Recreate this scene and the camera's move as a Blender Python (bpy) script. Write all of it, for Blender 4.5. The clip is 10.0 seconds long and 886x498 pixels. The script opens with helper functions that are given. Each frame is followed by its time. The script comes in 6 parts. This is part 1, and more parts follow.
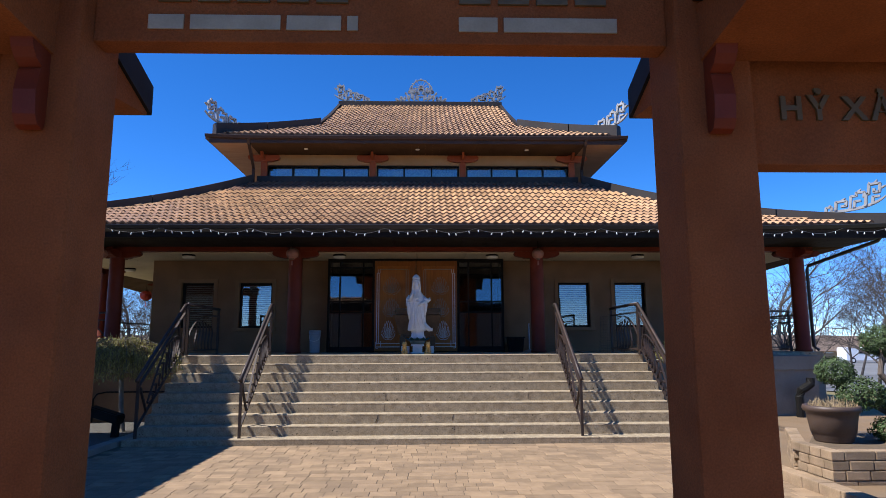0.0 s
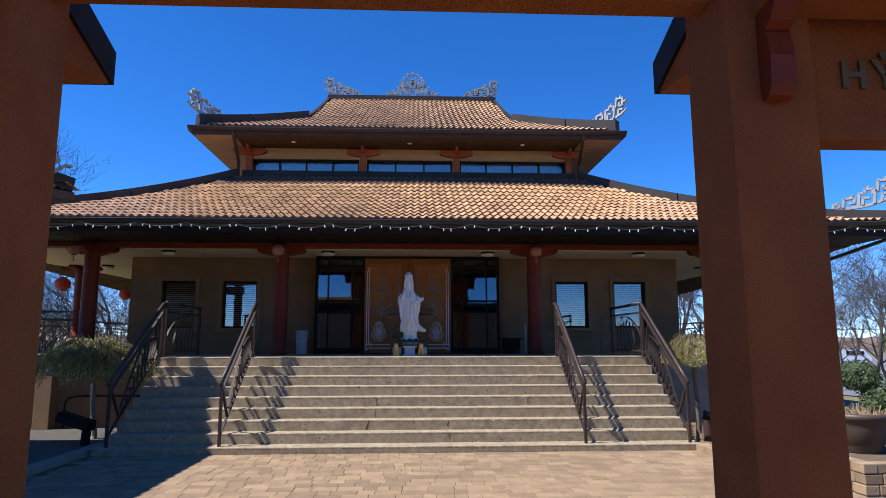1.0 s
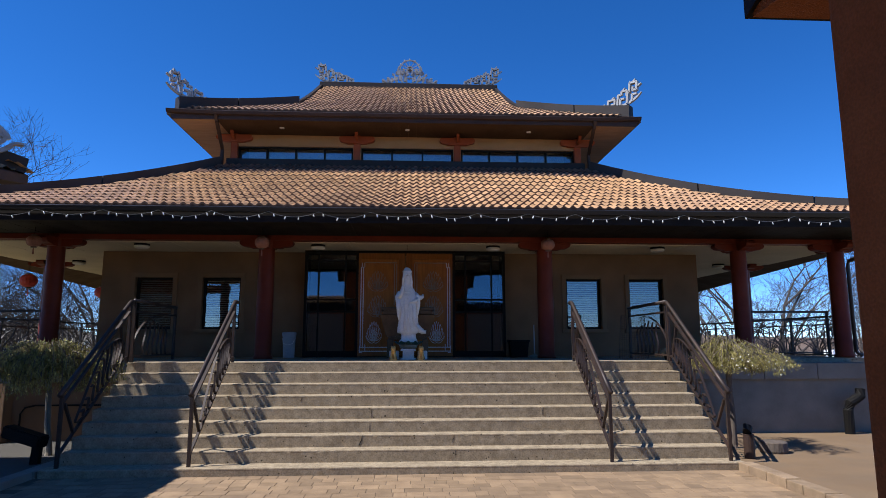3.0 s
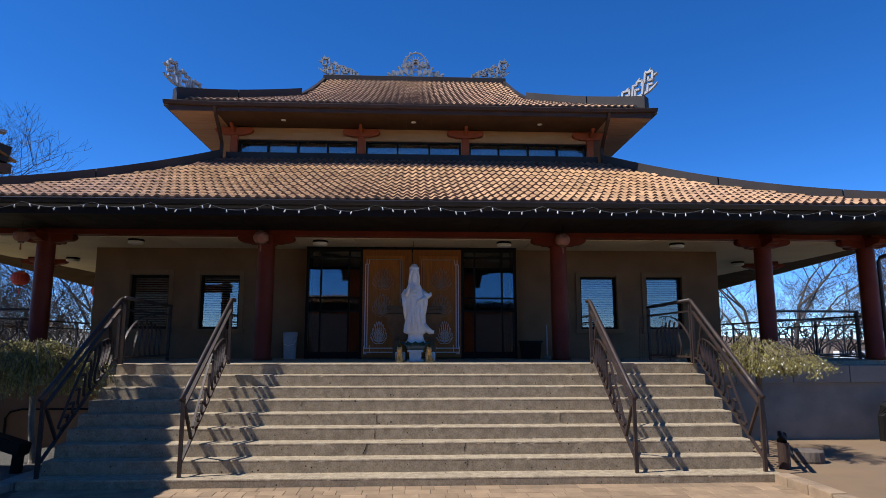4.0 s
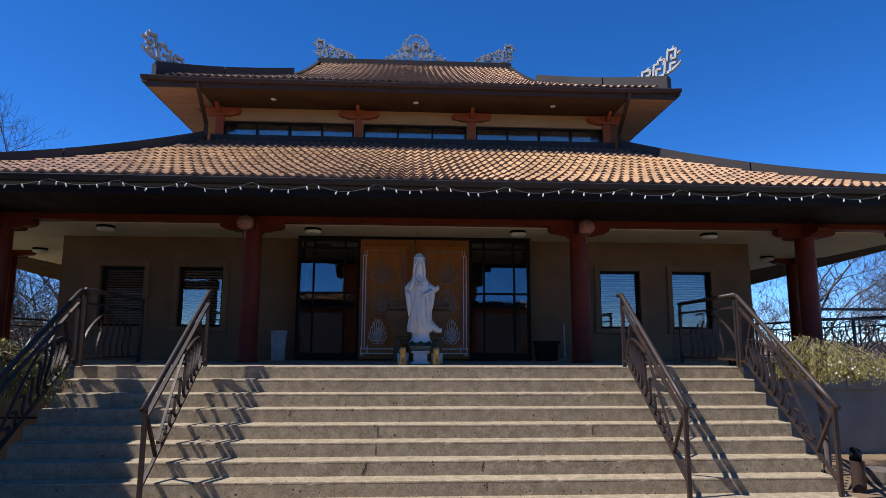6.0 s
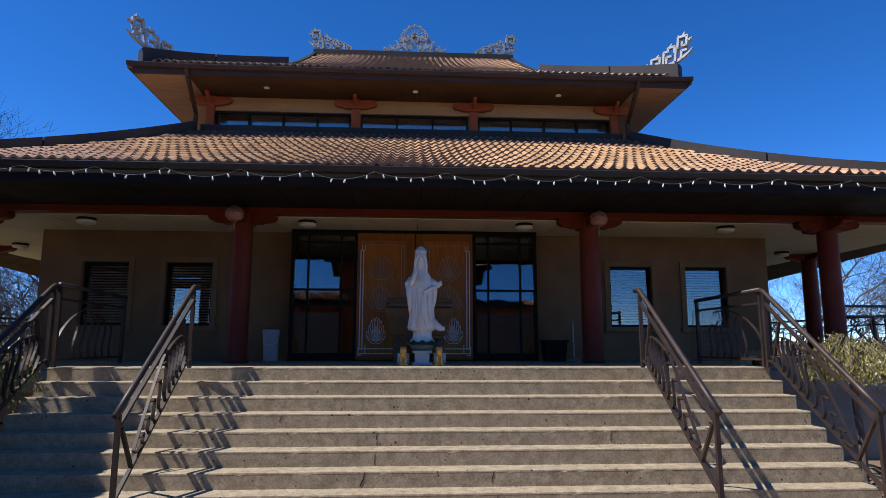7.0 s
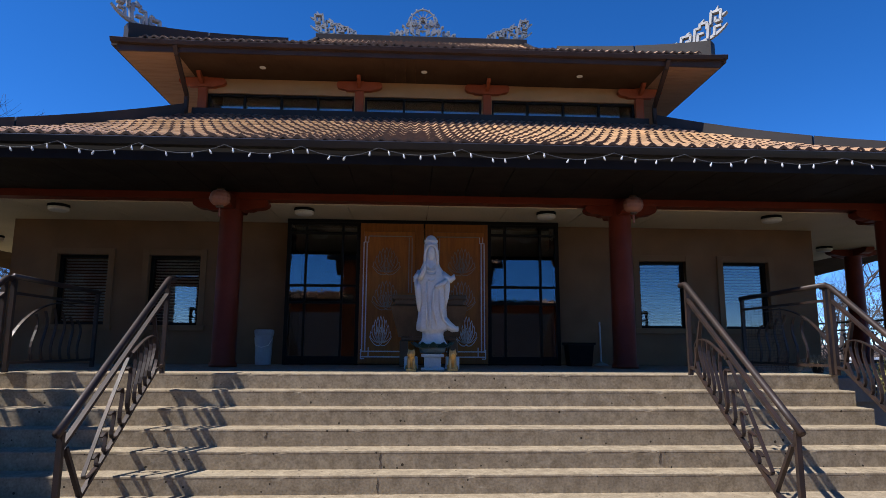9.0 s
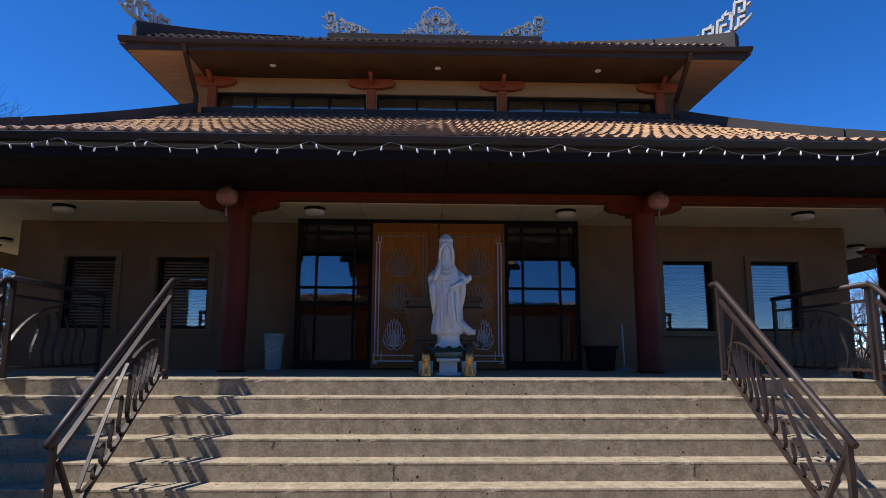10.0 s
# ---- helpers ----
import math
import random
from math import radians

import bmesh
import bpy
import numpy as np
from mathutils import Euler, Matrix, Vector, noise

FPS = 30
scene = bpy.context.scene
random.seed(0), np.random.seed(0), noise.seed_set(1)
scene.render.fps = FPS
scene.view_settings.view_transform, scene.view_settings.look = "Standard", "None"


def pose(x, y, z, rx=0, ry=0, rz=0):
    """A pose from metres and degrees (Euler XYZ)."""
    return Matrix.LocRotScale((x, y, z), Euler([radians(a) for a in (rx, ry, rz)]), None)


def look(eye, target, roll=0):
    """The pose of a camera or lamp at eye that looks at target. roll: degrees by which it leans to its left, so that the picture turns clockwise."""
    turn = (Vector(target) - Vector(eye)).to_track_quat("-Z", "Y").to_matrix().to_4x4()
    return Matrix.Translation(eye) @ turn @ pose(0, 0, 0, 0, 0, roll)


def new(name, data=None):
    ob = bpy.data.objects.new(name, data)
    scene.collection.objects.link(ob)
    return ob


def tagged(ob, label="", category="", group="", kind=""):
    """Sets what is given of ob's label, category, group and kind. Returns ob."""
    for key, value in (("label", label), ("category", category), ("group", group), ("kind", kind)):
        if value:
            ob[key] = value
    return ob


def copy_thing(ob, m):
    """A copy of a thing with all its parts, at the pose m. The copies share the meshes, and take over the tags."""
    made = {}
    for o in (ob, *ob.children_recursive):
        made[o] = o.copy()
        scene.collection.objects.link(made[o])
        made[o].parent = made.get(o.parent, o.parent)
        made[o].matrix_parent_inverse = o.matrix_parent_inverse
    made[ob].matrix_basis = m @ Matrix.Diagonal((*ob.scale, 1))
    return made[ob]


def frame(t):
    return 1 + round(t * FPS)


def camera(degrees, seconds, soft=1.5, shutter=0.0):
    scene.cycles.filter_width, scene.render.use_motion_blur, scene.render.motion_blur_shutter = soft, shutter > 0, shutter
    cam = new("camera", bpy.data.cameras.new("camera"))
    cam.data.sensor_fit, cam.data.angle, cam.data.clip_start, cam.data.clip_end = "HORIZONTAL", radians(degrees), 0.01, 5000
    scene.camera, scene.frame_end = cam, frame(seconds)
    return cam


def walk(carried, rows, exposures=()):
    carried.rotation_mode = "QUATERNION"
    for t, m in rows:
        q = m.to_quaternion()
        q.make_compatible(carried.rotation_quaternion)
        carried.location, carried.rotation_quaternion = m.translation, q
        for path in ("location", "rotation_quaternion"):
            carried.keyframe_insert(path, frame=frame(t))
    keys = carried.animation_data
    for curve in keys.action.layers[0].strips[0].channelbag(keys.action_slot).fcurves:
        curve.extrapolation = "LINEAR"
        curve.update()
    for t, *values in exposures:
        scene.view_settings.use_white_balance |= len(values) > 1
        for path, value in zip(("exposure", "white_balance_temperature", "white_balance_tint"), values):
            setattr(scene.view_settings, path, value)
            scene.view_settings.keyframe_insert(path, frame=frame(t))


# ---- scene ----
cam = camera(70.9, 10.0, soft=0.7)
PATH = [
    (0, (0.216, 0.95, 1.667), (0.271, 2.927, 1.96), -0.2),
    (0.5, (0.173, 1.268, 1.67), (0.249, 3.245, 1.964), -0.1),
    (1, (0.126, 1.598, 1.68), (0.217, 3.574, 1.975), -0.1),
    (1.5, (0.091, 1.92, 1.692), (0.193, 3.896, 1.988), -0.1),
    (2, (0.071, 2.234, 1.706), (0.181, 4.209, 2.002), -0.1),
    (2.5, (0.053, 2.564, 1.717), (0.167, 4.539, 2.013), -0.1),
    (4, (-0.012, 3.535, 1.726), (0.083, 5.51, 2.024), 0.0),
    (4.5, (-0.047, 3.862, 1.721), (0.052, 5.837, 2.02), 0.0),
    (5, (-0.093, 4.197, 1.718), (0.012, 6.172, 2.019), 0.1),
    (5.5, (-0.139, 4.534, 1.712), (-0.029, 6.508, 2.014), 0.2),
    (7, (-0.232, 5.51, 1.676), (-0.109, 7.482, 1.982), 0.1),
    (7.5, (-0.236, 5.828, 1.673), (-0.105, 7.8, 1.981), 0.2),
    (8, (-0.23, 6.116, 1.674), (-0.097, 8.088, 1.984), 0.2),
    (8.5, (-0.236, 6.388, 1.683), (-0.118, 8.361, 1.992), 0.2),
    (9, (-0.256, 6.639, 1.69), (-0.153, 8.612, 2.001), 0.3),
    (9.5, (-0.274, 6.846, 1.696), (-0.184, 8.819, 2.011), 0.3),
    (10, (-0.261, 6.999, 1.698), (-0.202, 8.973, 2.019), 0.2),
]
walk(cam, [(t, look(eye, target, roll)) for t, eye, target, roll in PATH], [(0, 0.25), (1, 0.28), (2.0, 0.22), (2.5, 0.02), (4, -0.03), (10, -0.02)])

# ---- world, sun, exposure ----
SUN_TO = Vector((-0.72, -0.18, 1.0)).normalized()   # towards the sun
wd = bpy.data.worlds.new("sky")
scene.world = wd
wd.use_nodes = True
wn = wd.node_tree.nodes
sky = wn.new("ShaderNodeTexSky")
sky.sky_type = "NISHITA"
sky.sun_disc = False
sky.sun_elevation = math.asin(SUN_TO.z)
sky.sun_rotation = math.atan2(SUN_TO.x, SUN_TO.y)
sky.altitude = 3000
sky.air_density, sky.dust_density, sky.ozone_density = 0.7, 0.0, 5.0
wn["Background"].inputs["Strength"].default_value = 0.112
deep = wn.new("ShaderNodeHueSaturation")
deep.inputs["Hue"].default_value, deep.inputs["Saturation"].default_value, deep.inputs["Value"].default_value = 0.507, 1.25, 2.2
wd.node_tree.links.new(sky.outputs["Color"], deep.inputs["Color"])
wd.node_tree.links.new(deep.outputs["Color"], wn["Background"].inputs["Color"])
sun = new("sun", bpy.data.lights.new("sun", "SUN"))
sun.data.energy, sun.data.angle, sun.data.color = 6.9, radians(0.53), (1.0, 0.975, 0.955)
sun.matrix_world = look((0, 0, 30), Vector((0, 0, 30)) - SUN_TO)


# ---- materials ----
def mat(name, rough=0.7, metal=0.0):
    m = bpy.data.materials.new(name)
    m.use_nodes = True
    b = m.node_tree.nodes["Principled BSDF"]
    b.inputs["Roughness"].default_value = rough
    b.inputs["Metallic"].default_value = metal
    return m, m.node_tree, b


def surface(name, c1, c2, scale=6.0, fine=60.0, rough=0.7, metal=0.0, bump=0.15, dist=0.004, dirt=None, dirt_scale=1.3,
            dirt_amount=0.5, vary=0.0, island=False, coat=0.0, stretch=(1, 1, 1), spread=(0.35, 0.65), grain=0.18, pits=0.0, spec=0.5):
    """Two colours mixed by coarse noise, fine grain in value and relief, stains of a third colour, change from piece to piece."""
    m, nt, b = mat(name, rough, metal)
    N, L = nt.nodes, nt.links
    co = N.new("ShaderNodeTexCoord")
    mp = N.new("ShaderNodeMapping")
    mp.inputs["Scale"].default_value = stretch
    geo = N.new("ShaderNodeNewGeometry")
    L.new(geo.outputs["Position"], mp.inputs["Vector"])
    src = mp.outputs["Vector"]
    n1 = N.new("ShaderNodeTexNoise")
    n1.inputs["Scale"].default_value, n1.inputs["Detail"].default_value = scale, 6
    n2 = N.new("ShaderNodeTexNoise")
    n2.inputs["Scale"].default_value, n2.inputs["Detail"].default_value = fine, 4
    L.new(src, n1.inputs["Vector"])
    L.new(src, n2.inputs["Vector"])
    r1 = N.new("ShaderNodeMapRange")
    r1.inputs["From Min"].default_value, r1.inputs["From Max"].default_value = spread
    L.new(n1.outputs["Fac"], r1.inputs["Value"])
    mx = N.new("ShaderNodeMix")
    mx.data_type = "RGBA"
    mx.inputs["A"].default_value, mx.inputs["B"].default_value = (*c1, 1), (*c2, 1)
    L.new(r1.outputs["Result"], mx.inputs["Factor"])
    col = mx.outputs["Result"]
    if dirt:
        n3 = N.new("ShaderNodeTexNoise")
        n3.inputs["Scale"].default_value, n3.inputs["Detail"].default_value = dirt_scale, 8
        L.new(geo.outputs["Position"], n3.inputs["Vector"])
        r3 = N.new("ShaderNodeMapRange")
        r3.inputs["From Min"].default_value, r3.inputs["From Max"].default_value = 0.48, 0.72
        r3.inputs["To Max"].default_value = dirt_amount
        L.new(n3.outputs["Fac"], r3.inputs["Value"])
        m3 = N.new("ShaderNodeMix")
        m3.data_type = "RGBA"
        m3.inputs["B"].default_value = (*dirt, 1)
        L.new(r3.outputs["Result"], m3.inputs["Factor"])
        L.new(col, m3.inputs["A"])
        col = m3.outputs["Result"]
    hsv = N.new("ShaderNodeHueSaturation")
    L.new(col, hsv.inputs["Color"])
    r2 = N.new("ShaderNodeMapRange")
    r2.inputs["To Min"].default_value, r2.inputs["To Max"].default_value = 1 - grain, 1 + grain
    L.new(n2.outputs["Fac"], r2.inputs["Value"])
    val = r2.outputs["Result"]
    if vary:
        if island:
            rnd = geo.outputs["Random Per Island"]
        else:
            rnd = N.new("ShaderNodeObjectInfo").outputs["Random"]
        r4 = N.new("ShaderNodeMapRange")
        r4.inputs["To Min"].default_value, r4.inputs["To Max"].default_value = 1 - vary, 1 + vary
        L.new(rnd, r4.inputs["Value"])
        mu = N.new("ShaderNodeMath")
        mu.operation = "MULTIPLY"
        L.new(val, mu.inputs[0])
        L.new(r4.outputs["Result"], mu.inputs[1])
        val = mu.outputs["Value"]
    if pits:
        n5 = N.new("ShaderNodeTexVoronoi")
        n5.inputs["Scale"].default_value = 13
        L.new(geo.outputs["Position"], n5.inputs["Vector"])
        n6 = N.new("ShaderNodeTexNoise")
        n6.inputs["Scale"].default_value, n6.inputs["Detail"].default_value = 7, 5
        L.new(geo.outputs["Position"], n6.inputs["Vector"])
        size = N.new("ShaderNodeMapRange")
        size.inputs["From Min"].default_value, size.inputs["From Max"].default_value = 0.42, 0.68
        size.inputs["To Min"].default_value, size.inputs["To Max"].default_value = 0.02, 0.19
        L.new(n6.outputs["Fac"], size.inputs["Value"])
        less = N.new("ShaderNodeMath")
        less.operation = "LESS_THAN"
        L.new(n5.outputs["Distance"], less.inputs[0])
        L.new(size.outputs["Result"], less.inputs[1])
        hole = N.new("ShaderNodeMapRange")
        hole.inputs["To Min"].default_value, hole.inputs["To Max"].default_value = 1.0, 1 - pits
        L.new(less.outputs["Value"], hole.inputs["Value"])
        mp2 = N.new("ShaderNodeMath")
        mp2.operation = "MULTIPLY"
        L.new(val, mp2.inputs[0])
        L.new(hole.outputs["Result"], mp2.inputs[1])
        val = mp2.outputs["Value"]
    b.inputs["Specular IOR Level"].default_value = spec
    L.new(val, hsv.inputs["Value"])
    L.new(hsv.outputs["Color"], b.inputs["Base Color"])
    rr = N.new("ShaderNodeMapRange")
    rr.inputs["To Min"].default_value, rr.inputs["To Max"].default_value = max(rough - 0.12, 0.02), min(rough + 0.12, 1)
    L.new(n1.outputs["Fac"], rr.inputs["Value"])
    L.new(rr.outputs["Result"], b.inputs["Roughness"])
    if bump:
        bp = N.new("ShaderNodeBump")
        bp.inputs["Strength"].default_value, bp.inputs["Distance"].default_value = bump, dist
        L.new(n2.outputs["Fac"], bp.inputs["Height"])
        L.new(bp.outputs["Normal"], b.inputs["Normal"])
    if coat:
        b.inputs["Coat Weight"].default_value = coat
    return m


def pane_glass(name, tint=(0.75, 0.80, 0.78), sheen=0.12):
    """A window pane: clear, with a mirror's sheen."""
    m, nt, b = mat(name, 0.02)
    N, L = nt.nodes, nt.links
    clear, gloss, mix = N.new("ShaderNodeBsdfTransparent"), N.new("ShaderNodeBsdfGlossy"), N.new("ShaderNodeMixShader")
    clear.inputs["Color"].default_value = (*tint, 1)
    gloss.inputs["Roughness"].default_value = 0.015
    mix.inputs["Fac"].default_value = sheen
    wob, bp = N.new("ShaderNodeTexNoise"), N.new("ShaderNodeBump")
    wob.inputs["Scale"].default_value = 1.6
    bp.inputs["Strength"].default_value, bp.inputs["Distance"].default_value = 0.12, 0.004
    L.new(wob.outputs["Fac"], bp.inputs["Height"])
    L.new(bp.outputs["Normal"], gloss.inputs["Normal"])
    L.new(clear.outputs["BSDF"], mix.inputs[1])
    L.new(gloss.outputs["BSDF"], mix.inputs[2])
    L.new(mix.outputs["Shader"], N["Material Output"].inputs["Surface"])
    return m


M = {}
M["gate"] = surface("gate_stucco", (0.265, 0.078, 0.022), (0.215, 0.061, 0.017), 2.2, 75, 0.92, bump=0.8, dist=0.008, dirt=(0.150, 0.060, 0.028), dirt_amount=0.35, grain=0.45, spec=0.2)
M["wall"] = surface("wall_stucco", (0.245, 0.139, 0.069), (0.205, 0.116, 0.057), 1.8, 160, 0.92, bump=0.4, dist=0.004, dirt=(0.120, 0.083, 0.056), dirt_amount=0.3)
M["band"] = surface("tan_stucco", (0.420, 0.245, 0.112), (0.370, 0.213, 0.096), 2.0, 120, 0.9, bump=0.3)
M["concrete"] = surface("step_concrete", (0.368, 0.295, 0.200), (0.270, 0.212, 0.140), 11.0, 45, 0.92, bump=0.5, dist=0.003, dirt=(0.185, 0.145, 0.098), dirt_scale=5, dirt_amount=0.5, grain=0.55, pits=0.8, spec=0.2, spread=(0.36, 0.64))
M["greywall"] = surface("grey_concrete", (0.235, 0.212, 0.170), (0.18, 0.163, 0.13), 2.5, 70, 0.9, bump=0.3, dirt=(0.200, 0.167, 0.128), dirt_amount=0.6)
M["paver"] = surface("paver_clay", (0.285, 0.192, 0.110), (0.225, 0.150, 0.086), 5.0, 60, 0.9, bump=0.4, dist=0.004, dirt=(0.170, 0.117, 0.074), dirt_scale=0.8, dirt_amount=0.5, vary=0.2)
M["pavers"] = surface("paver_clay_far", (0.285, 0.192, 0.110), (0.225, 0.150, 0.086), 5.0, 60, 0.9, bump=0.4, dist=0.004, dirt=(0.170, 0.117, 0.074), dirt_scale=0.8, dirt_amount=0.5, vary=0.2, island=True)
M["forecourt"] = surface("worn_forecourt", (0.19, 0.135, 0.085), (0.15, 0.105, 0.066), 0.6, 40, 0.95, bump=0.3, dirt=(0.12, 0.09, 0.06), dirt_amount=0.5)
M["sand"] = surface("joint_sand", (0.130, 0.090, 0.054), (0.100, 0.070, 0.042), 8, 150, 0.95, bump=0.3)
M["slab"] = surface("terrace_concrete", (0.205, 0.132, 0.070), (0.170, 0.109, 0.058), 1.2, 90, 0.9, bump=0.3, dirt=(0.160, 0.118, 0.076), dirt_amount=0.6)
M["red"] = surface("red_paint", (0.175, 0.028, 0.010), (0.135, 0.021, 0.008), 3, 60, 0.5, bump=0.12, dirt=(0.080, 0.023, 0.015), dirt_amount=0.4, spec=0.2)
M["redw"] = surface("orange_red_paint", (0.330, 0.079, 0.028), (0.280, 0.065, 0.024), 3, 60, 0.55, bump=0.12, spec=0.2)
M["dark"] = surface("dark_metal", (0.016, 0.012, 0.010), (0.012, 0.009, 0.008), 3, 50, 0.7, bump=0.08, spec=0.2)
M["gutter"] = surface("black_gutter", (0.030, 0.027, 0.025), (0.022, 0.020, 0.019), 2, 50, 0.32, bump=0.04, spec=0.5)
M["brown"] = surface("brown_gutter", (0.055, 0.034, 0.026), (0.042, 0.026, 0.020), 2, 50, 0.5, bump=0.06, spec=0.2)
M["curb"] = surface("ridge_flashing", (0.040, 0.034, 0.031), (0.030, 0.025, 0.023), 1.2, 40, 0.55, bump=0.06, spec=0.18)
M["soffit"] = surface("white_soffit", (0.640, 0.545, 0.395), (0.585, 0.500, 0.355), 1.5, 40, 0.7, bump=0.05, dirt=(0.500, 0.426, 0.320), dirt_amount=0.3)
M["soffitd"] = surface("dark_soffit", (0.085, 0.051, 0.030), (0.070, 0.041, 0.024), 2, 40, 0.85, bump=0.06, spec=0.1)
M["trim"] = surface("trim_stucco", (0.247, 0.147, 0.075), (0.213, 0.127, 0.064), 2, 120, 0.9, bump=0.3)
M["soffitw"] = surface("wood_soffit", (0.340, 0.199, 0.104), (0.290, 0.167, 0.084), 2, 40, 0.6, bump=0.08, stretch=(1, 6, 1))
M["tile"] = surface("glazed_tile", (0.530, 0.315, 0.160), (0.420, 0.238, 0.112), 2.0, 40, 0.40, bump=0.1, vary=0.22, dirt=(0.200, 0.102, 0.048), dirt_amount=0.3)
M["tiles"] = surface("glazed_tile_field", (0.530, 0.315, 0.160), (0.420, 0.238, 0.112), 2.0, 40, 0.40, bump=0.1, vary=0.22, island=True, dirt=(0.200, 0.102, 0.048), dirt_amount=0.3)
M["tile_top"] = surface("browned_tile", (0.20, 0.105, 0.065), (0.15, 0.078, 0.048), 2.0, 40, 0.6, bump=0.15, vary=0.2, island=True)
# Lip colour carries the shadow line under each tile tail.
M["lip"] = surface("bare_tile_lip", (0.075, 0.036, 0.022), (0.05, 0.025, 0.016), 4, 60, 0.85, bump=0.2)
M["cable"] = surface("grey_cable", (0.12, 0.12, 0.12), (0.09, 0.09, 0.09), 5, 50, 0.6, bump=0)
# Upper flowers and inner border: browner and darker than the lowest flowers.
M["inlay"] = surface("tarnished_inlay", (0.42, 0.34, 0.25), (0.34, 0.27, 0.19), 5, 60, 0.4, 0.7, bump=0)
M["under"] = surface("tile_underlay", (0.10, 0.055, 0.035), (0.08, 0.045, 0.03), 3, 40, 0.8)
M["silver"] = surface("silver_paint", (0.37, 0.365, 0.35), (0.28, 0.275, 0.265), 5, 60, 0.5, 0.25, bump=0.1, dirt=(0.28, 0.27, 0.26), dirt_scale=3, dirt_amount=0.5)
M["rail"] = surface("rail_iron", (0.040, 0.026, 0.021), (0.029, 0.019, 0.016), 6, 80, 0.5, 0.2, bump=0.15, dirt=(0.130, 0.060, 0.032), dirt_scale=5, dirt_amount=0.25)
M["iron"] = surface("black_iron", (0.022, 0.021, 0.022), (0.016, 0.015, 0.016), 5, 80, 0.5, bump=0.1)
M["wood"] = surface("door_wood", (0.500, 0.170, 0.024), (0.375, 0.125, 0.017), 3.0, 30, 0.45, bump=0.08, stretch=(9, 9, 1), spec=0.3)
M["wood2"] = surface("door_wood_dark", (0.335, 0.113, 0.017), (0.255, 0.085, 0.013), 3.0, 30, 0.45, bump=0.08, stretch=(9, 9, 1), spec=0.3)
M["chrome"] = surface("steel_inlay", (0.80, 0.76, 0.70), (0.70, 0.66, 0.60), 5, 60, 0.35, 0.35, bump=0)
M["stone"] = surface("white_marble", (0.72, 0.70, 0.66), (0.64, 0.625, 0.59), 4, 40, 0.4, bump=0.05, dirt=(0.600, 0.573, 0.505), dirt_amount=0.25)
M["bronze"] = surface("bronze", (0.16, 0.095, 0.05), (0.11, 0.066, 0.035), 6, 60, 0.45, 0.5, bump=0.2)
M["gold"] = surface("gold_paint", (0.72, 0.42, 0.13), (0.55, 0.31, 0.09), 12, 80, 0.35, 0.25, bump=0.1)
M["jade"] = surface("grey_green_stone", (0.17, 0.20, 0.17), (0.11, 0.135, 0.115), 14, 60, 0.5, bump=0.1)
M["green"] = surface("green_lacquer", (0.012, 0.045, 0.038), (0.018, 0.06, 0.05), 8, 60, 0.4)
M["black"] = surface("black_frame", (0.012, 0.011, 0.010), (0.009, 0.0085, 0.008), 4, 60, 0.55, bump=0.05, spec=0.12)
M["glass"] = pane_glass("window_glass", (0.82, 0.86, 0.85), 0.13)
M["glass_up"] = pane_glass("clerestory_glass", (0.8, 0.82, 0.8), 0.20)
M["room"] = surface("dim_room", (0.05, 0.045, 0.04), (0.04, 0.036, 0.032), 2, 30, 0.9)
M["blind"] = surface("white_blind", (0.780, 0.750, 0.690), (0.720, 0.690, 0.630), 2, 40, 0.6, bump=0.05)
M["plastic"] = surface("white_plastic", (0.40, 0.41, 0.42), (0.33, 0.34, 0.35), 4, 50, 0.45, bump=0.05)
M["pot"] = surface("brown_planter", (0.075, 0.047, 0.034), (0.060, 0.037, 0.028), 4, 60, 0.55, bump=0.12)
M["brick"] = surface("wall_block", (0.310, 0.215, 0.130), (0.235, 0.163, 0.097), 6, 60, 0.92, bump=0.8, dist=0.012, vary=0.2, dirt=(0.200, 0.139, 0.088), dirt_scale=4)
M["bark"] = surface("bark", (0.13, 0.10, 0.08), (0.09, 0.07, 0.055), 9, 50, 0.95, bump=0.8, dist=0.01, stretch=(1, 1, 0.25))
M["palebark"] = surface("pale_bark", (0.30, 0.26, 0.20), (0.17, 0.145, 0.11), 7, 50, 0.9, bump=0.6, dist=0.008, stretch=(1, 1, 0.4))
M["greybark"] = surface("grey_twigs", (0.072, 0.058, 0.051), (0.052, 0.042, 0.037), 9, 50, 0.95, bump=0.4)
M["leaf"] = surface("budding_leaf", (0.300, 0.260, 0.070), (0.200, 0.172, 0.048), 9, 50, 0.7, bump=0, vary=0.4, island=True)
M["flower"] = surface("white_blossom", (0.75, 0.74, 0.66), (0.65, 0.64, 0.55), 9, 50, 0.7, bump=0)
M["topiary"] = surface("evergreen_leaf", (0.052, 0.090, 0.021), (0.035, 0.064, 0.015), 9, 50, 0.65, bump=0, vary=0.4, island=True)
M["straw"] = surface("dry_grass", (0.36, 0.27, 0.15), (0.28, 0.20, 0.11), 9, 50, 0.9, bump=0, vary=0.3, island=True)
M["red_lantern"] = surface("red_silk", (0.50, 0.05, 0.03), (0.42, 0.04, 0.025), 9, 50, 0.6, bump=0.1)
M["pink_lantern"] = surface("faded_silk", (0.32, 0.13, 0.08), (0.26, 0.105, 0.065), 9, 50, 0.6, bump=0.1)
M["gravel"] = surface("gravel", (0.105, 0.095, 0.08), (0.065, 0.06, 0.05), 30, 120, 0.95, bump=0.9, dist=0.02)
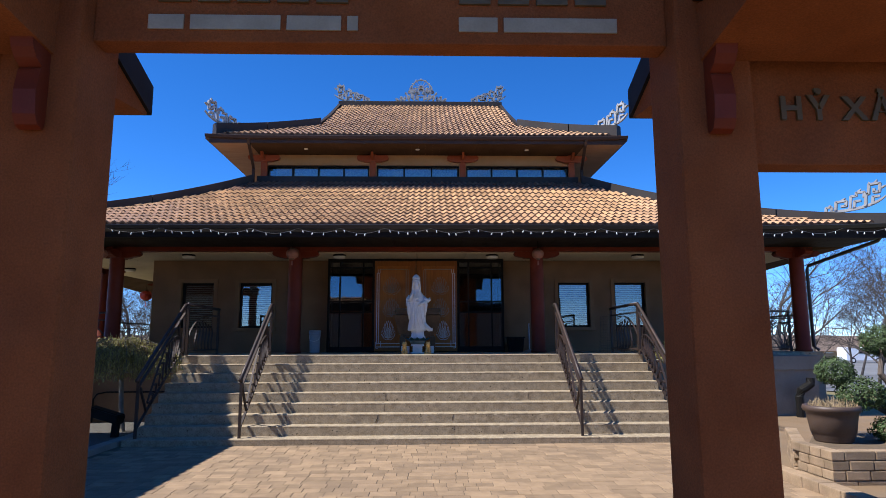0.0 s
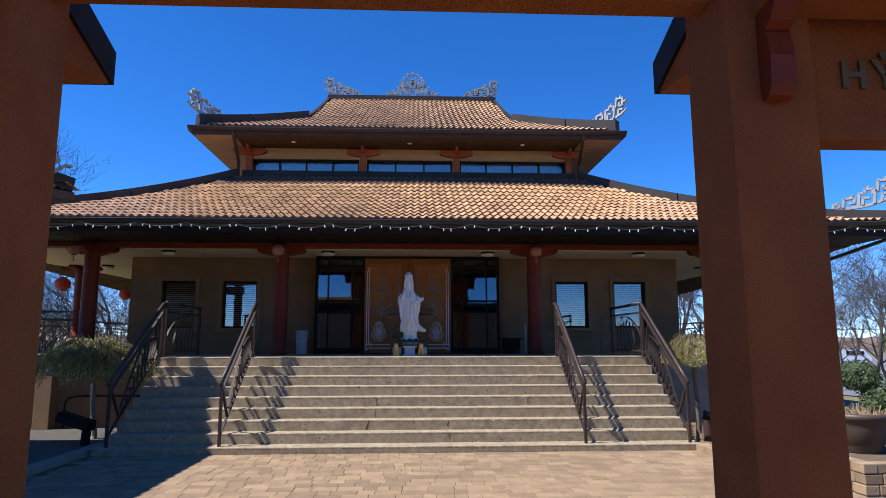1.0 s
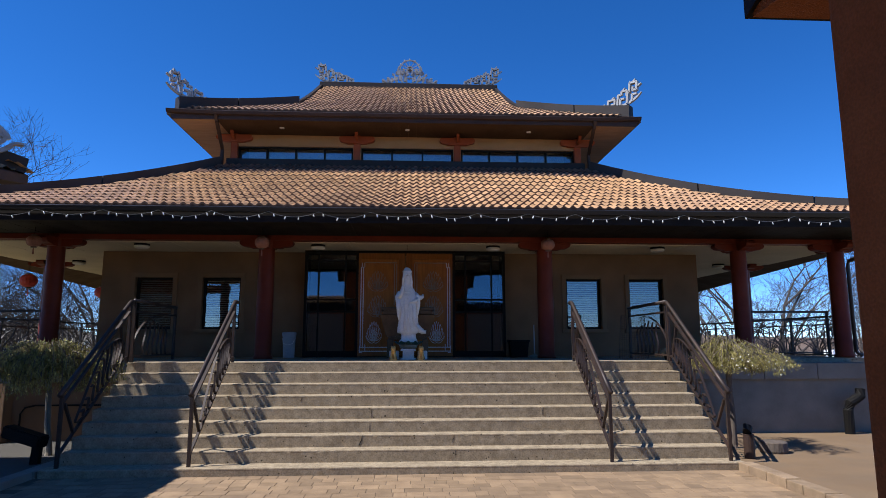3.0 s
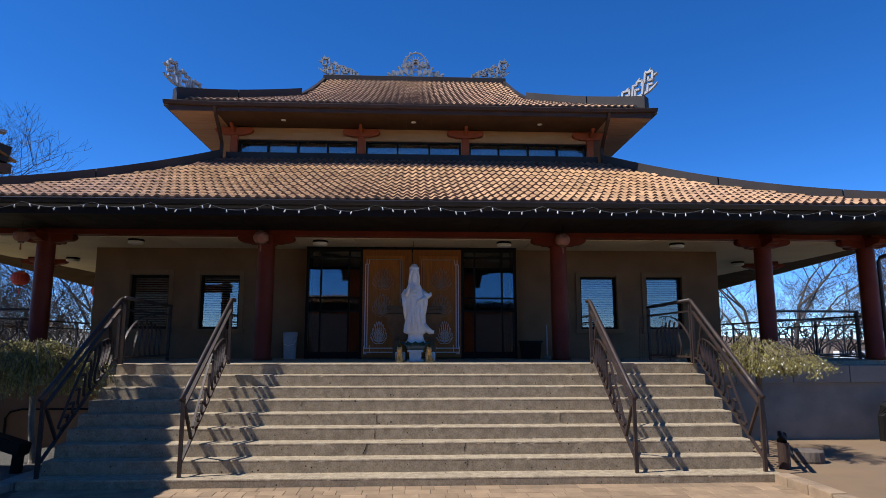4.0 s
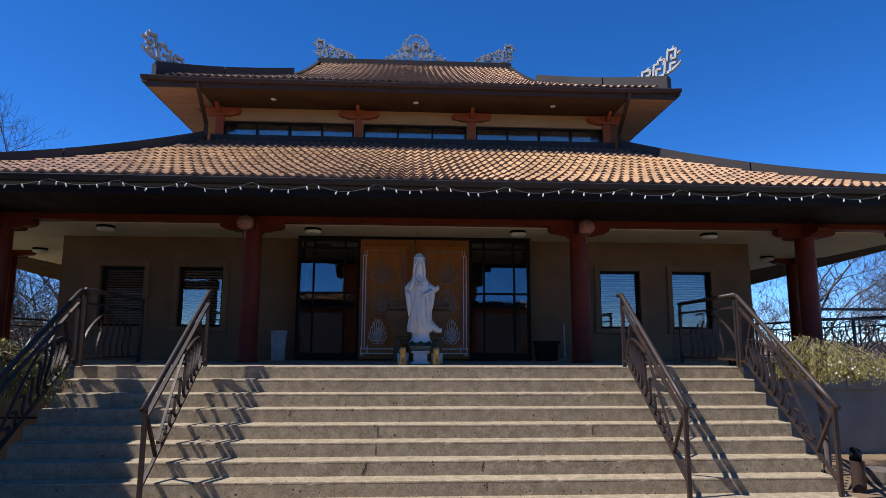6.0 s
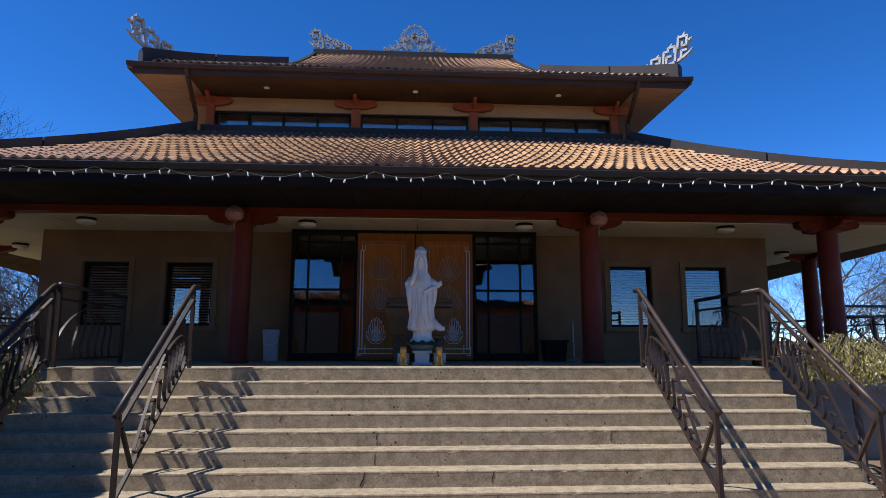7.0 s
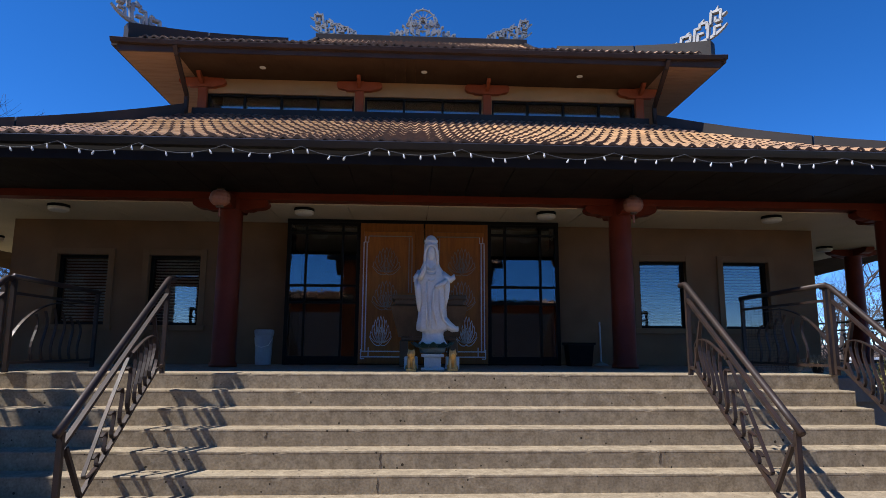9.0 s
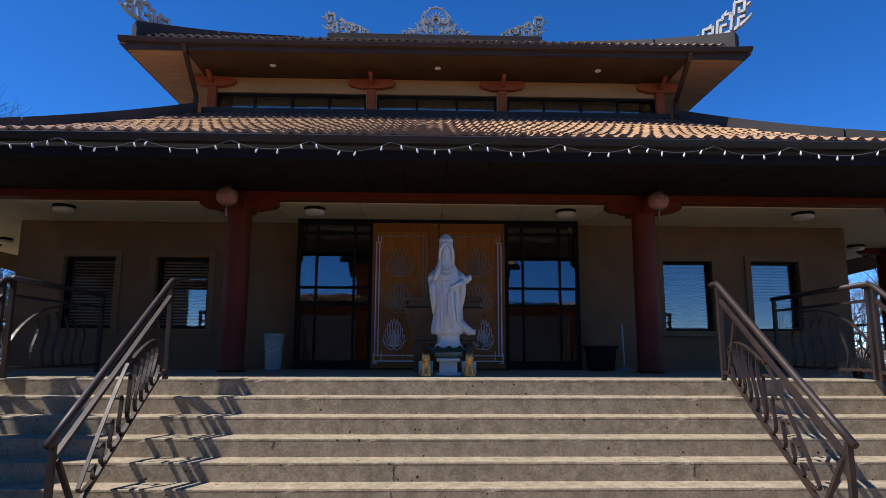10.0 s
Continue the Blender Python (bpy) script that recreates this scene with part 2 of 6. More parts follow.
M["lawn"] = surface("dry_lawn", (0.170, 0.139, 0.060), (0.130, 0.112, 0.044), 0.4, 30, 0.95, bump=0.5, dist=0.02, dirt=(0.200, 0.148, 0.080), dirt_scale=0.1)
M["hill"] = surface("far_woods", (0.16, 0.115, 0.085), (0.12, 0.085, 0.062), 0.25, 3.0, 0.95, bump=0.5, dist=0.3)
M["white"] = surface("white_car_paint", (0.78, 0.79, 0.80), (0.75, 0.76, 0.77), 2, 20, 0.3, bump=0)
M["bulb"] = surface("clear_bulb", (0.85, 0.85, 0.82), (0.8, 0.8, 0.78), 5, 30, 0.3, bump=0)
M["orange"] = surface("orange_plastic", (0.75, 0.12, 0.03), (0.65, 0.1, 0.03), 5, 30, 0.5, bump=0)
M["letter"] = surface("sign_letter", (0.36, 0.30, 0.20), (0.30, 0.25, 0.165), 6, 60, 0.7, bump=0.1)
M["letterd"] = surface("olive_letter", (0.11, 0.075, 0.03), (0.085, 0.058, 0.023), 6, 60, 0.6, bump=0.1)


# ---- building helpers ----
def mesh_of(name, bm, material, smooth=False):
    bmesh.ops.recalc_face_normals(bm, faces=bm.faces)
    me = bpy.data.meshes.new(name)
    bm.to_mesh(me)
    bm.free()
    for mm in (material if isinstance(material, (list, tuple)) else [material]):
        me.materials.append(mm)
    if smooth:
        me.shade_smooth()
    return me


def part(name, bm, material, parent=None, label="", smooth=False):
    ob = new(name, bm if isinstance(bm, bpy.types.Mesh) else mesh_of(name, bm, material, smooth))
    if parent is not None:
        ob.parent = parent
    if label:
        tagged(ob, label)
    return ob


def thing(name, label, category, group="", kind="", at=(0, 0, 0)):
    ob = new(name)
    ob.location = at
    ob.empty_display_size = 0.1
    return tagged(ob, label, category, group, kind)


def B():
    return bmesh.new()


def box(bm, x0, x1, y0, y1, z0, z1, bevel=0.0):
    v = [bm.verts.new((x, y, z)) for x in (x0, x1) for y in (y0, y1) for z in (z0, z1)]
    f = [bm.faces.new([v[i] for i in q]) for q in ((0, 1, 3, 2), (4, 6, 7, 5), (0, 4, 5, 1), (2, 3, 7, 6), (0, 2, 6, 4), (1, 5, 7, 3))]
    if bevel:
        edges = list({e for q in f for e in q.edges})
        bmesh.ops.bevel(bm, geom=edges, offset=bevel, segments=2, affect="EDGES", profile=0.6)
    return bm


def bar(bm, p, q, w, h=None, side=None):
    """A straight bar of section w by h from p to q."""
    p, q = Vector(p), Vector(q)
    h = w if h is None else h
    d = (q - p).normalized()
    a = Vector(side) if side else (Vector((0, 0, 1)) if abs(d.z) < 0.95 else Vector((0, 1, 0)))
    u = d.cross(a).normalized()
    n = u.cross(d).normalized()
    r = [[bm.verts.new(o + u * sx * w / 2 + n * sy * h / 2) for sx, sy in ((-1, -1), (1, -1), (1, 1), (-1, 1))] for o in (p, q)]
    for i in range(4):
        j = (i + 1) % 4
        bm.faces.new((r[0][i], r[0][j], r[1][j], r[1][i]))
    bm.faces.new(r[0][::-1])
    bm.faces.new(r[1])


def ribbon(bm, pts, w, t, across):
    """A flat bar bent along pts: t thick in its plane, w wide along the vector across."""
    a = Vector(across).normalized()
    pts = [Vector(p) for p in pts]
    rings = []
    for i, p in enumerate(pts):
        d = (pts[min(i + 1, len(pts) - 1)] - pts[max(i - 1, 0)]).normalized()
        n = d.cross(a).normalized()
        ww = w[i] if isinstance(w, (list, tuple)) else w
        tt = t[i] if isinstance(t, (list, tuple)) else t
        rings.append([bm.verts.new(p + a * sx * ww / 2 + n * sy * tt / 2) for sx, sy in ((-1, -1), (1, -1), (1, 1), (-1, 1))])
    for r, s in zip(rings, rings[1:]):
        for i in range(4):
            j = (i + 1) % 4
            bm.faces.new((r[i], r[j], s[j], s[i]))
    bm.faces.new(rings[0][::-1])
    bm.faces.new(rings[-1])


def tube(bm, pts, r, seg=8, cap=True):
    pts = [Vector(p) for p in pts]
    rings = []
    up = Vector((0.13, 0.31, 0.94))
    for i, p in enumerate(pts):
        d = (pts[min(i + 1, len(pts) - 1)] - pts[max(i - 1, 0)]).normalized()
        u = d.cross(up)
        u = u.normalized() if u.length > 1e-4 else Vector((1, 0, 0))
        v = d.cross(u).normalized()
        rr = r[i] if isinstance(r, (list, tuple)) else r
        rings.append([bm.verts.new(p + (u * math.cos(a) + v * math.sin(a)) * rr) for a in [2 * math.pi * k / seg for k in range(seg)]])
    for a, b in zip(rings, rings[1:]):
        for k in range(seg):
            j = (k + 1) % seg
            bm.faces.new((a[k], a[j], b[j], b[k]))
    if cap:
        bm.faces.new(rings[0][::-1])
        bm.faces.new(rings[-1])


def lathe(bm, prof, seg=20, centre=(0, 0, 0), squash=1.0):
    """A turned form: prof is (radius, height) from the foot up."""
    c = Vector(centre)
    rings = []
    for r, z in prof:
        rings.append([bm.verts.new(c + Vector((max(r, 0.0005) * math.cos(2 * math.pi * k / seg), squash * max(r, 0.0005) * math.sin(2 * math.pi * k / seg), z))) for k in range(seg)])
    for a, b in zip(rings, rings[1:]):
        for k in range(seg):
            j = (k + 1) % seg
            bm.faces.new((a[k], a[j], b[j], b[k]))
    bm.faces.new(rings[0][::-1])
    bm.faces.new(rings[-1])


def slab_profile(bm, outline, y0, y1):
    """Outline in x, z drawn out from y0 to y1."""
    f = [bm.verts.new((x, y0, z)) for x, z in outline]
    g = [bm.verts.new((x, y1, z)) for x, z in outline]
    bm.faces.new(f)
    bm.faces.new(g[::-1])
    for i in range(len(f)):
        j = (i + 1) % len(f)
        bm.faces.new((f[i], g[i], g[j], f[j]))


def arc(cx, cy, r, a0, a1, n=8):
    return [(cx + r * math.cos(radians(a0 + (a1 - a0) * i / n)), cy + r * math.sin(radians(a0 + (a1 - a0) * i / n))) for i in range(n + 1)]


def bez(p0, p1, p2, p3, n=8):
    out = []
    for i in range(n + 1):
        t = i / n
        s = 1 - t
        out.append(tuple(s ** 3 * a + 3 * s * s * t * b + 3 * s * t * t * c + t ** 3 * d for a, b, c, d in zip(p0, p1, p2, p3)))
    return out


def spiral(cx, cy, r0, r1, a0, turns, n=18):
    return [(cx + (r0 + (r1 - r0) * i / n) * math.cos(radians(a0) + 2 * math.pi * turns * i / n), cy + (r0 + (r1 - r0) * i / n) * math.sin(radians(a0) + 2 * math.pi * turns * i / n)) for i in range(n + 1)]


# ---- ground and paving ----
PLAT, Z0, RISE, RUN, STEP_Y = 1.40, 0.10, 0.1625, 0.255, 11.80
EDGE = STEP_Y + 7 * RUN                      # front edge of the porch floor
bm = B()
gx = [-900, -300, -120, -60, -30, -14, -5, 5, 14, 22, 32, 60, 120, 300, 900]
gy = [-900, -200, -60, -20, 0, 12, 24, 34, 50, 80, 140, 300, 900]


def ground_z(x, y):
    """The site lies level; the land falls a metre and a half to the back."""
    k = min(max((math.hypot(max(x - 12, 0), max(y - 22, 0))) / 18, 0), 1)
    return -0.03 - 1.4 * k * k * (3 - 2 * k)


gv = [[bm.verts.new((x, y, ground_z(x, y))) for y in gy] for x in gx]
for i in range(len(gx) - 1):
    for j in range(len(gy) - 1):
        bm.faces.new((gv[i][j], gv[i + 1][j], gv[i + 1][j + 1], gv[i][j + 1]))
tagged(part("ground", bm, M["lawn"]), "dry brownish lawn running out to the horizon", "ground", kind="structure")

pavement = thing("pavement", "tan interlocking clay pavers in front of the concrete steps", "paving", kind="structure")
bm = B()
box(bm, -4.75, 4.75, 4.465, 11.52, -0.06, -0.0035)
part("joint_bed", bm, M["sand"], pavement)

# ---- concrete stair ----
stair = thing("staircase", "wide weathered concrete steps leading up to the porch", "staircase", kind="structure")


def step_block(x0, x1, y0, y1, z0, z1, seed):
    """One step with a slightly chipped, rounded nosing."""
    bm = B()
    rnd = random.Random(seed)
    n = 150
    prof = [(y0 + 0.004, z0), (y0 + 0.002, z1 - 0.03), (y0, z1 - 0.018), (y0 + 0.002, z1 - 0.005), (y0 + 0.009, z1), (y1, z1), (y1, z0)]
    rows = []
    for i in range(n + 1):
        x = x0 + (x1 - x0) * i / n
        w = rnd.uniform(-0.0006, 0.0006)
        chip = rnd.uniform(0.002, 0.005) if rnd.random() < 0.05 else 0
        rows.append([bm.verts.new((x, y + (w + chip if k in (2, 3) else 0), z + (-chip * 0.7 if k in (3, 4) else 0))) for k, (y, z) in enumerate(prof)])
    for a, b in zip(rows, rows[1:]):
        for k in range(len(prof)):
            j = (k + 1) % len(prof)
            bm.faces.new((a[k], b[k], b[j], a[j]))
    bm.faces.new(rows[0])
    bm.faces.new(rows[-1][::-1])
    return bm


part("step", step_block(-4.70, 4.64, 11.47, STEP_Y + 0.3, -0.04, Z0, 1), M["concrete"], stair, "low base step with a dark wet-stained edge")
for k in range(1, 8):
    part("step", step_block(-4.6, 4.6, STEP_Y + RUN * (k - 1), STEP_Y + RUN * k + 0.25, Z0 + RISE * (k - 1), Z0 + RISE * k, k + 1), M["concrete"], stair)
part("step", step_block(-4.6, 4.6, EDGE, EDGE + 0.4, Z0 + RISE * 7, PLAT, 9), M["concrete"], stair)

M["crack"] = surface("crack_shadow", (0.03, 0.024, 0.018), (0.02, 0.016, 0.012), 9, 80, 1.0, bump=0)
rc = random.Random(31)
for k, x, top, length, slant, w in ((2, -0.60, 0.98, 0.92, 0.32, 0.010), (2, 0.70, 1.0, 0.75, 0.22, 0.008), (1, 0.70, 0.95, 0.6, 0.1, 0.004), (3, -0.52, 0.9, 0.85, 0.02, 0.004), (4, -0.51, 1.0, 0.9, 0.05, 0.004),
                                    (4, 2.1, 0.95, 0.7, 0.15, 0.004), (2, -2.2, 0.95, 0.6, -0.2, 0.004), (5, -1.6, 0.95, 0.5, 0.2, 0.003)):
    z1, y = Z0 + RISE * (k - 1 + top) - 0.006, STEP_Y + RUN * (k - 1) + 0.001
    pts = [(x - slant * RISE * length * i / 6 + rc.uniform(-0.006, 0.006), y, z1 - (RISE * length - 0.012) * i / 6) for i in range(7)]
    bm = B()
    ribbon(bm, pts, 0.004, [w * v for v in (0.3, 0.6, 0.8, 1.1, 1.2, 0.9, 0.3)], (0, 1, 0))
    part("crack", bm, M["crack"], stair, "thin dark crack")

# porch floor and its front walls
PX, FX, FY = 9.45, 8.70, 15.38            # porch half width, half width of its front part, where the front part ends
porch = thing("porch_floor", "concrete porch floor raised on grey walls with a coping", "floor", kind="structure")
bm = B()
box(bm, -4.6, 4.6, EDGE + 0.4, 14.83, -0.1, PLAT - 0.002)
box(bm, -FX, FX, 14.831, FY, PLAT - 0.25, PLAT - 0.002)
box(bm, -PX, PX, FY, 17.1, PLAT - 0.25, PLAT - 0.002)
box(bm, 6.9, PX, 17.1, 31, PLAT - 0.25, PLAT - 0.002)
box(bm, -PX, -6.9, 17.1, 31, PLAT - 0.25, PLAT - 0.002)
part("slab", bm, M["concrete"], porch)
for s in (-1, 1):
    bm = B()
    box(bm, min(s * 4.62, s * FX), max(s * 4.62, s * FX), 14.45, 14.68, -0.1, PLAT - 0.37)
    box(bm, s * FX - 0.12, s * FX + 0.04, 14.68, FY, -0.1, PLAT - 0.37)
    box(bm, min(s * FX, s * PX), max(s * FX, s * PX), FY, FY + 0.2, -0.1, PLAT - 0.25)
    box(bm, s * PX - 0.12, s * PX + 0.12, FY + 0.2, 31, -0.1, PLAT - 0.37)
    part("retaining_wall", bm, M["greywall"] if s > 0 else M["wall"], porch)
    if s < 0:
        part("pier", box(B(), -7.17, -6.86, 14.20, 14.445, -0.1, PLAT - 0.375, 0.012), M["wall"], porch, "plain tan stucco pier")
    bm = B()
    n = 4
    for i in range(n):
        a, b = 4.62 + (FX + 0.06 - 4.62) * i / n, 4.62 + (FX + 0.06 - 4.62) * (i + 1) / n - 0.012
        box(bm, min(s * a, s * b), max(s * a, s * b), 14.39, 14.83, PLAT - 0.37, PLAT - 0.07, 0.012)
    box(bm, s * FX - 0.10, s * FX + 0.06, 14.83, FY, PLAT - 0.37, PLAT - 0.07, 0.012)
    box(bm, s * PX - 0.16, s * PX + 0.16, FY + 0.2, 31, PLAT - 0.37, PLAT - 0.07, 0.012)
    part("coping", bm, M["greywall"], porch)

# ---- temple ----
temple = thing("temple", "two-tier temple with brown tiled hip roofs and red columns", "temple")
WX, WY0, WY1 = 6.8, 17.1, 31.2
COL_Y = 15.60
CEIL, PCEIL = 3.84, 3.755                   # underside of the eave boards, porch ceiling


def wall_with_holes(bm, x0, x1, y0, y1, z0, z1, holes):
    """A wall along x with rectangular openings (x0, x1, z0, z1)."""
    xs = sorted({x0, x1, *[h[0] for h in holes], *[h[1] for h in holes]})
    zs = sorted({z0, z1, *[h[2] for h in holes], *[h[3] for h in holes]})
    solid = {}
    for i in range(len(xs) - 1):
        for j in range(len(zs) - 1):
            cx, cz = (xs[i] + xs[i + 1]) / 2, (zs[j] + zs[j + 1]) / 2
            solid[i, j] = not any(h[0] < cx < h[1] and h[2] < cz < h[3] for h in holes)
    vv = {}

    def V(i, j, y):
        if (i, j, y) not in vv:
            vv[i, j, y] = bm.verts.new((xs[i], y, zs[j]))
        return vv[i, j, y]
    for (i, j), on in solid.items():
        if not on:
            continue
        bm.faces.new((V(i, j, y0), V(i + 1, j, y0), V(i + 1, j + 1, y0), V(i, j + 1, y0)))
        bm.faces.new((V(i, j, y1), V(i, j + 1, y1), V(i + 1, j + 1, y1), V(i + 1, j, y1)))
        for (di, dj), (a, b) in {(-1, 0): ((i, j), (i, j + 1)), (1, 0): ((i + 1, j), (i + 1, j + 1)), (0, -1): ((i, j), (i + 1, j)), (0, 1): ((i, j + 1), (i + 1, j + 1))}.items():
            if not solid.get((i + di, j + dj), False):
                bm.faces.new((V(*a, y0), V(*b, y0), V(*b, y1), V(*a, y1)))
    return bm


WINDOWS = [(3.67, 4.49), (5.15, 5.96), (-6.05, -5.23), (-4.58, -3.74)]
WZ0, WZ1 = 2.02, 3.17
holes = [(a, b, WZ0, WZ1) for a, b in WINDOWS] + [(-2.27, 2.20, PLAT + 0.0, 3.72)]
bm = wall_with_holes(B(), -WX, WX, WY0, WY0 + 0.22, PLAT, 4.3, holes)
part("front_wall", bm, M["wall"], temple, "shaded taupe stucco wall")
for s in (-1, 1):
    bm = B()
    box(bm, s * WX - (0.22 if s > 0 else 0), s * WX + (0.22 if s < 0 else 0), WY0 + 0.22, WY1, PLAT, 4.3)
    part("side_wall", bm, M["wall"], temple)
bm = B()
box(bm, -WX, WX, WY1, WY1 + 0.2, -0.5, 4.3)
part("rear_wall", bm, M["wall"], temple)
# inside: floor, ceiling and a partition close the hall; near-black colour makes it dim
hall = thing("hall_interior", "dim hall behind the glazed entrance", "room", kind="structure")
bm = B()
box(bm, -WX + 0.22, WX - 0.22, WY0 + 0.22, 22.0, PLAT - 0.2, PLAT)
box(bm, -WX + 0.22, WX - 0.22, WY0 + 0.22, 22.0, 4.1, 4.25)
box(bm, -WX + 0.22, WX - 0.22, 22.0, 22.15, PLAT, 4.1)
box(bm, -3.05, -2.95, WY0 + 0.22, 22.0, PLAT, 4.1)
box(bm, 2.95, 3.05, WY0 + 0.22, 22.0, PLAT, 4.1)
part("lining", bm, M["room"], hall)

# porch ceiling in white boards
bm = B()
nb = 16
for i in range(nb):
    a, b = -9.6 + 19.2 * i / nb, -9.6 + 19.2 * (i + 1) / nb - 0.012
    box(bm, a, b, COL_Y + 0.108, WY0, PCEIL, PCEIL + 0.03)
for s in (-1, 1):
    for i in range(10):
        a, b = WY0 + 1.3 * i, WY0 + 1.3 * (i + 1) - 0.012
        box(bm, min(s * WX, s * 9.6), max(s * WX, s * 9.6), a, b, PCEIL, PCEIL + 0.03)
box(bm, -9.6, 9.6, 15.8, 31, CEIL + 0.10, CEIL + 0.13)
tagged(part("porch_ceiling", bm, M["soffit"]), "white panelled porch ceiling", "ceiling", kind="structure")
soffit_low = thing("eave_soffit", "dark boarded soffit under the wide eave", "soffit", kind="structure")
n = 40
for i in range(n):
    bm = B()
    a, b = -10.25 + 20.5 * i / n, -10.25 + 20.5 * (i + 1) / n - 0.01
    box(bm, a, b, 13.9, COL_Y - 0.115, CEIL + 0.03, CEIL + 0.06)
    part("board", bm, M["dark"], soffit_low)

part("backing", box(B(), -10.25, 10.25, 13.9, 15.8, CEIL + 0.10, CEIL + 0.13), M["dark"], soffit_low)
# the side eaves fall from the raised front corners towards the back
for s in (-1, 1):
    for i in range(20):
        y0, y1 = 15.56 + 0.77 * i, 15.56 + 0.77 * (i + 1) - 0.008
        bm = B()
        sec = []
        for y in (y0, y1):
            ze = 3.79 - 0.0443 * (y - 17.4)
            sec.append([bm.verts.new(p) for p in ((s * 9.15, y, CEIL - 0.06), (s * 10.32, y, ze), (s * 10.32, y, 4.10), (s * 9.15, y, 4.2))])
        for k in range(4):
            bm.faces.new((sec[0][k], sec[0][(k + 1) % 4], sec[1][(k + 1) % 4], sec[1][k]))
        bm.faces.new(sec[0])
        bm.faces.new(sec[1][::-1])
        part("side_board", bm, M["soffitd"], soffit_low)

# columns, brackets, beams
COLS = [-9.14, -7.0, -2.85, 2.85, 7.0, 9.14]


def column_mesh():
    bm = B()
    lathe(bm, [(0.19, 0), (0.19, 0.05), (0.165, 0.07), (0.165, 1.2), (0.16, CEIL - PLAT - 0.1), (0.16, CEIL - PLAT + 0.05)], 20)
    return mesh_of("column", bm, M["red"], True)


def corbel_outline(w, h):
    """Half profile of the rounded cross bracket, mirrored."""
    half = [(0.0, 0.0), (w * 0.55, 0.0), (w * 0.62, h * 0.12), (w * 0.74, h * 0.16), (w * 0.86, h * 0.22), (w * 0.96, h * 0.38), (w, h * 0.62), (w * 0.97, h * 0.84), (w * 0.9, h)]
    return half[1:] + [(-x, z) for x, z in reversed(half[1:])]


cmesh = column_mesh()
bm = B()
slab_profile(bm, corbel_outline(0.54, 0.17), -0.09, 0.09)
bmx = mesh_of("bracket", bm, M["red"])
bm = B()
slab_profile(bm, corbel_outline(0.54, 0.17), -0.09, 0.09)
bmesh.ops.rotate(bm, verts=bm.verts, cent=(0, 0, 0), matrix=Matrix.Rotation(radians(90), 3, "Z"))
bmy = mesh_of("cross_bracket", bm, M["red"])
spots = [(x, COL_Y) for x in COLS] + [(s * 9.08, y) for s in (-1, 1) for y in (19.2, 23.2, 27.2)]
for x, y in spots:
    c = part("column", cmesh, None, temple)
    c.location = (x, y, PLAT)
    for me in (bmx, bmy):
        b = part(me.name.split(".")[0], me, None, temple)
        b.location = (x, y, CEIL - 0.225)
bm = B()
box(bm, -9.5, 9.5, COL_Y - 0.11, COL_Y + 0.11, CEIL - 0.07, CEIL + 0.3, 0.01)
part("porch_beam", bm, M["red"], temple)
for s in (-1, 1):
    bm = B()
    box(bm, s * 9.08 - 0.11, s * 9.08 + 0.11, COL_Y + 0.12, 30.5, CEIL - 0.07, CEIL + 0.3, 0.01)
    part("porch_beam", bm, M["red"], temple)


# ---- roofs ----
def lower_z(s):
    """Height of the lower roof at s, 0 at the eave and 1 at the upper wall."""
    return 4.09 + 2.24 * (0.80 * s + 0.20 * s * s)


def upper_z(s):
    return 7.50 + 3.35 * (0.90 * s + 0.10 * s * s)


LY0, LY1, LX0, LX1 = 13.80, 18.95, 10.25, 4.95
UY0, UY1, UX0 = 18.10, 24.40, 5.91
HIP_S = 0.43                                  # where the upper hips end at the gables


def lower_x(s):
    return LX0 + (LX1 - LX0) * s


def upper_x(s):
    if s < HIP_S:
        return UX0 + (3.33 - UX0) * (s / HIP_S)
    return 3.33 + (3.12 - 3.33) * (s - HIP_S) / (1 - HIP_S)


def corner_lift(x, xmax, s, amount):
    k = max(0.0, abs(x) / xmax - 0.72) / 0.28
    return amount * k * k * (1 - s) ** 2


TW = 0.165
WAVE = [(-0.5, 0.0), (-0.34, -0.011), (-0.16, -0.007), (0.0, 0.018), (0.17, 0.034), (0.34, 0.024), (0.5, 0.0)]


def hip_sag(x, xmax, s, amount):
    """The slopes hollow out towards the hips."""
    k = min(abs(x) / max(xmax, 0.1), 1.0)
    return amount * k ** 3 * s * (1 - s)


def tile_verts(P, x, s0, s1, lift):
    """Corner points of one S-shaped tile: tail rows at s0 (proud) and s1 (under the next), and the lip below the tail."""
    vs = []
    for du, dz in WAVE:
        vs.append(P(x + du * TW, s0, dz + lift))
    for du, dz in WAVE:
        vs.append(P(x + du * TW, s1, dz + 0.004))
    for drop in (0.0, 0.04):
        for du, dz in WAVE:
            vs.append(P(x + du * TW, s0, dz + lift - drop))
    return vs


NW = len(WAVE)
TILE_FACES = [(i, i + 1, NW + i + 1, NW + i) for i in range(NW - 1)] + [(3 * NW + i, 3 * NW + i + 1, 2 * NW + i + 1, 2 * NW + i) for i in range(NW - 1)]


def lower_p(x, s, dz):
    y = LY0 + (LY1 - LY0) * s
    return (x, y, lower_z(s) + dz + corner_lift(x, LX0, s, 0.06) - hip_sag(x, lower_x(s), s, 0.55))


def upper_p(x, s, dz):
    y = UY0 + (UY1 - UY0) * s
    return (x, y, upper_z(s) + dz + corner_lift(x, UX0, s, 0.04) - hip_sag(x, upper_x(s), s, 0.5))


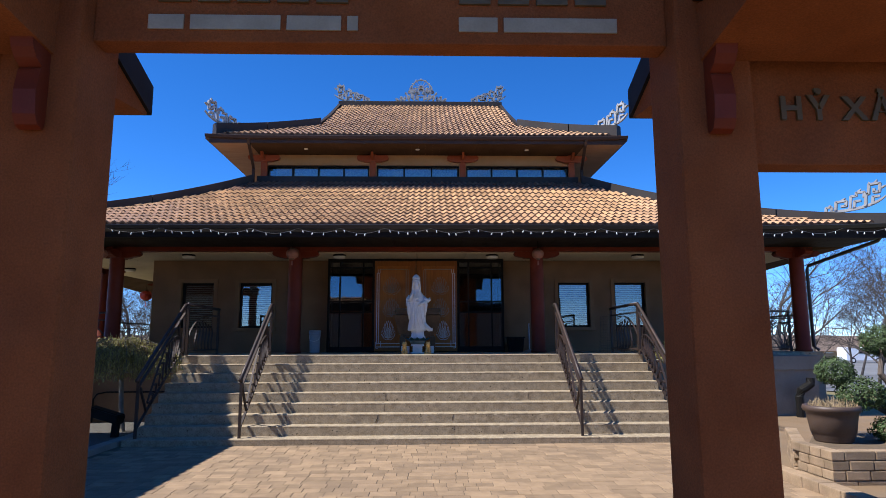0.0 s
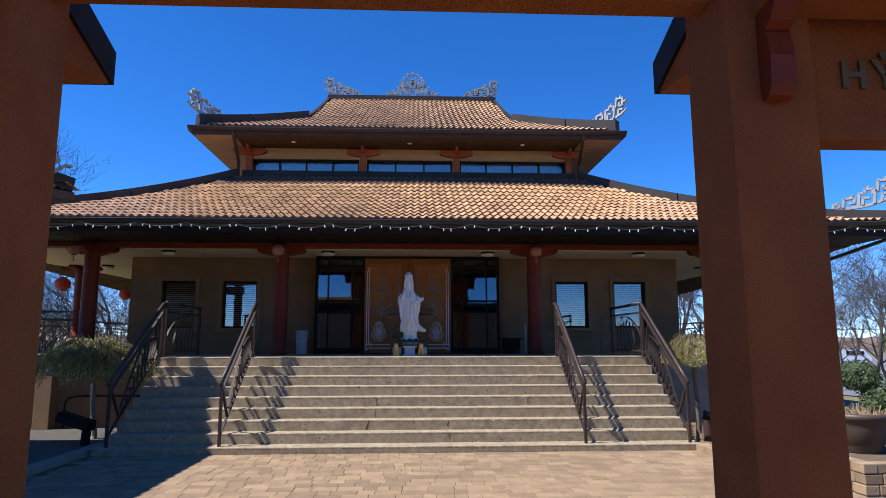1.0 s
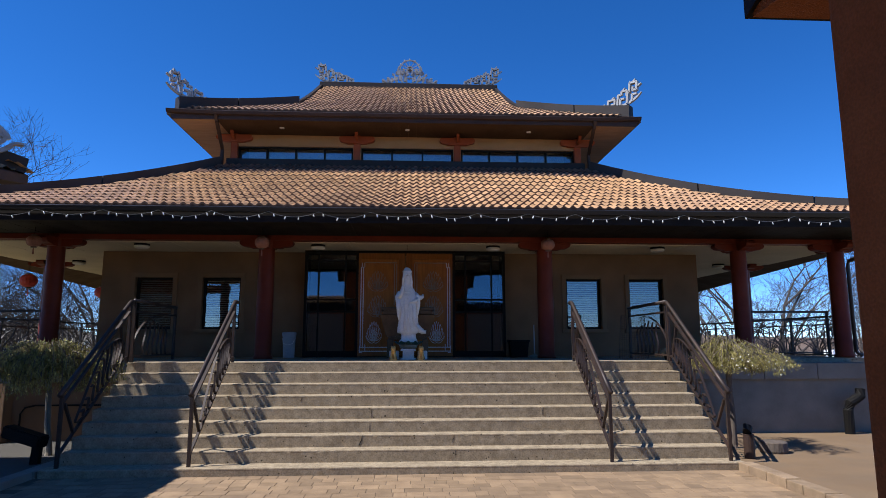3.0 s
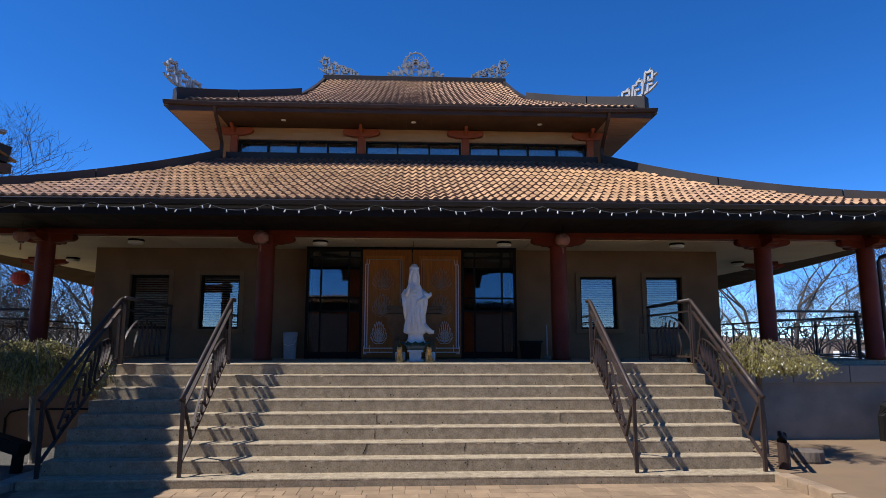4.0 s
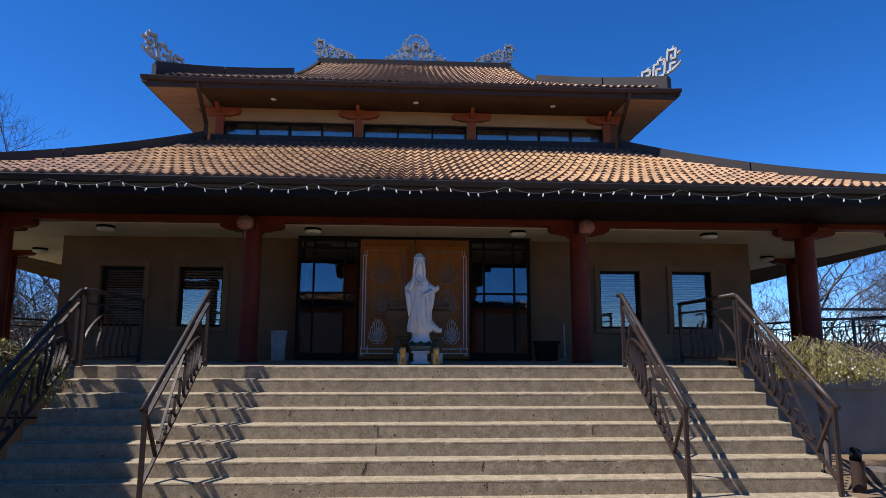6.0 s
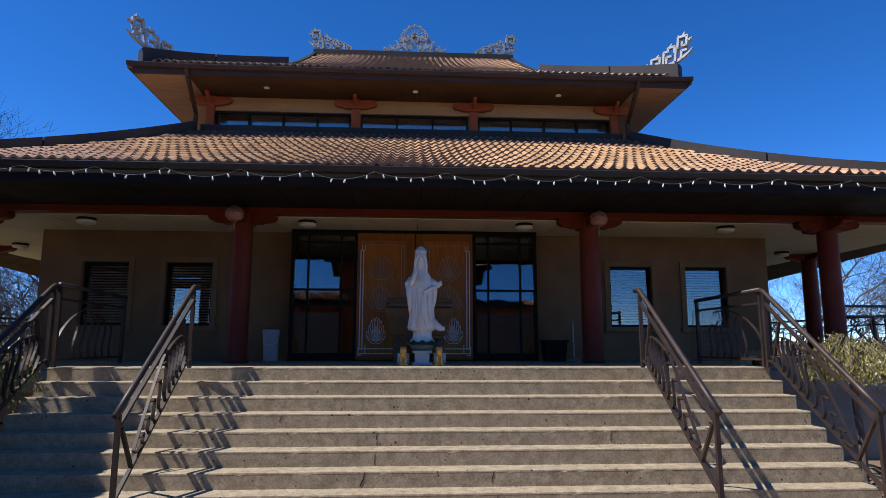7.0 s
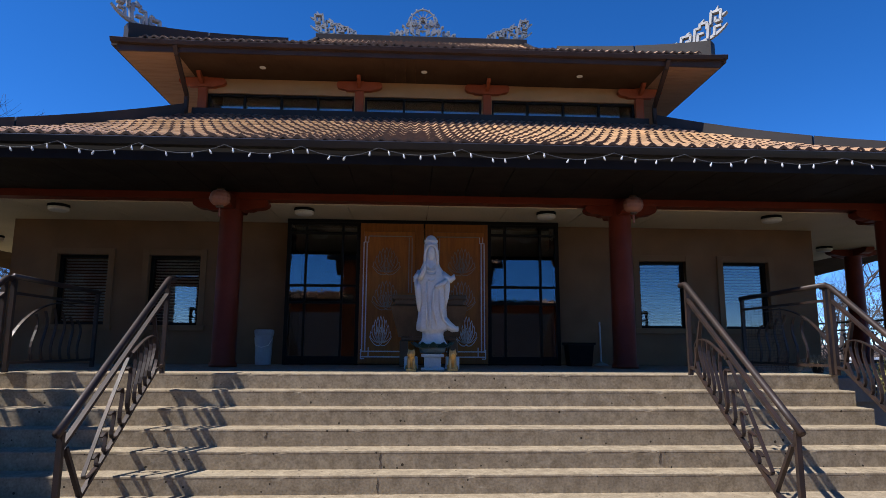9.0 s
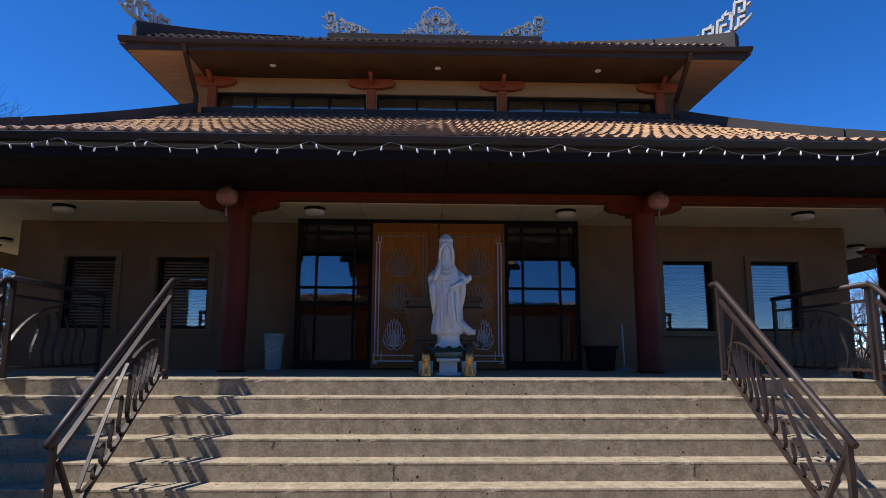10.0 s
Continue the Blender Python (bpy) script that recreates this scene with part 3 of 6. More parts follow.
def tile_field(P, xmax, rows, single_rows, roof, seed, top_rows=0):
    """Courses of S tiles. The first courses within 8 m of the middle are single objects, the rest one mesh; the topmost
    are darker and browner.
    """
    rnd = random.Random(seed)
    verts, faces, singles, in_top = [], [], [], []
    for r in range(rows):
        s0, s1 = r / rows, min((r + 1.25) / rows, 1.0)
        wide = xmax(min((r + 0.85) / rows, 1.0)) - 0.03
        n = int(wide / TW)
        for c in range(-n, n + 1):
            x = c * TW
            lift = 0.046 + rnd.uniform(-0.005, 0.006)
            vs = tile_verts(P, x, s0 + rnd.uniform(-0.004, 0.004) / rows, s1, lift)
            if r < single_rows and abs(x) < 8:
                singles.append(vs)
            else:
                k = len(verts)
                verts += vs
                faces += [tuple(k + i for i in f) for f in TILE_FACES]
                in_top.append(r >= rows - top_rows)
    me = bpy.data.meshes.new("roof_tiles")
    me.from_pydata(verts, [], faces)
    me.materials.append(M["tiles"])
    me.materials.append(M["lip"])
    me.materials.append(M["tile_top"])
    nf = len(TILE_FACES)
    me.polygons.foreach_set("material_index", [1 if i % nf >= NW - 1 else 2 * int(in_top[i // nf]) for i in range(len(faces))])
    me.shade_smooth()
    ob = new("roof_tiles", me)
    ob.parent = roof
    tagged(ob, kind="stuff")
    return singles


def roof_deck(name, P, xmax, y_back, label):
    """The boarded surface under the tiles: front slope, sides and back."""
    bm = B()
    n = 12
    fr = []
    for i in range(n + 1):
        s = i / n
        fr.append([Vector(P(xmax(s) * k / 6, s, -0.03)) for k in range(-6, 7)])
    rows = [[bm.verts.new(v) for v in row] for row in fr]
    for a, b in zip(rows, rows[1:]):
        for k in range(12):
            bm.faces.new((a[k], a[k + 1], b[k + 1], b[k]))
    back = [[bm.verts.new((v.x, 2 * y_back - v.y, v.z)) for v in row] for row in fr]
    for a, b in zip(back, back[1:]):
        for k in range(12):
            bm.faces.new((a[k], b[k], b[k + 1], a[k + 1]))
    for k in (0, 12):
        for i in range(n):
            bm.faces.new((rows[i][k], rows[i + 1][k], back[i + 1][k], back[i][k]))
    return bm


lower = part("lower_roof", roof_deck("lower_roof", lower_p, lower_x, 24.4, ""), M["under"], temple, "glazed brown S-tile skirt roof")
upper = part("upper_roof", roof_deck("upper_roof", upper_p, upper_x, UY1, ""), M["under"], temple, "steep glazed brown tile hip-and-gable roof")
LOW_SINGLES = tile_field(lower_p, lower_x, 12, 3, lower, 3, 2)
tile_field(upper_p, upper_x, 17, 0, upper, 5)


def hip_curb(P, xmax, s0, s1, sign, h, h1, w, n=14):
    """A sheet-metal hip curb standing on the roof's corner line."""
    bm = B()
    rings = []
    for i in range(n + 1):
        s = s0 + (s1 - s0) * i / n
        p = Vector(P(sign * xmax(s), s, 0))
        d = Vector((sign, 1, 0)).normalized() * w / 2
        base = p + Vector((0, 0, -0.12))
        top = p + Vector((0, 0, h + (h1 - h) * i / n))
        rings.append([bm.verts.new(base - d), bm.verts.new(base + d), bm.verts.new(top + d), bm.verts.new(top + d * 0 + Vector((0, 0, 0.015))), bm.verts.new(top - d)])
    for a, b in zip(rings, rings[1:]):
        for k in range(5):
            j = (k + 1) % 5
            bm.faces.new((a[k], a[j], b[j], b[k]))
    bm.faces.new(rings[0])
    bm.faces.new(rings[-1][::-1])
    return bm


for s in (-1, 1):
    for a, b in ((0.0, 0.30), (0.304, 0.62), (0.624, 1.0)):
        part("hip_curb", hip_curb(lower_p, lower_x, a, b, s, 0.20, 0.20, 0.24), M["curb"], temple)
    for a, b, h0, h1 in ((0.015, 0.2, 0.27, 0.25), (0.204, HIP_S, 0.25, 0.24)):
        part("hip_curb", hip_curb(upper_p, upper_x, a, b, s, h0, h1, 0.24), M["curb"], temple)
    bm = B()
    ribbon(bm, [upper_p(s * (upper_x(HIP_S + (1 - HIP_S) * i / 8) + 0.03), HIP_S + (1 - HIP_S) * i / 8, 0.0) for i in range(9)], 0.10, 0.16, (1, 0, 0))
    part("gable_verge", bm, M["curb"], temple)
bm = B()
box(bm, -3.2, 3.2, UY1 - 0.14, UY1 + 0.14, 10.66, 10.98, 0.015)
part("ridge_curb", bm, M["curb"], temple)


def gutter(x0, x1, y, z, lift_edges, xcorner, amount):
    """A box gutter along the eave with a rolled lip."""
    bm = B()
    prof = [(0.0, 0.0), (-0.085, 0.008), (-0.10, 0.045), (-0.112, 0.085), (-0.10, 0.094), (-0.088, 0.082), (0.0, 0.07)]
    n = 32
    rings = []
    for i in range(n + 1):
        x = x0 + (x1 - x0) * i / n
        dz = corner_lift(x, xcorner, 0, amount)
        rings.append([bm.verts.new((x, y + py, z + pz + dz)) for py, pz in prof])
    for a, b in zip(rings, rings[1:]):
        for k in range(len(prof)):
            j = (k + 1) % len(prof)
            bm.faces.new((a[k], a[j], b[j], b[k]))
    bm.faces.new(rings[0])
    bm.faces.new(rings[-1][::-1])
    return bm


part("gutter", gutter(-LX0 - 0.08, LX0 + 0.08, LY0 - 0.02, 3.975, True, LX0, 0.06), M["gutter"], temple)
part("gutter", gutter(-UX0 - 0.1, UX0 + 0.1, UY0 - 0.02, 7.345, True, UX0, 0.04), M["brown"], temple)
for s in (-1, 1):
    bm = B()
    bar(bm, (s * (LX0 + 0.05), LY0, 4.09), (s * (LX0 + 0.05), 35.0, 4.09), 0.14, 0.14)
    part("side_gutter", bm, M["dark"], temple)
    bm = B()
    bar(bm, (s * (UX0 + 0.05), UY0, 7.435), (s * (UX0 + 0.05), 30.5, 7.435), 0.14, 0.14)
    part("side_gutter", bm, M["brown"], temple)
# fascia under the lower gutter
bm = B()
box(bm, -10.25, 10.25, LY0 + 0.0, LY0 + 0.05, CEIL - 0.02, 4.07)
part("fascia", bm, M["dark"], temple)
part("eave_closure", box(B(), -10.2, 10.2, LY0 + 0.02, LY0 + 0.06, 4.03, 4.135), M["under"], temple)
part("fascia", box(B(), -UX0, UX0, UY0 - 0.018, UY0 + 0.02, 7.25, 7.49), M["brown"], temple)
part("eave_closure", box(B(), -UX0 + 0.05, UX0 - 0.05, UY0 + 0.024, UY0 + 0.05, 7.44, 7.54), M["under"], temple)

for s in (-1, 1):
    bm = B()
    pts = [(s * 10.1, 13.95, 3.93), (s * 10.05, 14.05, 3.80), (s * 9.36, 15.5, 3.42), (s * 9.34, 15.52, 3.32), (s * 9.34, 15.52, PLAT + 0.12), (s * 9.42, 15.44, PLAT + 0.03)]
    tube(bm, pts, 0.04, 10)
    part("downpipe", bm, M["gutter"], temple, smooth=True)

# upper wall with its band of windows
CX, CY = 4.72, 19.3
SILL, HEAD = 6.58, 6.95
bm = B()
box(bm, -CX - 0.12, CX + 0.12, CY - 0.1, CY + 0.3, 6.15, SILL, 0.01)
part("sill_flashing", bm, M["curb"], temple)
tagged(part("upper_room", box(B(), -CX + 0.3, CX - 0.3, CY + 0.55, CY + 0.65, 6.2, 7.5), M["blind"]), "pale inner wall behind the clerestory", "wall", kind="structure")
POSTS_U = [-CX + 0.07, -1.39, 1.33, CX - 0.07]
bays = [(-4.58, -1.5), (-1.28, 1.22), (1.44, 4.58)]
bm = wall_with_holes(B(), -CX, CX, CY, CY + 0.2, 6.15, 7.62, [(a, b, SILL, HEAD) for a, b in bays])
part("upper_wall", bm, M["band"], temple, "tan stucco band above the clerestory windows")
for s in (-1, 1):
    bm = B()
    box(bm, s * CX - (0.2 if s > 0 else 0), s * CX + (0.2 if s < 0 else 0), CY + 0.2, 29.4, 6.0, 7.62)
    part("upper_wall", bm, M["band"], temple)
for (a, b), n in zip(bays, (4, 3, 4)):
    win = part("clerestory_window", mesh_of("clerestory_window", box(B(), a, b, CY + 0.14, CY + 0.16, SILL, HEAD), M["glass_up"]), None, temple, "strip window with black mullions")
    bm = B()
    w = 0.022
    box(bm, a, b, CY + 0.05, CY + 0.13, HEAD - 0.04, HEAD + 0.002)
    box(bm, a, b, CY + 0.05, CY + 0.13, SILL - 0.002, SILL + 0.035)
    part("frame", bm, M["black"], win)
    for i in range(n + 1):
        x = a + (b - a) * i / n
        x = min(max(x, a + w), b - w)
        bm = B()
        box(bm, x - w, x + w, CY + 0.055, CY + 0.125, SILL + 0.035, HEAD - 0.04)
        part("mullion", bm, M["black"], win)
for x in POSTS_U:
    bm = B()
    box(bm, x - 0.09, x + 0.09, CY - 0.09, CY + 0.02, 6.5, 7.268, 0.012)
    part("upper_post", bm, M["redw"], temple)
    bm = B()
    slab_profile(bm, [(x + a, 7.03 + b) for a, b in corbel_outline(0.48, 0.20)], CY - 0.13, CY - 0.02)
    part("bracket", bm, M["redw"], temple)
    bm = B()
    ribbon(bm, [(x, CY - 0.08, 7.12), (x, CY - 0.2, 7.15), (x, CY - 0.36, 7.23), (x, CY - 0.38, 7.27)], 0.07, 0.10, (1, 0, 0))
    part("outrigger", bm, M["redw"], temple)
# boarded soffit of the upper eave; front boards carry their shade in a darker brown
soffit_up = thing("front_soffit", "brown boarded soffit, coloured as in shade, over the clerestory windows", "soffit", kind="structure")
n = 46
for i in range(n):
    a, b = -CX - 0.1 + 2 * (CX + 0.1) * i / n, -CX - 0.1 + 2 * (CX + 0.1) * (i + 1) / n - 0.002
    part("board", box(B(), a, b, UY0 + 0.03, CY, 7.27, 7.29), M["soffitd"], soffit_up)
bm = B()
for s in (-1, 1):
    for i in range(80):
        y = UY0 + 0.03 + 0.14 * i
        x1 = s * UX0
        x0 = s * (CX + 0.1)
        box(bm, min(x0, x1), max(x0, x1), y, y + 0.132, 7.27, 7.29)
tagged(part("upper_soffit", bm, M["soffitw"]), "brown boarded soffit of the upper eave", "soffit", kind="structure")
for s in (-1, 1):
    bm = B()
    pts = [(s * 4.80, UY0 - 0.08, 7.36), (s * 4.80, UY0 + 0.02, 7.22), (s * 4.93, CY - 0.16, 6.80), (s * 4.93, CY - 0.18, 6.3)]
    for p, q in zip(pts, pts[1:]):
        bar(bm, p, q, 0.075, 0.075)
    part("downpipe", bm, M["brown"], temple)
for x in (-3.3, -0.03, 3.2):
    bm = B()
    lathe(bm, [(0.06, -0.012), (0.065, 0.0), (0.05, 0.01)], 14, (x, UY0 + 0.6, 7.265))
    part("soffit_light", bm, M["bulb"], temple, "small round white soffit light")


# ---- gateway ----
gate = thing("gateway", "terracotta stucco gateway with signboards and small dark roofs", "gateway")
gate.matrix_basis = Matrix.Translation((-0.08, 0.04, 0)) @ Matrix.Scale(0.945, 4)
GY0, GY1 = 5.15, 5.70
for s in (-1, 1):
    bm = B()
    box(bm, min(s * 2.12, s * 2.66), max(s * 2.12, s * 2.66), GY0, GY1, -0.05, 6.2, 0.03)
    part("pillar", bm, M["gate"], gate)
    bm = B()
    box(bm, min(s * 5.2, s * 5.7), max(s * 5.2, s * 5.7), GY0, GY1, -0.05, 4.2, 0.03)
    part("outer_pillar", bm, M["gate"], gate)
    bm = B()
    box(bm, min(s * 2.66, s * 5.2), max(s * 2.66, s * 5.2), 5.30, 5.52, 3.03, 3.9, 0.015)
    part("side_signboard", bm, M["gate"], gate)
    # side roof: two slopes falling to front and back
    bm = B()
    for f in (-1, 1):
        pts = [(5.43, 4.62), (5.43 + f * 0.6, 4.37), (5.43 + f * 1.2, 4.15)]
        lo = [bm.verts.new((s * 2.26, y, z)) for y, z in pts] + [bm.verts.new((s * 2.26, y, z - 0.28)) for y, z in reversed(pts)]
        hi = [bm.verts.new((s * 6.4, y, z)) for y, z in pts] + [bm.verts.new((s * 6.4, y, z - 0.28)) for y, z in reversed(pts)]
        m6 = len(lo)
        bm.faces.new(lo)
        bm.faces.new(hi[::-1])
        for i in range(m6):
            bm.faces.new((lo[i], hi[i], hi[(i + 1) % m6], lo[(i + 1) % m6]))
    part("side_roof", bm, M["dark"], gate)
    bm = B()
    for f in (-1, 1):
        a = [bm.verts.new((s * x, 5.43 + f * dy, z)) for x in (2.29, 6.35) for dy, z in ((0.28, 3.76), (1.16, 3.86), (1.16, 3.90), (0.28, 4.2))]
        for q in ((0, 1, 2, 3), (7, 6, 5, 4), (0, 4, 5, 1), (1, 5, 6, 2), (2, 6, 7, 3), (3, 7, 4, 0)):
            bm.faces.new([a[i] for i in q])
    part("side_soffit", bm, M["gate"], gate)
    for x in (2.385, 5.45):
        bm = B()
        ribbon(bm, [(s * x, GY0 - 0.02, 3.21), (s * x, GY0 - 0.045, 3.24), (s * x, GY0 - 0.06, 3.29), (s * x, GY0 - 0.065, 3.45), (s * x, GY0 - 0.05, 3.60), (s * x, GY0 - 0.045, 3.64), (s * x, GY0 - 0.08, 3.70), (s * x, GY0 - 0.10, 3.76), (s * x, GY0 - 0.13, 3.84), (s * x, GY0 - 0.22, 3.92), (s * x, GY0 - 0.38, 3.99), (s * x, GY0 - 0.62, 4.04), (s * x, GY0 - 0.85, 4.06)], 0.15, [0.03, 0.09, 0.12, 0.14, 0.11, 0.09, 0.17, 0.21, 0.21, 0.20, 0.18, 0.15, 0.08], (1, 0, 0))
        part("bracket", bm, M["red"], gate)
# tiles on the slopes of the gateway's roofs
def gate_tiles(x0, x1, pts):
    verts, faces = [], []
    for f in (-1, 1):
        for (y0, z0), (y1, z1) in zip(pts, pts[1:]):
            rows_ = max(1, round(math.hypot(y1 - y0, z1 - z0) / 0.3))
            for r in range(rows_):
                for c in range(int((x1 - x0) / TW)):
                    k = len(verts)
                    for q, add in (((r + 1) / rows_, 0.07), (r / rows_, 0.02)):
                        for du, dz in WAVE:
                            verts.append((x0 + (c + 0.5 + du) * TW, 5.43 + f * (y0 + (y1 - y0) * q), z0 + (z1 - z0) * q + dz + add))
                    faces += [(k + i, k + i + 1, k + NW + i + 1, k + NW + i) for i in range(NW - 1)]
    me = bpy.data.meshes.new("roof_tiles")
    me.from_pydata(verts, [], faces)
    me.materials.append(M["tiles"])
    o = new("roof_tiles", me)
    o.parent = gate
    tagged(o, kind="stuff")


gate_tiles(-6.38, -2.3, [(0.0, 4.62), (0.6, 4.37), (1.19, 4.16)])
gate_tiles(2.3, 6.38, [(0.0, 4.62), (0.6, 4.37), (1.19, 4.16)])
gate_tiles(-3.08, 3.08, [(0.0, 6.6), (0.7, 6.1), (1.48, 5.66)])
bm = B()
box(bm, -2.12, 2.12, 5.30, 5.50, 3.94, 5.5, 0.015)
part("signboard", bm, M["gate"], gate)
# Unseen roof, sized to keep the sun off the pillars and signboard.
bm = B()
for f in (-1, 1):
    pts = [(5.43, 6.58), (5.43 + f * 0.7, 6.08), (5.43 + f * 1.5, 5.64)]
    lo = [bm.verts.new((-3.1, y, z)) for y, z in pts] + [bm.verts.new((-3.1, y, z - 0.12)) for y, z in reversed(pts)]
    hi = [bm.verts.new((3.1, y, z)) for y, z in pts] + [bm.verts.new((3.1, y, z - 0.12)) for y, z in reversed(pts)]
    bm.faces.new(lo)
    bm.faces.new(hi[::-1])
    for i in range(6):
        bm.faces.new((lo[i], hi[i], hi[(i + 1) % 6], lo[(i + 1) % 6]))
part("main_roof", bm, M["dark"], gate)


def letters(text, size, depth, at, material, parent):
    cu = bpy.data.curves.new("lettering", "FONT")
    cu.body, cu.size, cu.extrude, cu.resolution_u, cu.offset = text, size, depth, 2, size * 0.03
    tmp = bpy.data.objects.new("lettering", cu)
    scene.collection.objects.link(tmp)
    dg = bpy.context.evaluated_depsgraph_get()
    me = bpy.data.meshes.new_from_object(tmp.evaluated_get(dg))
    bpy.data.objects.remove(tmp)
    me.materials.clear()
    me.materials.append(material)
    ob = new("lettering", me)
    ob.parent = parent
    ob.matrix_local = pose(*at, 90, 0, 0)
    return ob


for ch, dx in (("H", 0.0), ("Ỷ", 0.215), ("X", 0.48), ("Ả", 0.69)):
    letters(ch, 0.245, 0.012, (2.92 + dx, 5.29, 3.375), M["letterd"], gate)
# an unreadable line of sign writing as plain bars, and the feet of larger raised characters above
for x0, words in ((-1.725, (0.26, 0.66, 0.40, 0.08)), (0.557, (0.29, 0.85))):
    x = x0
    for w in words:
        bm = B()
        box(bm, x, x + w, 5.285, 5.30, 4.035, 4.15, 0.004)
        part("sign_bar", bm, M["letter"], gate)
        x += w + 0.045
for x0, n in ((-1.66, 5), (0.56, 4)):
    for i in range(n):
        bm = B()
        box(bm, x0 + 0.29 * i, x0 + 0.29 * i + 0.235, 5.275, 5.30, 4.25, 4.56, 0.006)
        part("sign_bar", bm, M["letterd"], gate)


# ---- windows and entrance ----
def temple_window(x0, x1, blind):
    """A punched window with stucco trim, black frame, pane and slatted blind; a part of the temple."""
    y = WY0
    win = part("window", box(B(), x0 + 0.03, x1 - 0.03, y + 0.11, y + 0.12, WZ0 + 0.03, WZ1 - 0.03), M["glass"], temple, "black framed window with a white slatted blind" if blind else "black framed window with a half drawn blind")
    bm = B()
    w = 0.10
    for a, b, c, d in ((x0 - w, x0, WZ0, WZ1 + w), (x1, x1 + w, WZ0, WZ1 + w), (x0, x1, WZ1, WZ1 + w)):
        box(bm, a, b, y - 0.035, y - 0.001, c, d, 0.006)
    part("trim", bm, M["trim"], win)
    part("window_sill", box(B(), x0 - w - 0.03, x1 + w + 0.03, y - 0.07, y - 0.001, WZ0 - 0.09, WZ0, 0.01), M["trim"], win)
    bm = B()
    f = 0.045
    box(bm, x0, x0 + f, y + 0.07, y + 0.15, WZ0, WZ1)
    box(bm, x1 - f, x1, y + 0.07, y + 0.15, WZ0, WZ1)
    box(bm, x0 + f, x1 - f, y + 0.07, y + 0.15, WZ1 - f, WZ1)
    box(bm, x0 + f, x1 - f, y + 0.07, y + 0.15, WZ0, WZ0 + f)
    part("window_frame", bm, M["black"], win)
    z = WZ1 - 0.07
    low = WZ0 + 0.05 if blind else WZ0 + 0.45
    while z > low:
        bm = B()
        bar(bm, (x0 + 0.05, y + 0.19, z), (x1 - 0.05, y + 0.19, z), 0.045, 0.004, (0, 0.45, 1))
        part("blind_slat", bm, M["blind"], win)
        z -= 0.05
    return win


for i, (a, b) in enumerate(WINDOWS):
    temple_window(a, b, i != 1)

EY = 16.70                                    # the glazed front stands before the wall
entrance = part("entrance", box(B(), -2.235, 2.235, EY + 0.04, WY0 - 0.003, 3.70, PCEIL - 0.003), M["black"], temple, "carved timber double door between black framed glass sidelights")
entrance.location.x = -0.035
for s in (-1, 1):
    part("return_wall", box(B(), min(s * 2.15, s * 2.235), max(s * 2.15, s * 2.235), EY + 0.125, WY0 - 0.003, PLAT, 3.698), M["black"], entrance)
    bm = B()
    for x in (1.075, 1.335, 1.925, 2.205):
        wv = 0.03 if x in (1.075, 2.205) else 0.018
        box(bm, s * x - wv, s * x + wv, EY + 0.06, EY + 0.12, PLAT, 3.70)
    for z, h in ((PLAT + 0.07, 0.065), (2.39, 0.018), (2.665, 0.018), (3.53, 0.018), (3.685, 0.02)):
        box(bm, min(s * 1.075, s * 2.205), max(s * 1.075, s * 2.205), EY + 0.065, EY + 0.115, z - h, z + h)
    part("sidelight_frame", bm, M["black"], entrance)
    for a, b in ((1.10, 1.32), (1.35, 1.91), (1.94, 2.18)):
        for c, d in ((PLAT + 0.13, 2.375), (2.405, 2.65), (2.68, 3.515), (3.545, 3.67)):
            bm = B()
            lean = (0.034 if s < 0 else 0.045) * (d - c) if c > 2.3 else 0.0
            q = [bm.verts.new((s * x, EY + 0.09 + k + dy, z)) for x in (a, b) for z, k in ((c, -lean / 2), (d, lean / 2)) for dy in (0, 0.006)]
            for f in ((0, 2, 6, 4), (1, 5, 7, 3), (0, 4, 5, 1), (2, 3, 7, 6), (0, 1, 3, 2), (4, 6, 7, 5)):
                bm.faces.new([q[i] for i in f])
            part("pane", bm, M["glass"], entrance)


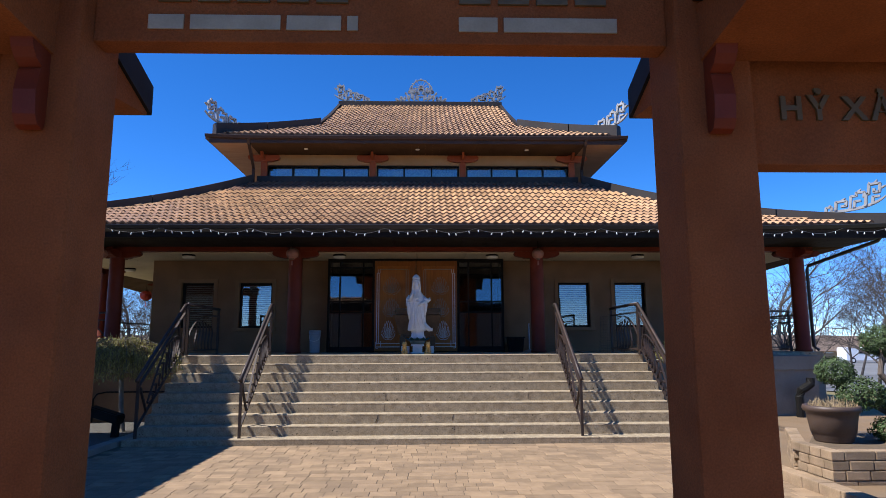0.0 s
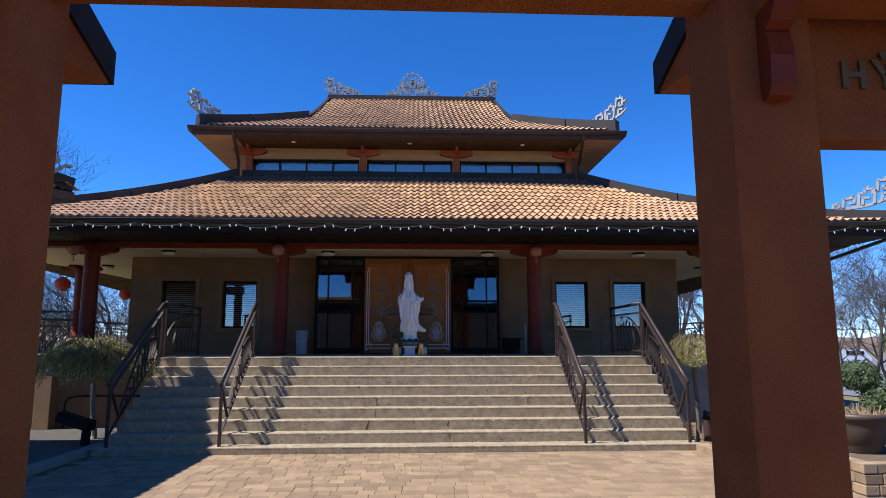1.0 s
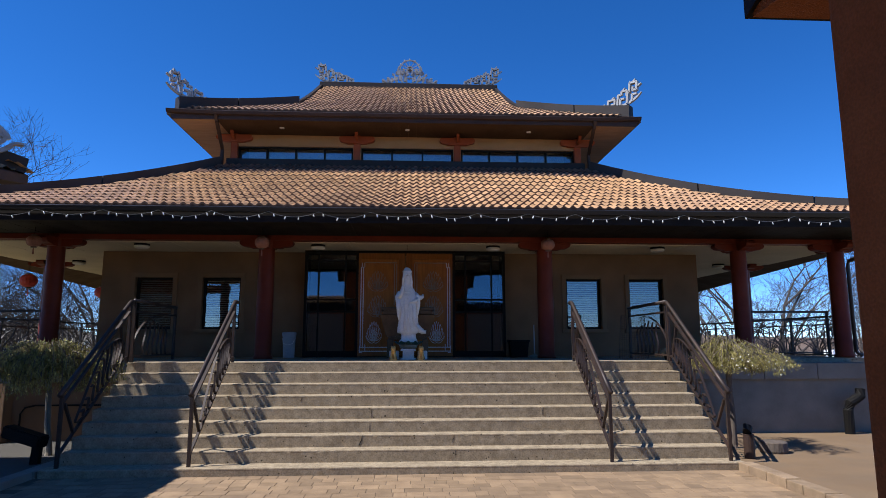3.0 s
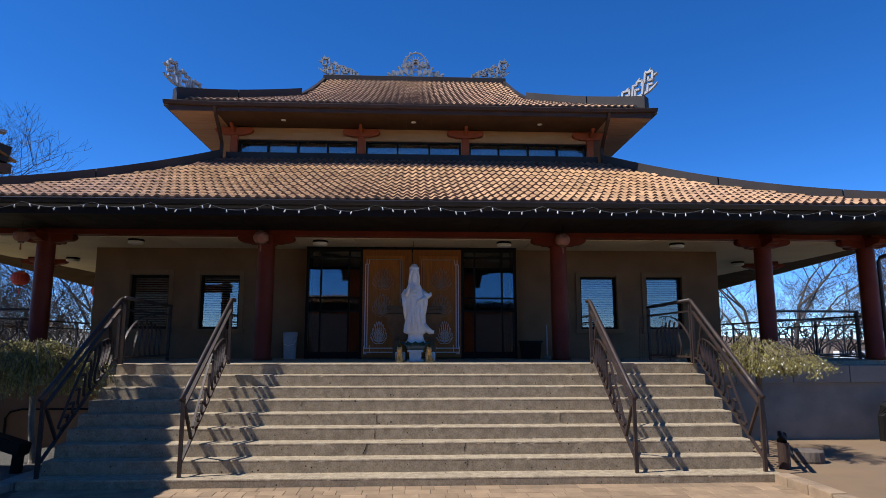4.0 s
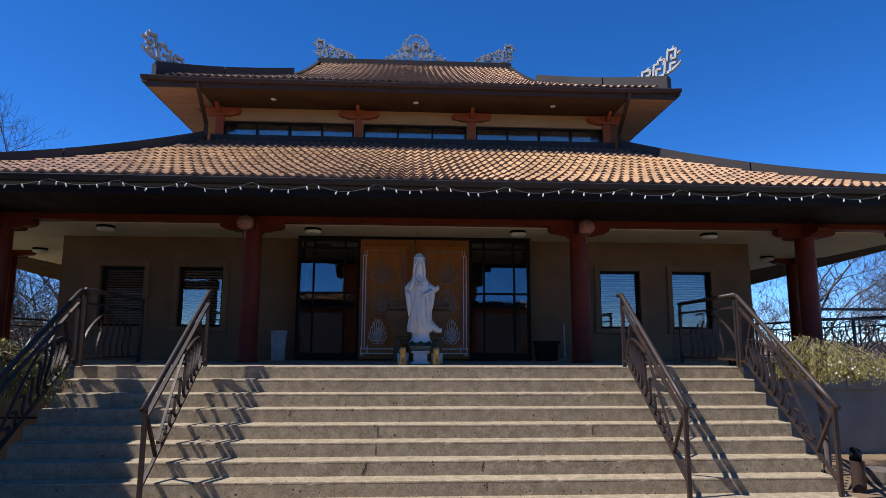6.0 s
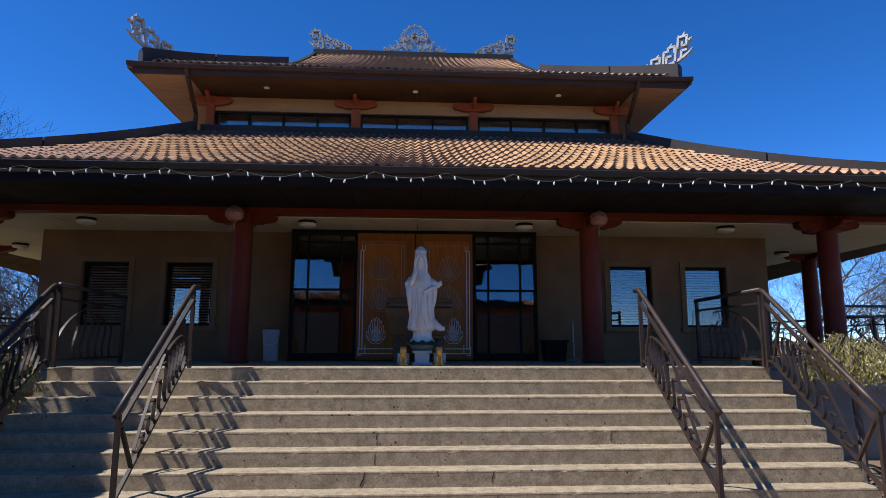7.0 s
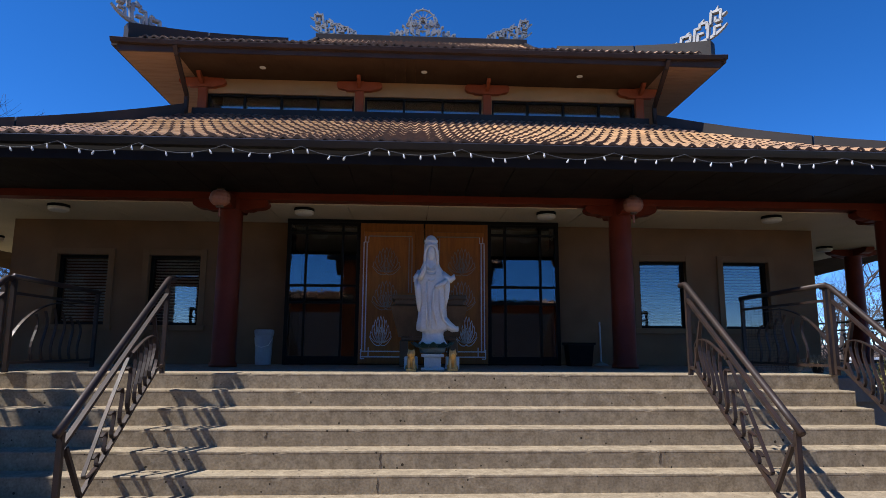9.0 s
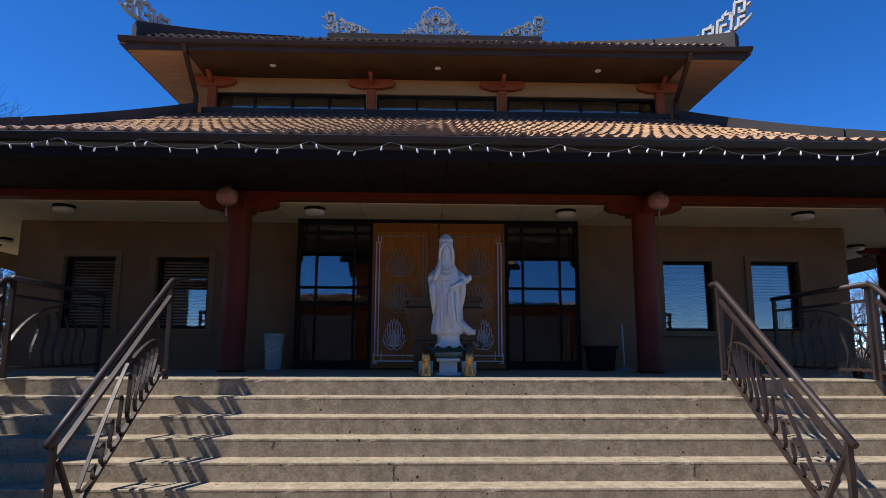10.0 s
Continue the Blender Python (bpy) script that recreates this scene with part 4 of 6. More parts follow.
def door_leaf(s):
    """One timber leaf: stiles, rails, sunk panel and steel lotus inlays."""
    y = EY + 0.03
    x0, x1 = 0.008, 1.045
    leaf = part("door_leaf", box(B(), min(s * x0, s * x1), max(s * x0, s * x1), y + 0.03, y + 0.08, PLAT + 0.02, 3.695), M["wood"], entrance, "honey brown timber door leaf with steel lotus inlays")
    bm = B()
    for a, b, c, d in ((x0, x0 + 0.14, PLAT + 0.02, 3.695), (x1 - 0.06, x1, PLAT + 0.02, 3.695), (x0 + 0.14, x1 - 0.06, 3.56, 3.695), (x0 + 0.14, x1 - 0.06, PLAT + 0.02, PLAT + 0.12)):
        box(bm, min(s * a, s * b), max(s * a, s * b), y + 0.008, y + 0.03, c, d, 0.004)
    part("door_frame", bm, M["wood2"], leaf)
    # stepped steel border
    bm = B()

    def line(x, z, u, v, w=0.016):
        bar(bm, (s * x, y, z), (s * u, y, v), w, 0.012, (0, 1, 0))
    for x in (0.985, 0.935):
        line(x, 1.60, x, 3.38, 0.018)
    for x in (0.96, 0.91):
        line(x, 3.38, x, 3.48, 0.012)
    line(0.91, 3.38, 0.985, 3.38, 0.012)
    for z in (1.53, 1.615):
        line(0.36, z, 0.99, z, 0.02)
    line(1.0, 1.50, 1.0, 1.65)
    line(0.94, 1.50, 1.0, 1.50)
    line(0.88, 1.53, 0.88, 1.68)
    part("steel_border", bm, M["chrome"], leaf)
    bm = B()
    for x in (0.20, 0.25):
        line(x, 2.55, x, 3.46)
    line(0.20, 3.48, 0.905, 3.48)
    part("inner_border", bm, M["inlay"], leaf, "brownish steel border lines")
    for zc, h in ((2.86, 0.44), (2.29, 0.46), (1.72, 0.46)):
        bm = B()
        cx = 0.615
        petals = [(0, 1.0, 0.075), (-0.055, 0.97, 0.07), (0.055, 0.97, 0.07), (-0.105, 0.86, 0.07), (0.105, 0.86, 0.07), (-0.15, 0.68, 0.065), (0.15, 0.68, 0.065), (-0.19, 0.46, 0.06), (0.19, 0.46, 0.06), (0, 0.6, 0.06), (-0.07, 0.5, 0.05), (0.07, 0.5, 0.05)]
        for dx, hh, w in petals:
            top = (cx + dx * 1.25, zc + h * hh)
            foot = (cx + dx * 0.35, zc + 0.03)
            mid = ((top[0] + foot[0]) / 2 + dx * 0.35, (top[1] + foot[1]) / 2)
            for k in (-1, 1):
                q = bez(foot, (mid[0] + k * w * 0.9, mid[1] - h * hh * 0.18), (mid[0] + k * w * 0.75, mid[1] + h * hh * 0.2), top, 6)
                ribbon(bm, [(s * a, y + 0.022, b) for a, b in q], 0.012, 0.013 if zc < 2 else 0.009, (0, 1, 0))
        for k in (-1, 1):
            q = bez((cx, zc), (cx + k * 0.1, zc - 0.05), (cx + k * 0.2, zc + 0.03), (cx + k * 0.27, zc + 0.13), 7)
            ribbon(bm, [(s * a, y + 0.022, b) for a, b in q], 0.012, 0.013 if zc < 2 else 0.009, (0, 1, 0))
        q = arc(cx, zc + 0.06, 0.05, 0, 330, 10)
        ribbon(bm, [(s * a, y + 0.022, b) for a, b in q], 0.012, 0.010, (0, 1, 0))
        # the lowest flowers are narrower and stand further out
        bmesh.ops.scale(bm, vec=(0.66 if zc < 2 else 0.86, 1, 1), space=Matrix.Translation((-s * cx, 0, 0)), verts=bm.verts)
        if zc < 2:
            bmesh.ops.translate(bm, vec=(s * 0.075, 0, 0), verts=bm.verts)
        part("lotus_inlay", bm, M["chrome"] if zc < 2 else M["inlay"], leaf, "steel lotus flower outline")
    bm = B()
    tube(bm, [(s * 0.07, y - 0.005, 2.30), (s * 0.07, y - 0.05, 2.33), (s * 0.07, y - 0.05, 2.67), (s * 0.07, y - 0.005, 2.70)], 0.012, 6)
    part("pull_handle", bm, M["bronze"], leaf)


for s in (-1, 1):
    door_leaf(s)

# ceiling lights on the porch
group = "round porch ceiling lights"


def ceiling_light(at):
    t = thing("ceiling_light", "round black ceiling light with a white diffuser under the porch", "lamp", group, at=at)
    bm = B()
    lathe(bm, [(0.15, 0.0), (0.155, -0.03), (0.14, -0.04)], 18)
    part("base", bm, M["black"], t)
    bm = B()
    lathe(bm, [(0.145, -0.04), (0.145, -0.075), (0.12, -0.095), (0.02, -0.098)], 18)
    part("diffuser", bm, M["blind"], t, "white diffuser", True)
    return t


first = ceiling_light((-5.5, 15.98, PCEIL - 0.002))
for x, y in ((-1.88, 15.98), (1.83, 15.98), (5.42, 15.98), (8.2, 18.8), (-8.2, 18.8), (8.2, 22.8), (-8.2, 22.8)):
    copy_thing(first, Matrix.Translation((x, y, PCEIL - 0.002)))


# ---- stair railings ----
def stair_railing():
    """An iron stair rail in the plane x = 0: foot at y 0, top at y 1.88."""
    t = thing("stair_railing", "brown iron handrail with curling leaf bars beside the concrete steps", "railing", "iron stair railings")
    L, H0, H1 = 1.86, 0.965, 2.285
    sl = (H1 - H0) / L

    def P(u, w):
        """u along the flight, w up from the lower chord (0) to the upper chord (1)."""
        y = u * L
        return (0, y, 0.14 + sl * y + w * 0.66)
    bm = B()
    bar(bm, (0, 0.02, 0), (0, 0.02, H0 - 0.02), 0.042)
    part("post", bm, M["rail"], t)
    bm = B()
    bar(bm, (0, L, 1.30), (0, L, H1 - 0.02), 0.042)
    part("post", bm, M["rail"], t)
    bm = B()
    tube(bm, [(0, -0.05, H0 - 0.035), (0, 0.3, H0 + 0.3 * sl), (0, L - 0.02, H1 - 0.015), (0, L + 0.03, H1 + 0.012), (0, L + 0.16, H1 + 0.012)], 0.032, 10)
    part("handrail", bm, M["rail"], t, smooth=True)
    bm = B()
    bar(bm, (0, 0.02, H0 - 0.14), (0, L, H1 - 0.15), 0.042, 0.03)
    part("upper_chord", bm, M["rail"], t)
    bm = B()
    bar(bm, P(0.02, 0.0), P(0.93, 0.0), 0.036, 0.03)
    bar(bm, P(0.93, 0.0), (0, L, P(0.93, 0)[2] + 0.02), 0.036, 0.03)
    part("lower_chord", bm, M["rail"], t)
    for p, q in ((P(0.05, 0.93), P(0.20, 0.0)), (P(0.93, 0.02), P(0.84, 0.95))):
        bm = B()
        bar(bm, p, q, 0.036, 0.03)
        part("strut", bm, M["rail"], t)
    curls = [bez((0.92, 0.40), (0.87, 0.70), (0.74, 0.84), (0.60, 0.88)), bez((0.92, 0.40), (0.925, 0.20), (0.91, 0.10), (0.87, 0.0)),
             bez((0.56, 0.90), (0.50, 0.86), (0.33, 0.50), (0.215, 0.20)), bez((0.215, 0.20), (0.23, 0.06), (0.29, 0.08), (0.345, 0.0))]
    # tall bars that hang from the arch, then hooks that shorten down the flight
    for u, w in ((0.865, 0.60), (0.815, 0.70), (0.76, 0.77), (0.70, 0.82), (0.635, 0.87)):
        curls.append(bez((u, w), (u + 0.05, w * 0.45), (u - 0.09, w * 0.45), (u - 0.02, 0.0)))
    for u, w in ((0.55, 0.76), (0.48, 0.62), (0.41, 0.47), (0.345, 0.34), (0.285, 0.22)):
        curls.append(bez((u, w), (u + 0.12, w - 0.03), (u - 0.04, w * 0.22), (u + 0.09, 0.0), 10))
    for c in curls:
        bm = B()
        ribbon(bm, [P(u, w) for u, w in c], 0.032, 0.013, (1, 0, 0))
        part("leaf_bar", bm, M["rail"], t)
    bm = B()
    tube(bm, [(-0.018, *P(0.90, 0.38)[1:]), (0.018, *P(0.90, 0.38)[1:])], 0.028, 10)
    part("curl", bm, M["rail"], t)
    bm = B()
    tube(bm, [(-0.018, *P(0.57, 0.93)[1:]), (0.018, *P(0.57, 0.93)[1:])], 0.026, 10)
    part("curl", bm, M["rail"], t)
    return t


RAIL_Y = 11.58
r0 = stair_railing()
r0.matrix_basis = Matrix.Translation((-2.85, RAIL_Y, Z0))
for x in (2.83, -4.54, 4.50):
    copy_thing(r0, Matrix.Translation((x, RAIL_Y, Z0)))


def porch_railing(length, mat_, name_label, grp="black porch railings"):
    """A level railing along +x from the origin: posts, three rails and leaf-shaped bars."""
    t = thing("porch_railing", name_label, "railing", grp)
    n = max(1, round(length / 1.9))
    for i in range(n + 1):
        bm = B()
        x = length * i / n
        box(bm, x - 0.024, x + 0.024, -0.024, 0.024, 0, 0.93)
        part("post", bm, mat_, t)
    for z, hh in ((0.95, 0.045), (0.78, 0.03), (0.10, 0.03)):
        bm = B()
        bar(bm, (-0.03, 0, z), (length + 0.03, 0, z), 0.042, hh)
        part("rail", bm, mat_, t)
    for i in range(n):
        a, w = length * i / n, length / n
        for k in range(7):
            bm = B()
            f = (k - 3) / 3
            q = bez((a + w * (0.5 + 0.08 * f), 0.10), (a + w * (0.5 + 0.05 * f), 0.42), (a + w * (0.5 + 0.5 * f), 0.35), (a + w * (0.5 + 0.42 * f), 0.78 - 0.25 * abs(f)), 7)
            ribbon(bm, [(u, 0, v) for u, v in q], 0.026, 0.014, (0, 1, 0))
            part("leaf_bar", bm, mat_, t)
        for k in (-1, 1):
            bm = B()
            q = bez((a + w * 0.5, 0.76), (a + w * (0.5 + 0.2 * k), 0.75), (a + w * (0.5 + 0.45 * k), 0.55), (a + w * (0.5 + 0.46 * k), 0.12), 9)
            ribbon(bm, [(u, 0, v) for u, v in q], 0.026, 0.014, (0, 1, 0))
            q = spiral(a + w * (0.5 + 0.3 * k), 0.68, 0.075, 0.03, 20, 1.2 * k, 14)
            ribbon(bm, [(u, 0, v) for u, v in q], 0.026, 0.012, (0, 1, 0))
            part("scroll_bar", bm, mat_, t)
    return t


def return_railing():
    """The short iron railing at the stair head: sloping-down handrail, one big arch and a fan of thin bars."""
    t = thing("porch_railing", "brown iron railing with one wide arch at the stair head", "railing", "returning porch railings")
    for x in (0.0, 1.82):
        part("post", box(B(), x - 0.022, x + 0.022, -0.022, 0.022, 0, 0.99), M["rail"], t)
    bm = B()
    tube(bm, [(-0.02, 0, 1.02), (1.86, 0, 1.0)], 0.03, 10)
    part("handrail", bm, M["rail"], t, smooth=True)
    for z in (0.84, 0.10):
        bm = B()
        bar(bm, (0.0, 0, z), (1.82, 0, z), 0.036, 0.03)
        part("rail", bm, M["rail"], t)
    bm = B()
    ribbon(bm, [(u, 0, v) for u, v in bez((0.03, 0.36), (0.25, 0.66), (0.75, 0.86), (1.25, 0.78), 12)], 0.034, 0.014, (0, 1, 0))
    part("arch", bm, M["rail"], t)
    for k in range(6):
        bm = B()
        x = 0.45 + 0.2 * k
        ribbon(bm, [(u, 0, v) for u, v in bez((x, 0.10), (x - 0.16, 0.35), (x + 0.16, 0.45), (x - 0.02 * k, 0.72 - 0.04 * abs(k - 2)), 8)], 0.028, 0.012, (0, 1, 0))
        part("leaf_bar", bm, M["rail"], t)
    return t


for s in (-1, 1):
    p = return_railing()
    p.matrix_basis = Matrix.Translation((s * 4.52, 13.56, PLAT)) @ Matrix.Rotation(radians(90), 4, "Z")
    p = porch_railing(1.86, M["iron"], "black iron porch railing with leaf-shaped bars between the columns")
    p.matrix_basis = Matrix.Translation((7.05 if s > 0 else -8.91, 15.72, PLAT))
    p = porch_railing(9.5, M["iron"], "long black iron side railing of the porch")
    p.matrix_basis = Matrix.Translation((s * 9.45, 15.95, PLAT - 0.07)) @ Matrix.Rotation(radians(90), 4, "Z")
    p = porch_railing(2.5, M["iron"], "black iron railing between columns on the side porch")
    p.matrix_basis = Matrix.Translation((6.9 if s > 0 else -9.4, 23.9, PLAT))

# ---- statue, pedestal, lions, urn ----
SY = 14.65
ped = thing("pedestal", "small white stone pedestal with a green lacquer lotus base", "pedestal", at=(0.035, SY, PLAT))
ped.scale = (1, 1, 0.82)
bm = B()
box(bm, -0.145, 0.145, -0.145, 0.145, 0, 0.04, 0.008)
box(bm, -0.105, 0.105, -0.105, 0.105, 0.04, 0.20, 0.008)
box(bm, -0.14, 0.14, -0.14, 0.14, 0.20, 0.245, 0.008)
part("plinth", bm, M["stone"], ped)
bm = B()
lathe(bm, [(0.10, 0.245), (0.155, 0.27), (0.17, 0.33), (0.14, 0.37), (0.19, 0.385), (0.20, 0.40)], 20)
part("bowl", bm, M["jade"], ped, "grey-green stone bowl", smooth=True)
bm = B()
for k in range(12):
    a = 2 * math.pi * k / 12
    d = Vector((math.cos(a), math.sin(a), 0))
    ribbon(bm, [d * 0.17 + Vector((0, 0, 0.345)), d * 0.21 + Vector((0, 0, 0.36)), d * 0.25 + Vector((0, 0, 0.395)), d * 0.275 + Vector((0, 0, 0.425))], [0.07, 0.10, 0.075, 0.01], 0.015, d.cross(Vector((0, 0, 1))))
part("lotus_petals", bm, M["green"], ped, "dark green lotus petals")
# rear green-and-white blocks at the pedestal's sides
for s in (-1, 1):
    part("side_block", box(B(), s * 0.27 - 0.09, s * 0.27 + 0.09, 0.2, 0.38, 0, 0.2, 0.02), M["stone"], ped)


def robed_figure():
    """A tall robed standing figure as one plain form: veil, wide sleeves, a robe that flares at the hem."""
    bm = B()
    # height, left edge, right edge, half depth, strength of the folds
    prof = [(0.0, -0.155, 0.215, 0.13, 0.2), (0.025, -0.15, 0.20, 0.13, 0.3), (0.06, -0.115, 0.175, 0.12, 0.6), (0.12, -0.105, 0.16, 0.115, 0.8), (0.165, -0.11, 0.165, 0.115, 0.8), (0.18, -0.175, 0.20, 0.135, 1.0),
            (0.21, -0.185, 0.225, 0.14, 1.0), (0.28, -0.18, 0.225, 0.14, 1.0), (0.34, -0.165, 0.205, 0.14, 1.0), (0.42, -0.155, 0.195, 0.138, 1.0), (0.52, -0.155, 0.195, 0.135, 1.0), (0.62, -0.16, 0.20, 0.132, 0.9),
            (0.72, -0.172, 0.20, 0.13, 0.8), (0.80, -0.19, 0.205, 0.128, 0.7), (0.88, -0.19, 0.20, 0.12, 0.5), (0.95, -0.165, 0.165, 0.108, 0.3), (1.00, -0.135, 0.13, 0.10, 0.2), (1.05, -0.115, 0.105, 0.092, 0.1),
            (1.10, -0.105, 0.095, 0.09, 0.0), (1.17, -0.10, 0.09, 0.09, 0.0), (1.24, -0.095, 0.088, 0.09, 0.0), (1.29, -0.09, 0.083, 0.085, 0.0), (1.32, -0.075, 0.07, 0.075, 0.0), (1.345, -0.04, 0.035, 0.04, 0.0)]
    seg = 64
    rings = []
    for z, xl, xr, d, k in prof:
        ring = []
        for i in range(seg):
            a = 2 * math.pi * i / seg
            f = 1 + k * (0.032 * math.sin(a * 11 + 5 * z + 1.3 * math.sin(6 * z)) + 0.018 * math.sin(a * 23 - 7 * z))
            ring.append(bm.verts.new(((xl + xr) / 2 + (xr - xl) / 2 * f * math.cos(a), d * f * math.sin(a), z)))
        rings.append(ring)
    for a, b in zip(rings, rings[1:]):
        for i in range(seg):
            bm.faces.new((a[i], a[(i + 1) % seg], b[(i + 1) % seg], b[i]))
    bm.faces.new(rings[0][::-1])
    bm.faces.new(rings[-1])
    # hem sweeping out to one side, sleeve tips, hanging sleeve folds
    tube(bm, [(0.16, -0.01, 0.34), (0.22, -0.03, 0.25), (0.29, -0.03, 0.205), (0.335, -0.02, 0.20), (0.345, -0.01, 0.235)], [0.05, 0.06, 0.05, 0.036, 0.012], 12)
    tube(bm, [(0.14, -0.02, 0.92), (0.20, -0.05, 0.86), (0.25, -0.06, 0.845), (0.285, -0.06, 0.87), (0.295, -0.05, 0.915)], [0.05, 0.055, 0.048, 0.034, 0.008], 12)
    tube(bm, [(0.19, -0.06, 0.86), (0.20, -0.07, 0.74), (0.19, -0.06, 0.6), (0.18, -0.05, 0.47)], [0.045, 0.045, 0.034, 0.01], 10)
    tube(bm, [(-0.14, -0.03, 0.95), (-0.185, -0.06, 0.86), (-0.20, -0.07, 0.81)], [0.045, 0.05, 0.03], 12)
    tube(bm, [(-0.18, -0.06, 0.84), (-0.165, -0.08, 0.7), (-0.155, -0.08, 0.55), (-0.155, -0.06, 0.42)], [0.045, 0.045, 0.036, 0.012], 10)
    # raised forearm, and the lower hand before the waist
    tube(bm, [(-0.15, -0.10, 0.84), (-0.11, -0.135, 0.92), (-0.085, -0.14, 1.0), (-0.082, -0.138, 1.07)], [0.034, 0.03, 0.02, 0.008], 10)
    tube(bm, [(0.19, -0.09, 0.82), (0.11, -0.135, 0.77), (0.04, -0.15, 0.735)], [0.036, 0.03, 0.016], 10)
    # veil round a smooth face, bands of the crown
    tube(bm, [(-0.082, -0.06, 1.02), (-0.088, -0.075, 1.12), (-0.078, -0.088, 1.22), (-0.045, -0.10, 1.285), (-0.004, -0.104, 1.30), (0.038, -0.10, 1.285), (0.071, -0.088, 1.22), (0.08, -0.075, 1.12), (0.075, -0.06, 1.02)], [0.012, 0.02, 0.02, 0.018, 0.018, 0.018, 0.02, 0.02, 0.012], 10)
    lathe(bm, [(0.01, 1.075), (0.036, 1.095), (0.052, 1.14), (0.056, 1.19), (0.052, 1.25), (0.03, 1.29)], 18, (-0.004, -0.055, 0))
    lathe(bm, [(0.085, 1.30), (0.09, 1.315), (0.078, 1.325), (0.086, 1.345), (0.094, 1.365), (0.074, 1.375), (0.066, 1.40), (0.046, 1.425), (0.02, 1.437), (0.004, 1.44)], 20, (-0.005, -0.01, 0))
    # necklaces and long folds of the robe
    for z, w in ((1.0, 0.05), (0.955, 0.062), (0.90, 0.06), (0.83, 0.055)):
        tube(bm, [(-0.004 - w, -0.106, z + 0.03), (-0.004 - w * 0.6, -0.125, z), (-0.004, -0.134, z - 0.012), (-0.004 + w * 0.6, -0.125, z), (-0.004 + w, -0.106, z + 0.03)], [0.004, 0.009, 0.011, 0.009, 0.004], 8)
    for pts in ([(0.05, -0.135, 0.74), (0.02, -0.146, 0.66), (0.03, -0.148, 0.45), (0.07, -0.142, 0.24)], [(-0.06, -0.138, 0.8), (-0.07, -0.142, 0.6), (-0.06, -0.144, 0.4), (-0.05, -0.142, 0.2)],
                [(0.10, -0.13, 0.7), (0.115, -0.13, 0.5), (0.15, -0.12, 0.33), (0.22, -0.09, 0.24)], [(-0.01, -0.148, 0.55), (-0.015, -0.15, 0.35), (0.0, -0.146, 0.2)]):
        tube(bm, pts, [0.006] + [0.016] * (len(pts) - 2) + [0.006], 8)
    return bm


st = part("statue", robed_figure(), M["stone"], None, smooth=True)
st.matrix_basis = Matrix.Translation((0.01, SY, PLAT + 0.318)) @ Matrix.Diagonal((1, 1, 0.98, 1))
tagged(st, "white marble robed standing figure on a small pedestal", "statue")


def lion(at):
    """A seated guardian lion in gilt as one plain form."""
    bm = B()
    tube(bm, [(0, 0.05, 0.04), (0, 0.045, 0.10), (0, 0.0, 0.17), (0, -0.03, 0.22)], [0.065, 0.07, 0.06, 0.05], 12)
    lathe(bm, [(0.02, 0.19), (0.05, 0.205), (0.062, 0.24), (0.05, 0.28), (0.02, 0.295)], 12, (0, -0.045, 0))
    tube(bm, [(0, -0.08, 0.235), (0, -0.115, 0.23)], [0.03, 0.022], 8)
    for s in (-1, 1):
        tube(bm, [(s * 0.035, -0.03, 0.17), (s * 0.04, -0.055, 0.08), (s * 0.04, -0.06, 0.03)], [0.025, 0.02, 0.022], 8)
        tube(bm, [(s * 0.055, 0.03, 0.06), (s * 0.065, -0.01, 0.035)], [0.035, 0.025], 8)
        tube(bm, [(s * 0.035, -0.03, 0.28), (s * 0.04, -0.025, 0.31)], [0.016, 0.005], 6)
    tube(bm, [(0, 0.09, 0.07), (0, 0.12, 0.14), (0, 0.09, 0.2)], [0.02, 0.02, 0.01], 6)
    box(bm, -0.075, 0.075, -0.09, 0.11, 0, 0.035, 0.006)
    o = part("lion_statue", bm, M["gold"], None, smooth=False)
    o.matrix_basis = Matrix.Translation(at)
    return tagged(o, "small gilded guardian lion seated beside the white pedestal", "statue", "pair of gilded lions")


for x in (-0.235, 0.265):
    lion((x, SY - 0.36, PLAT)).scale = (0.8, 0.8, 0.85)

urn = thing("incense_urn", "large brown bronze incense urn with a flat rim before the doors", "urn", at=(0.02, 16.0, PLAT))
urn.scale = (1, 1, 0.95)
bm = B()
vs = []
for (w, d, z) in ((0.44, 0.27, 0.46), (0.56, 0.33, 0.92), (0.50, 0.30, 0.95), (0.50, 0.30, 1.02)):
    vs.append([bm.verts.new((x * w, y * d, z)) for x, y in ((-1, -1), (1, -1), (1, 1), (-1, 1))])
for a, b in zip(vs, vs[1:]):
    for k in range(4):
        bm.faces.new((a[k], a[(k + 1) % 4], b[(k + 1) % 4], b[k]))
bm.faces.new(vs[0][::-1])
bm.faces.new(vs[-1])
part("body", bm, M["bronze"], urn)
part("rim", box(B(), -0.54, 0.54, -0.33, 0.33, 1.02, 1.09, 0.012), M["bronze"], urn)
part("base", box(B(), -0.40, 0.40, -0.25, 0.25, 0.40, 0.46, 0.012), M["bronze"], urn)
for x in (-0.36, 0.36):
    for y in (-0.2, 0.2):
        part("leg", box(B(), x - 0.06, x + 0.06, y - 0.06, y + 0.06, 0, 0.40, 0.015), M["bronze"], urn)

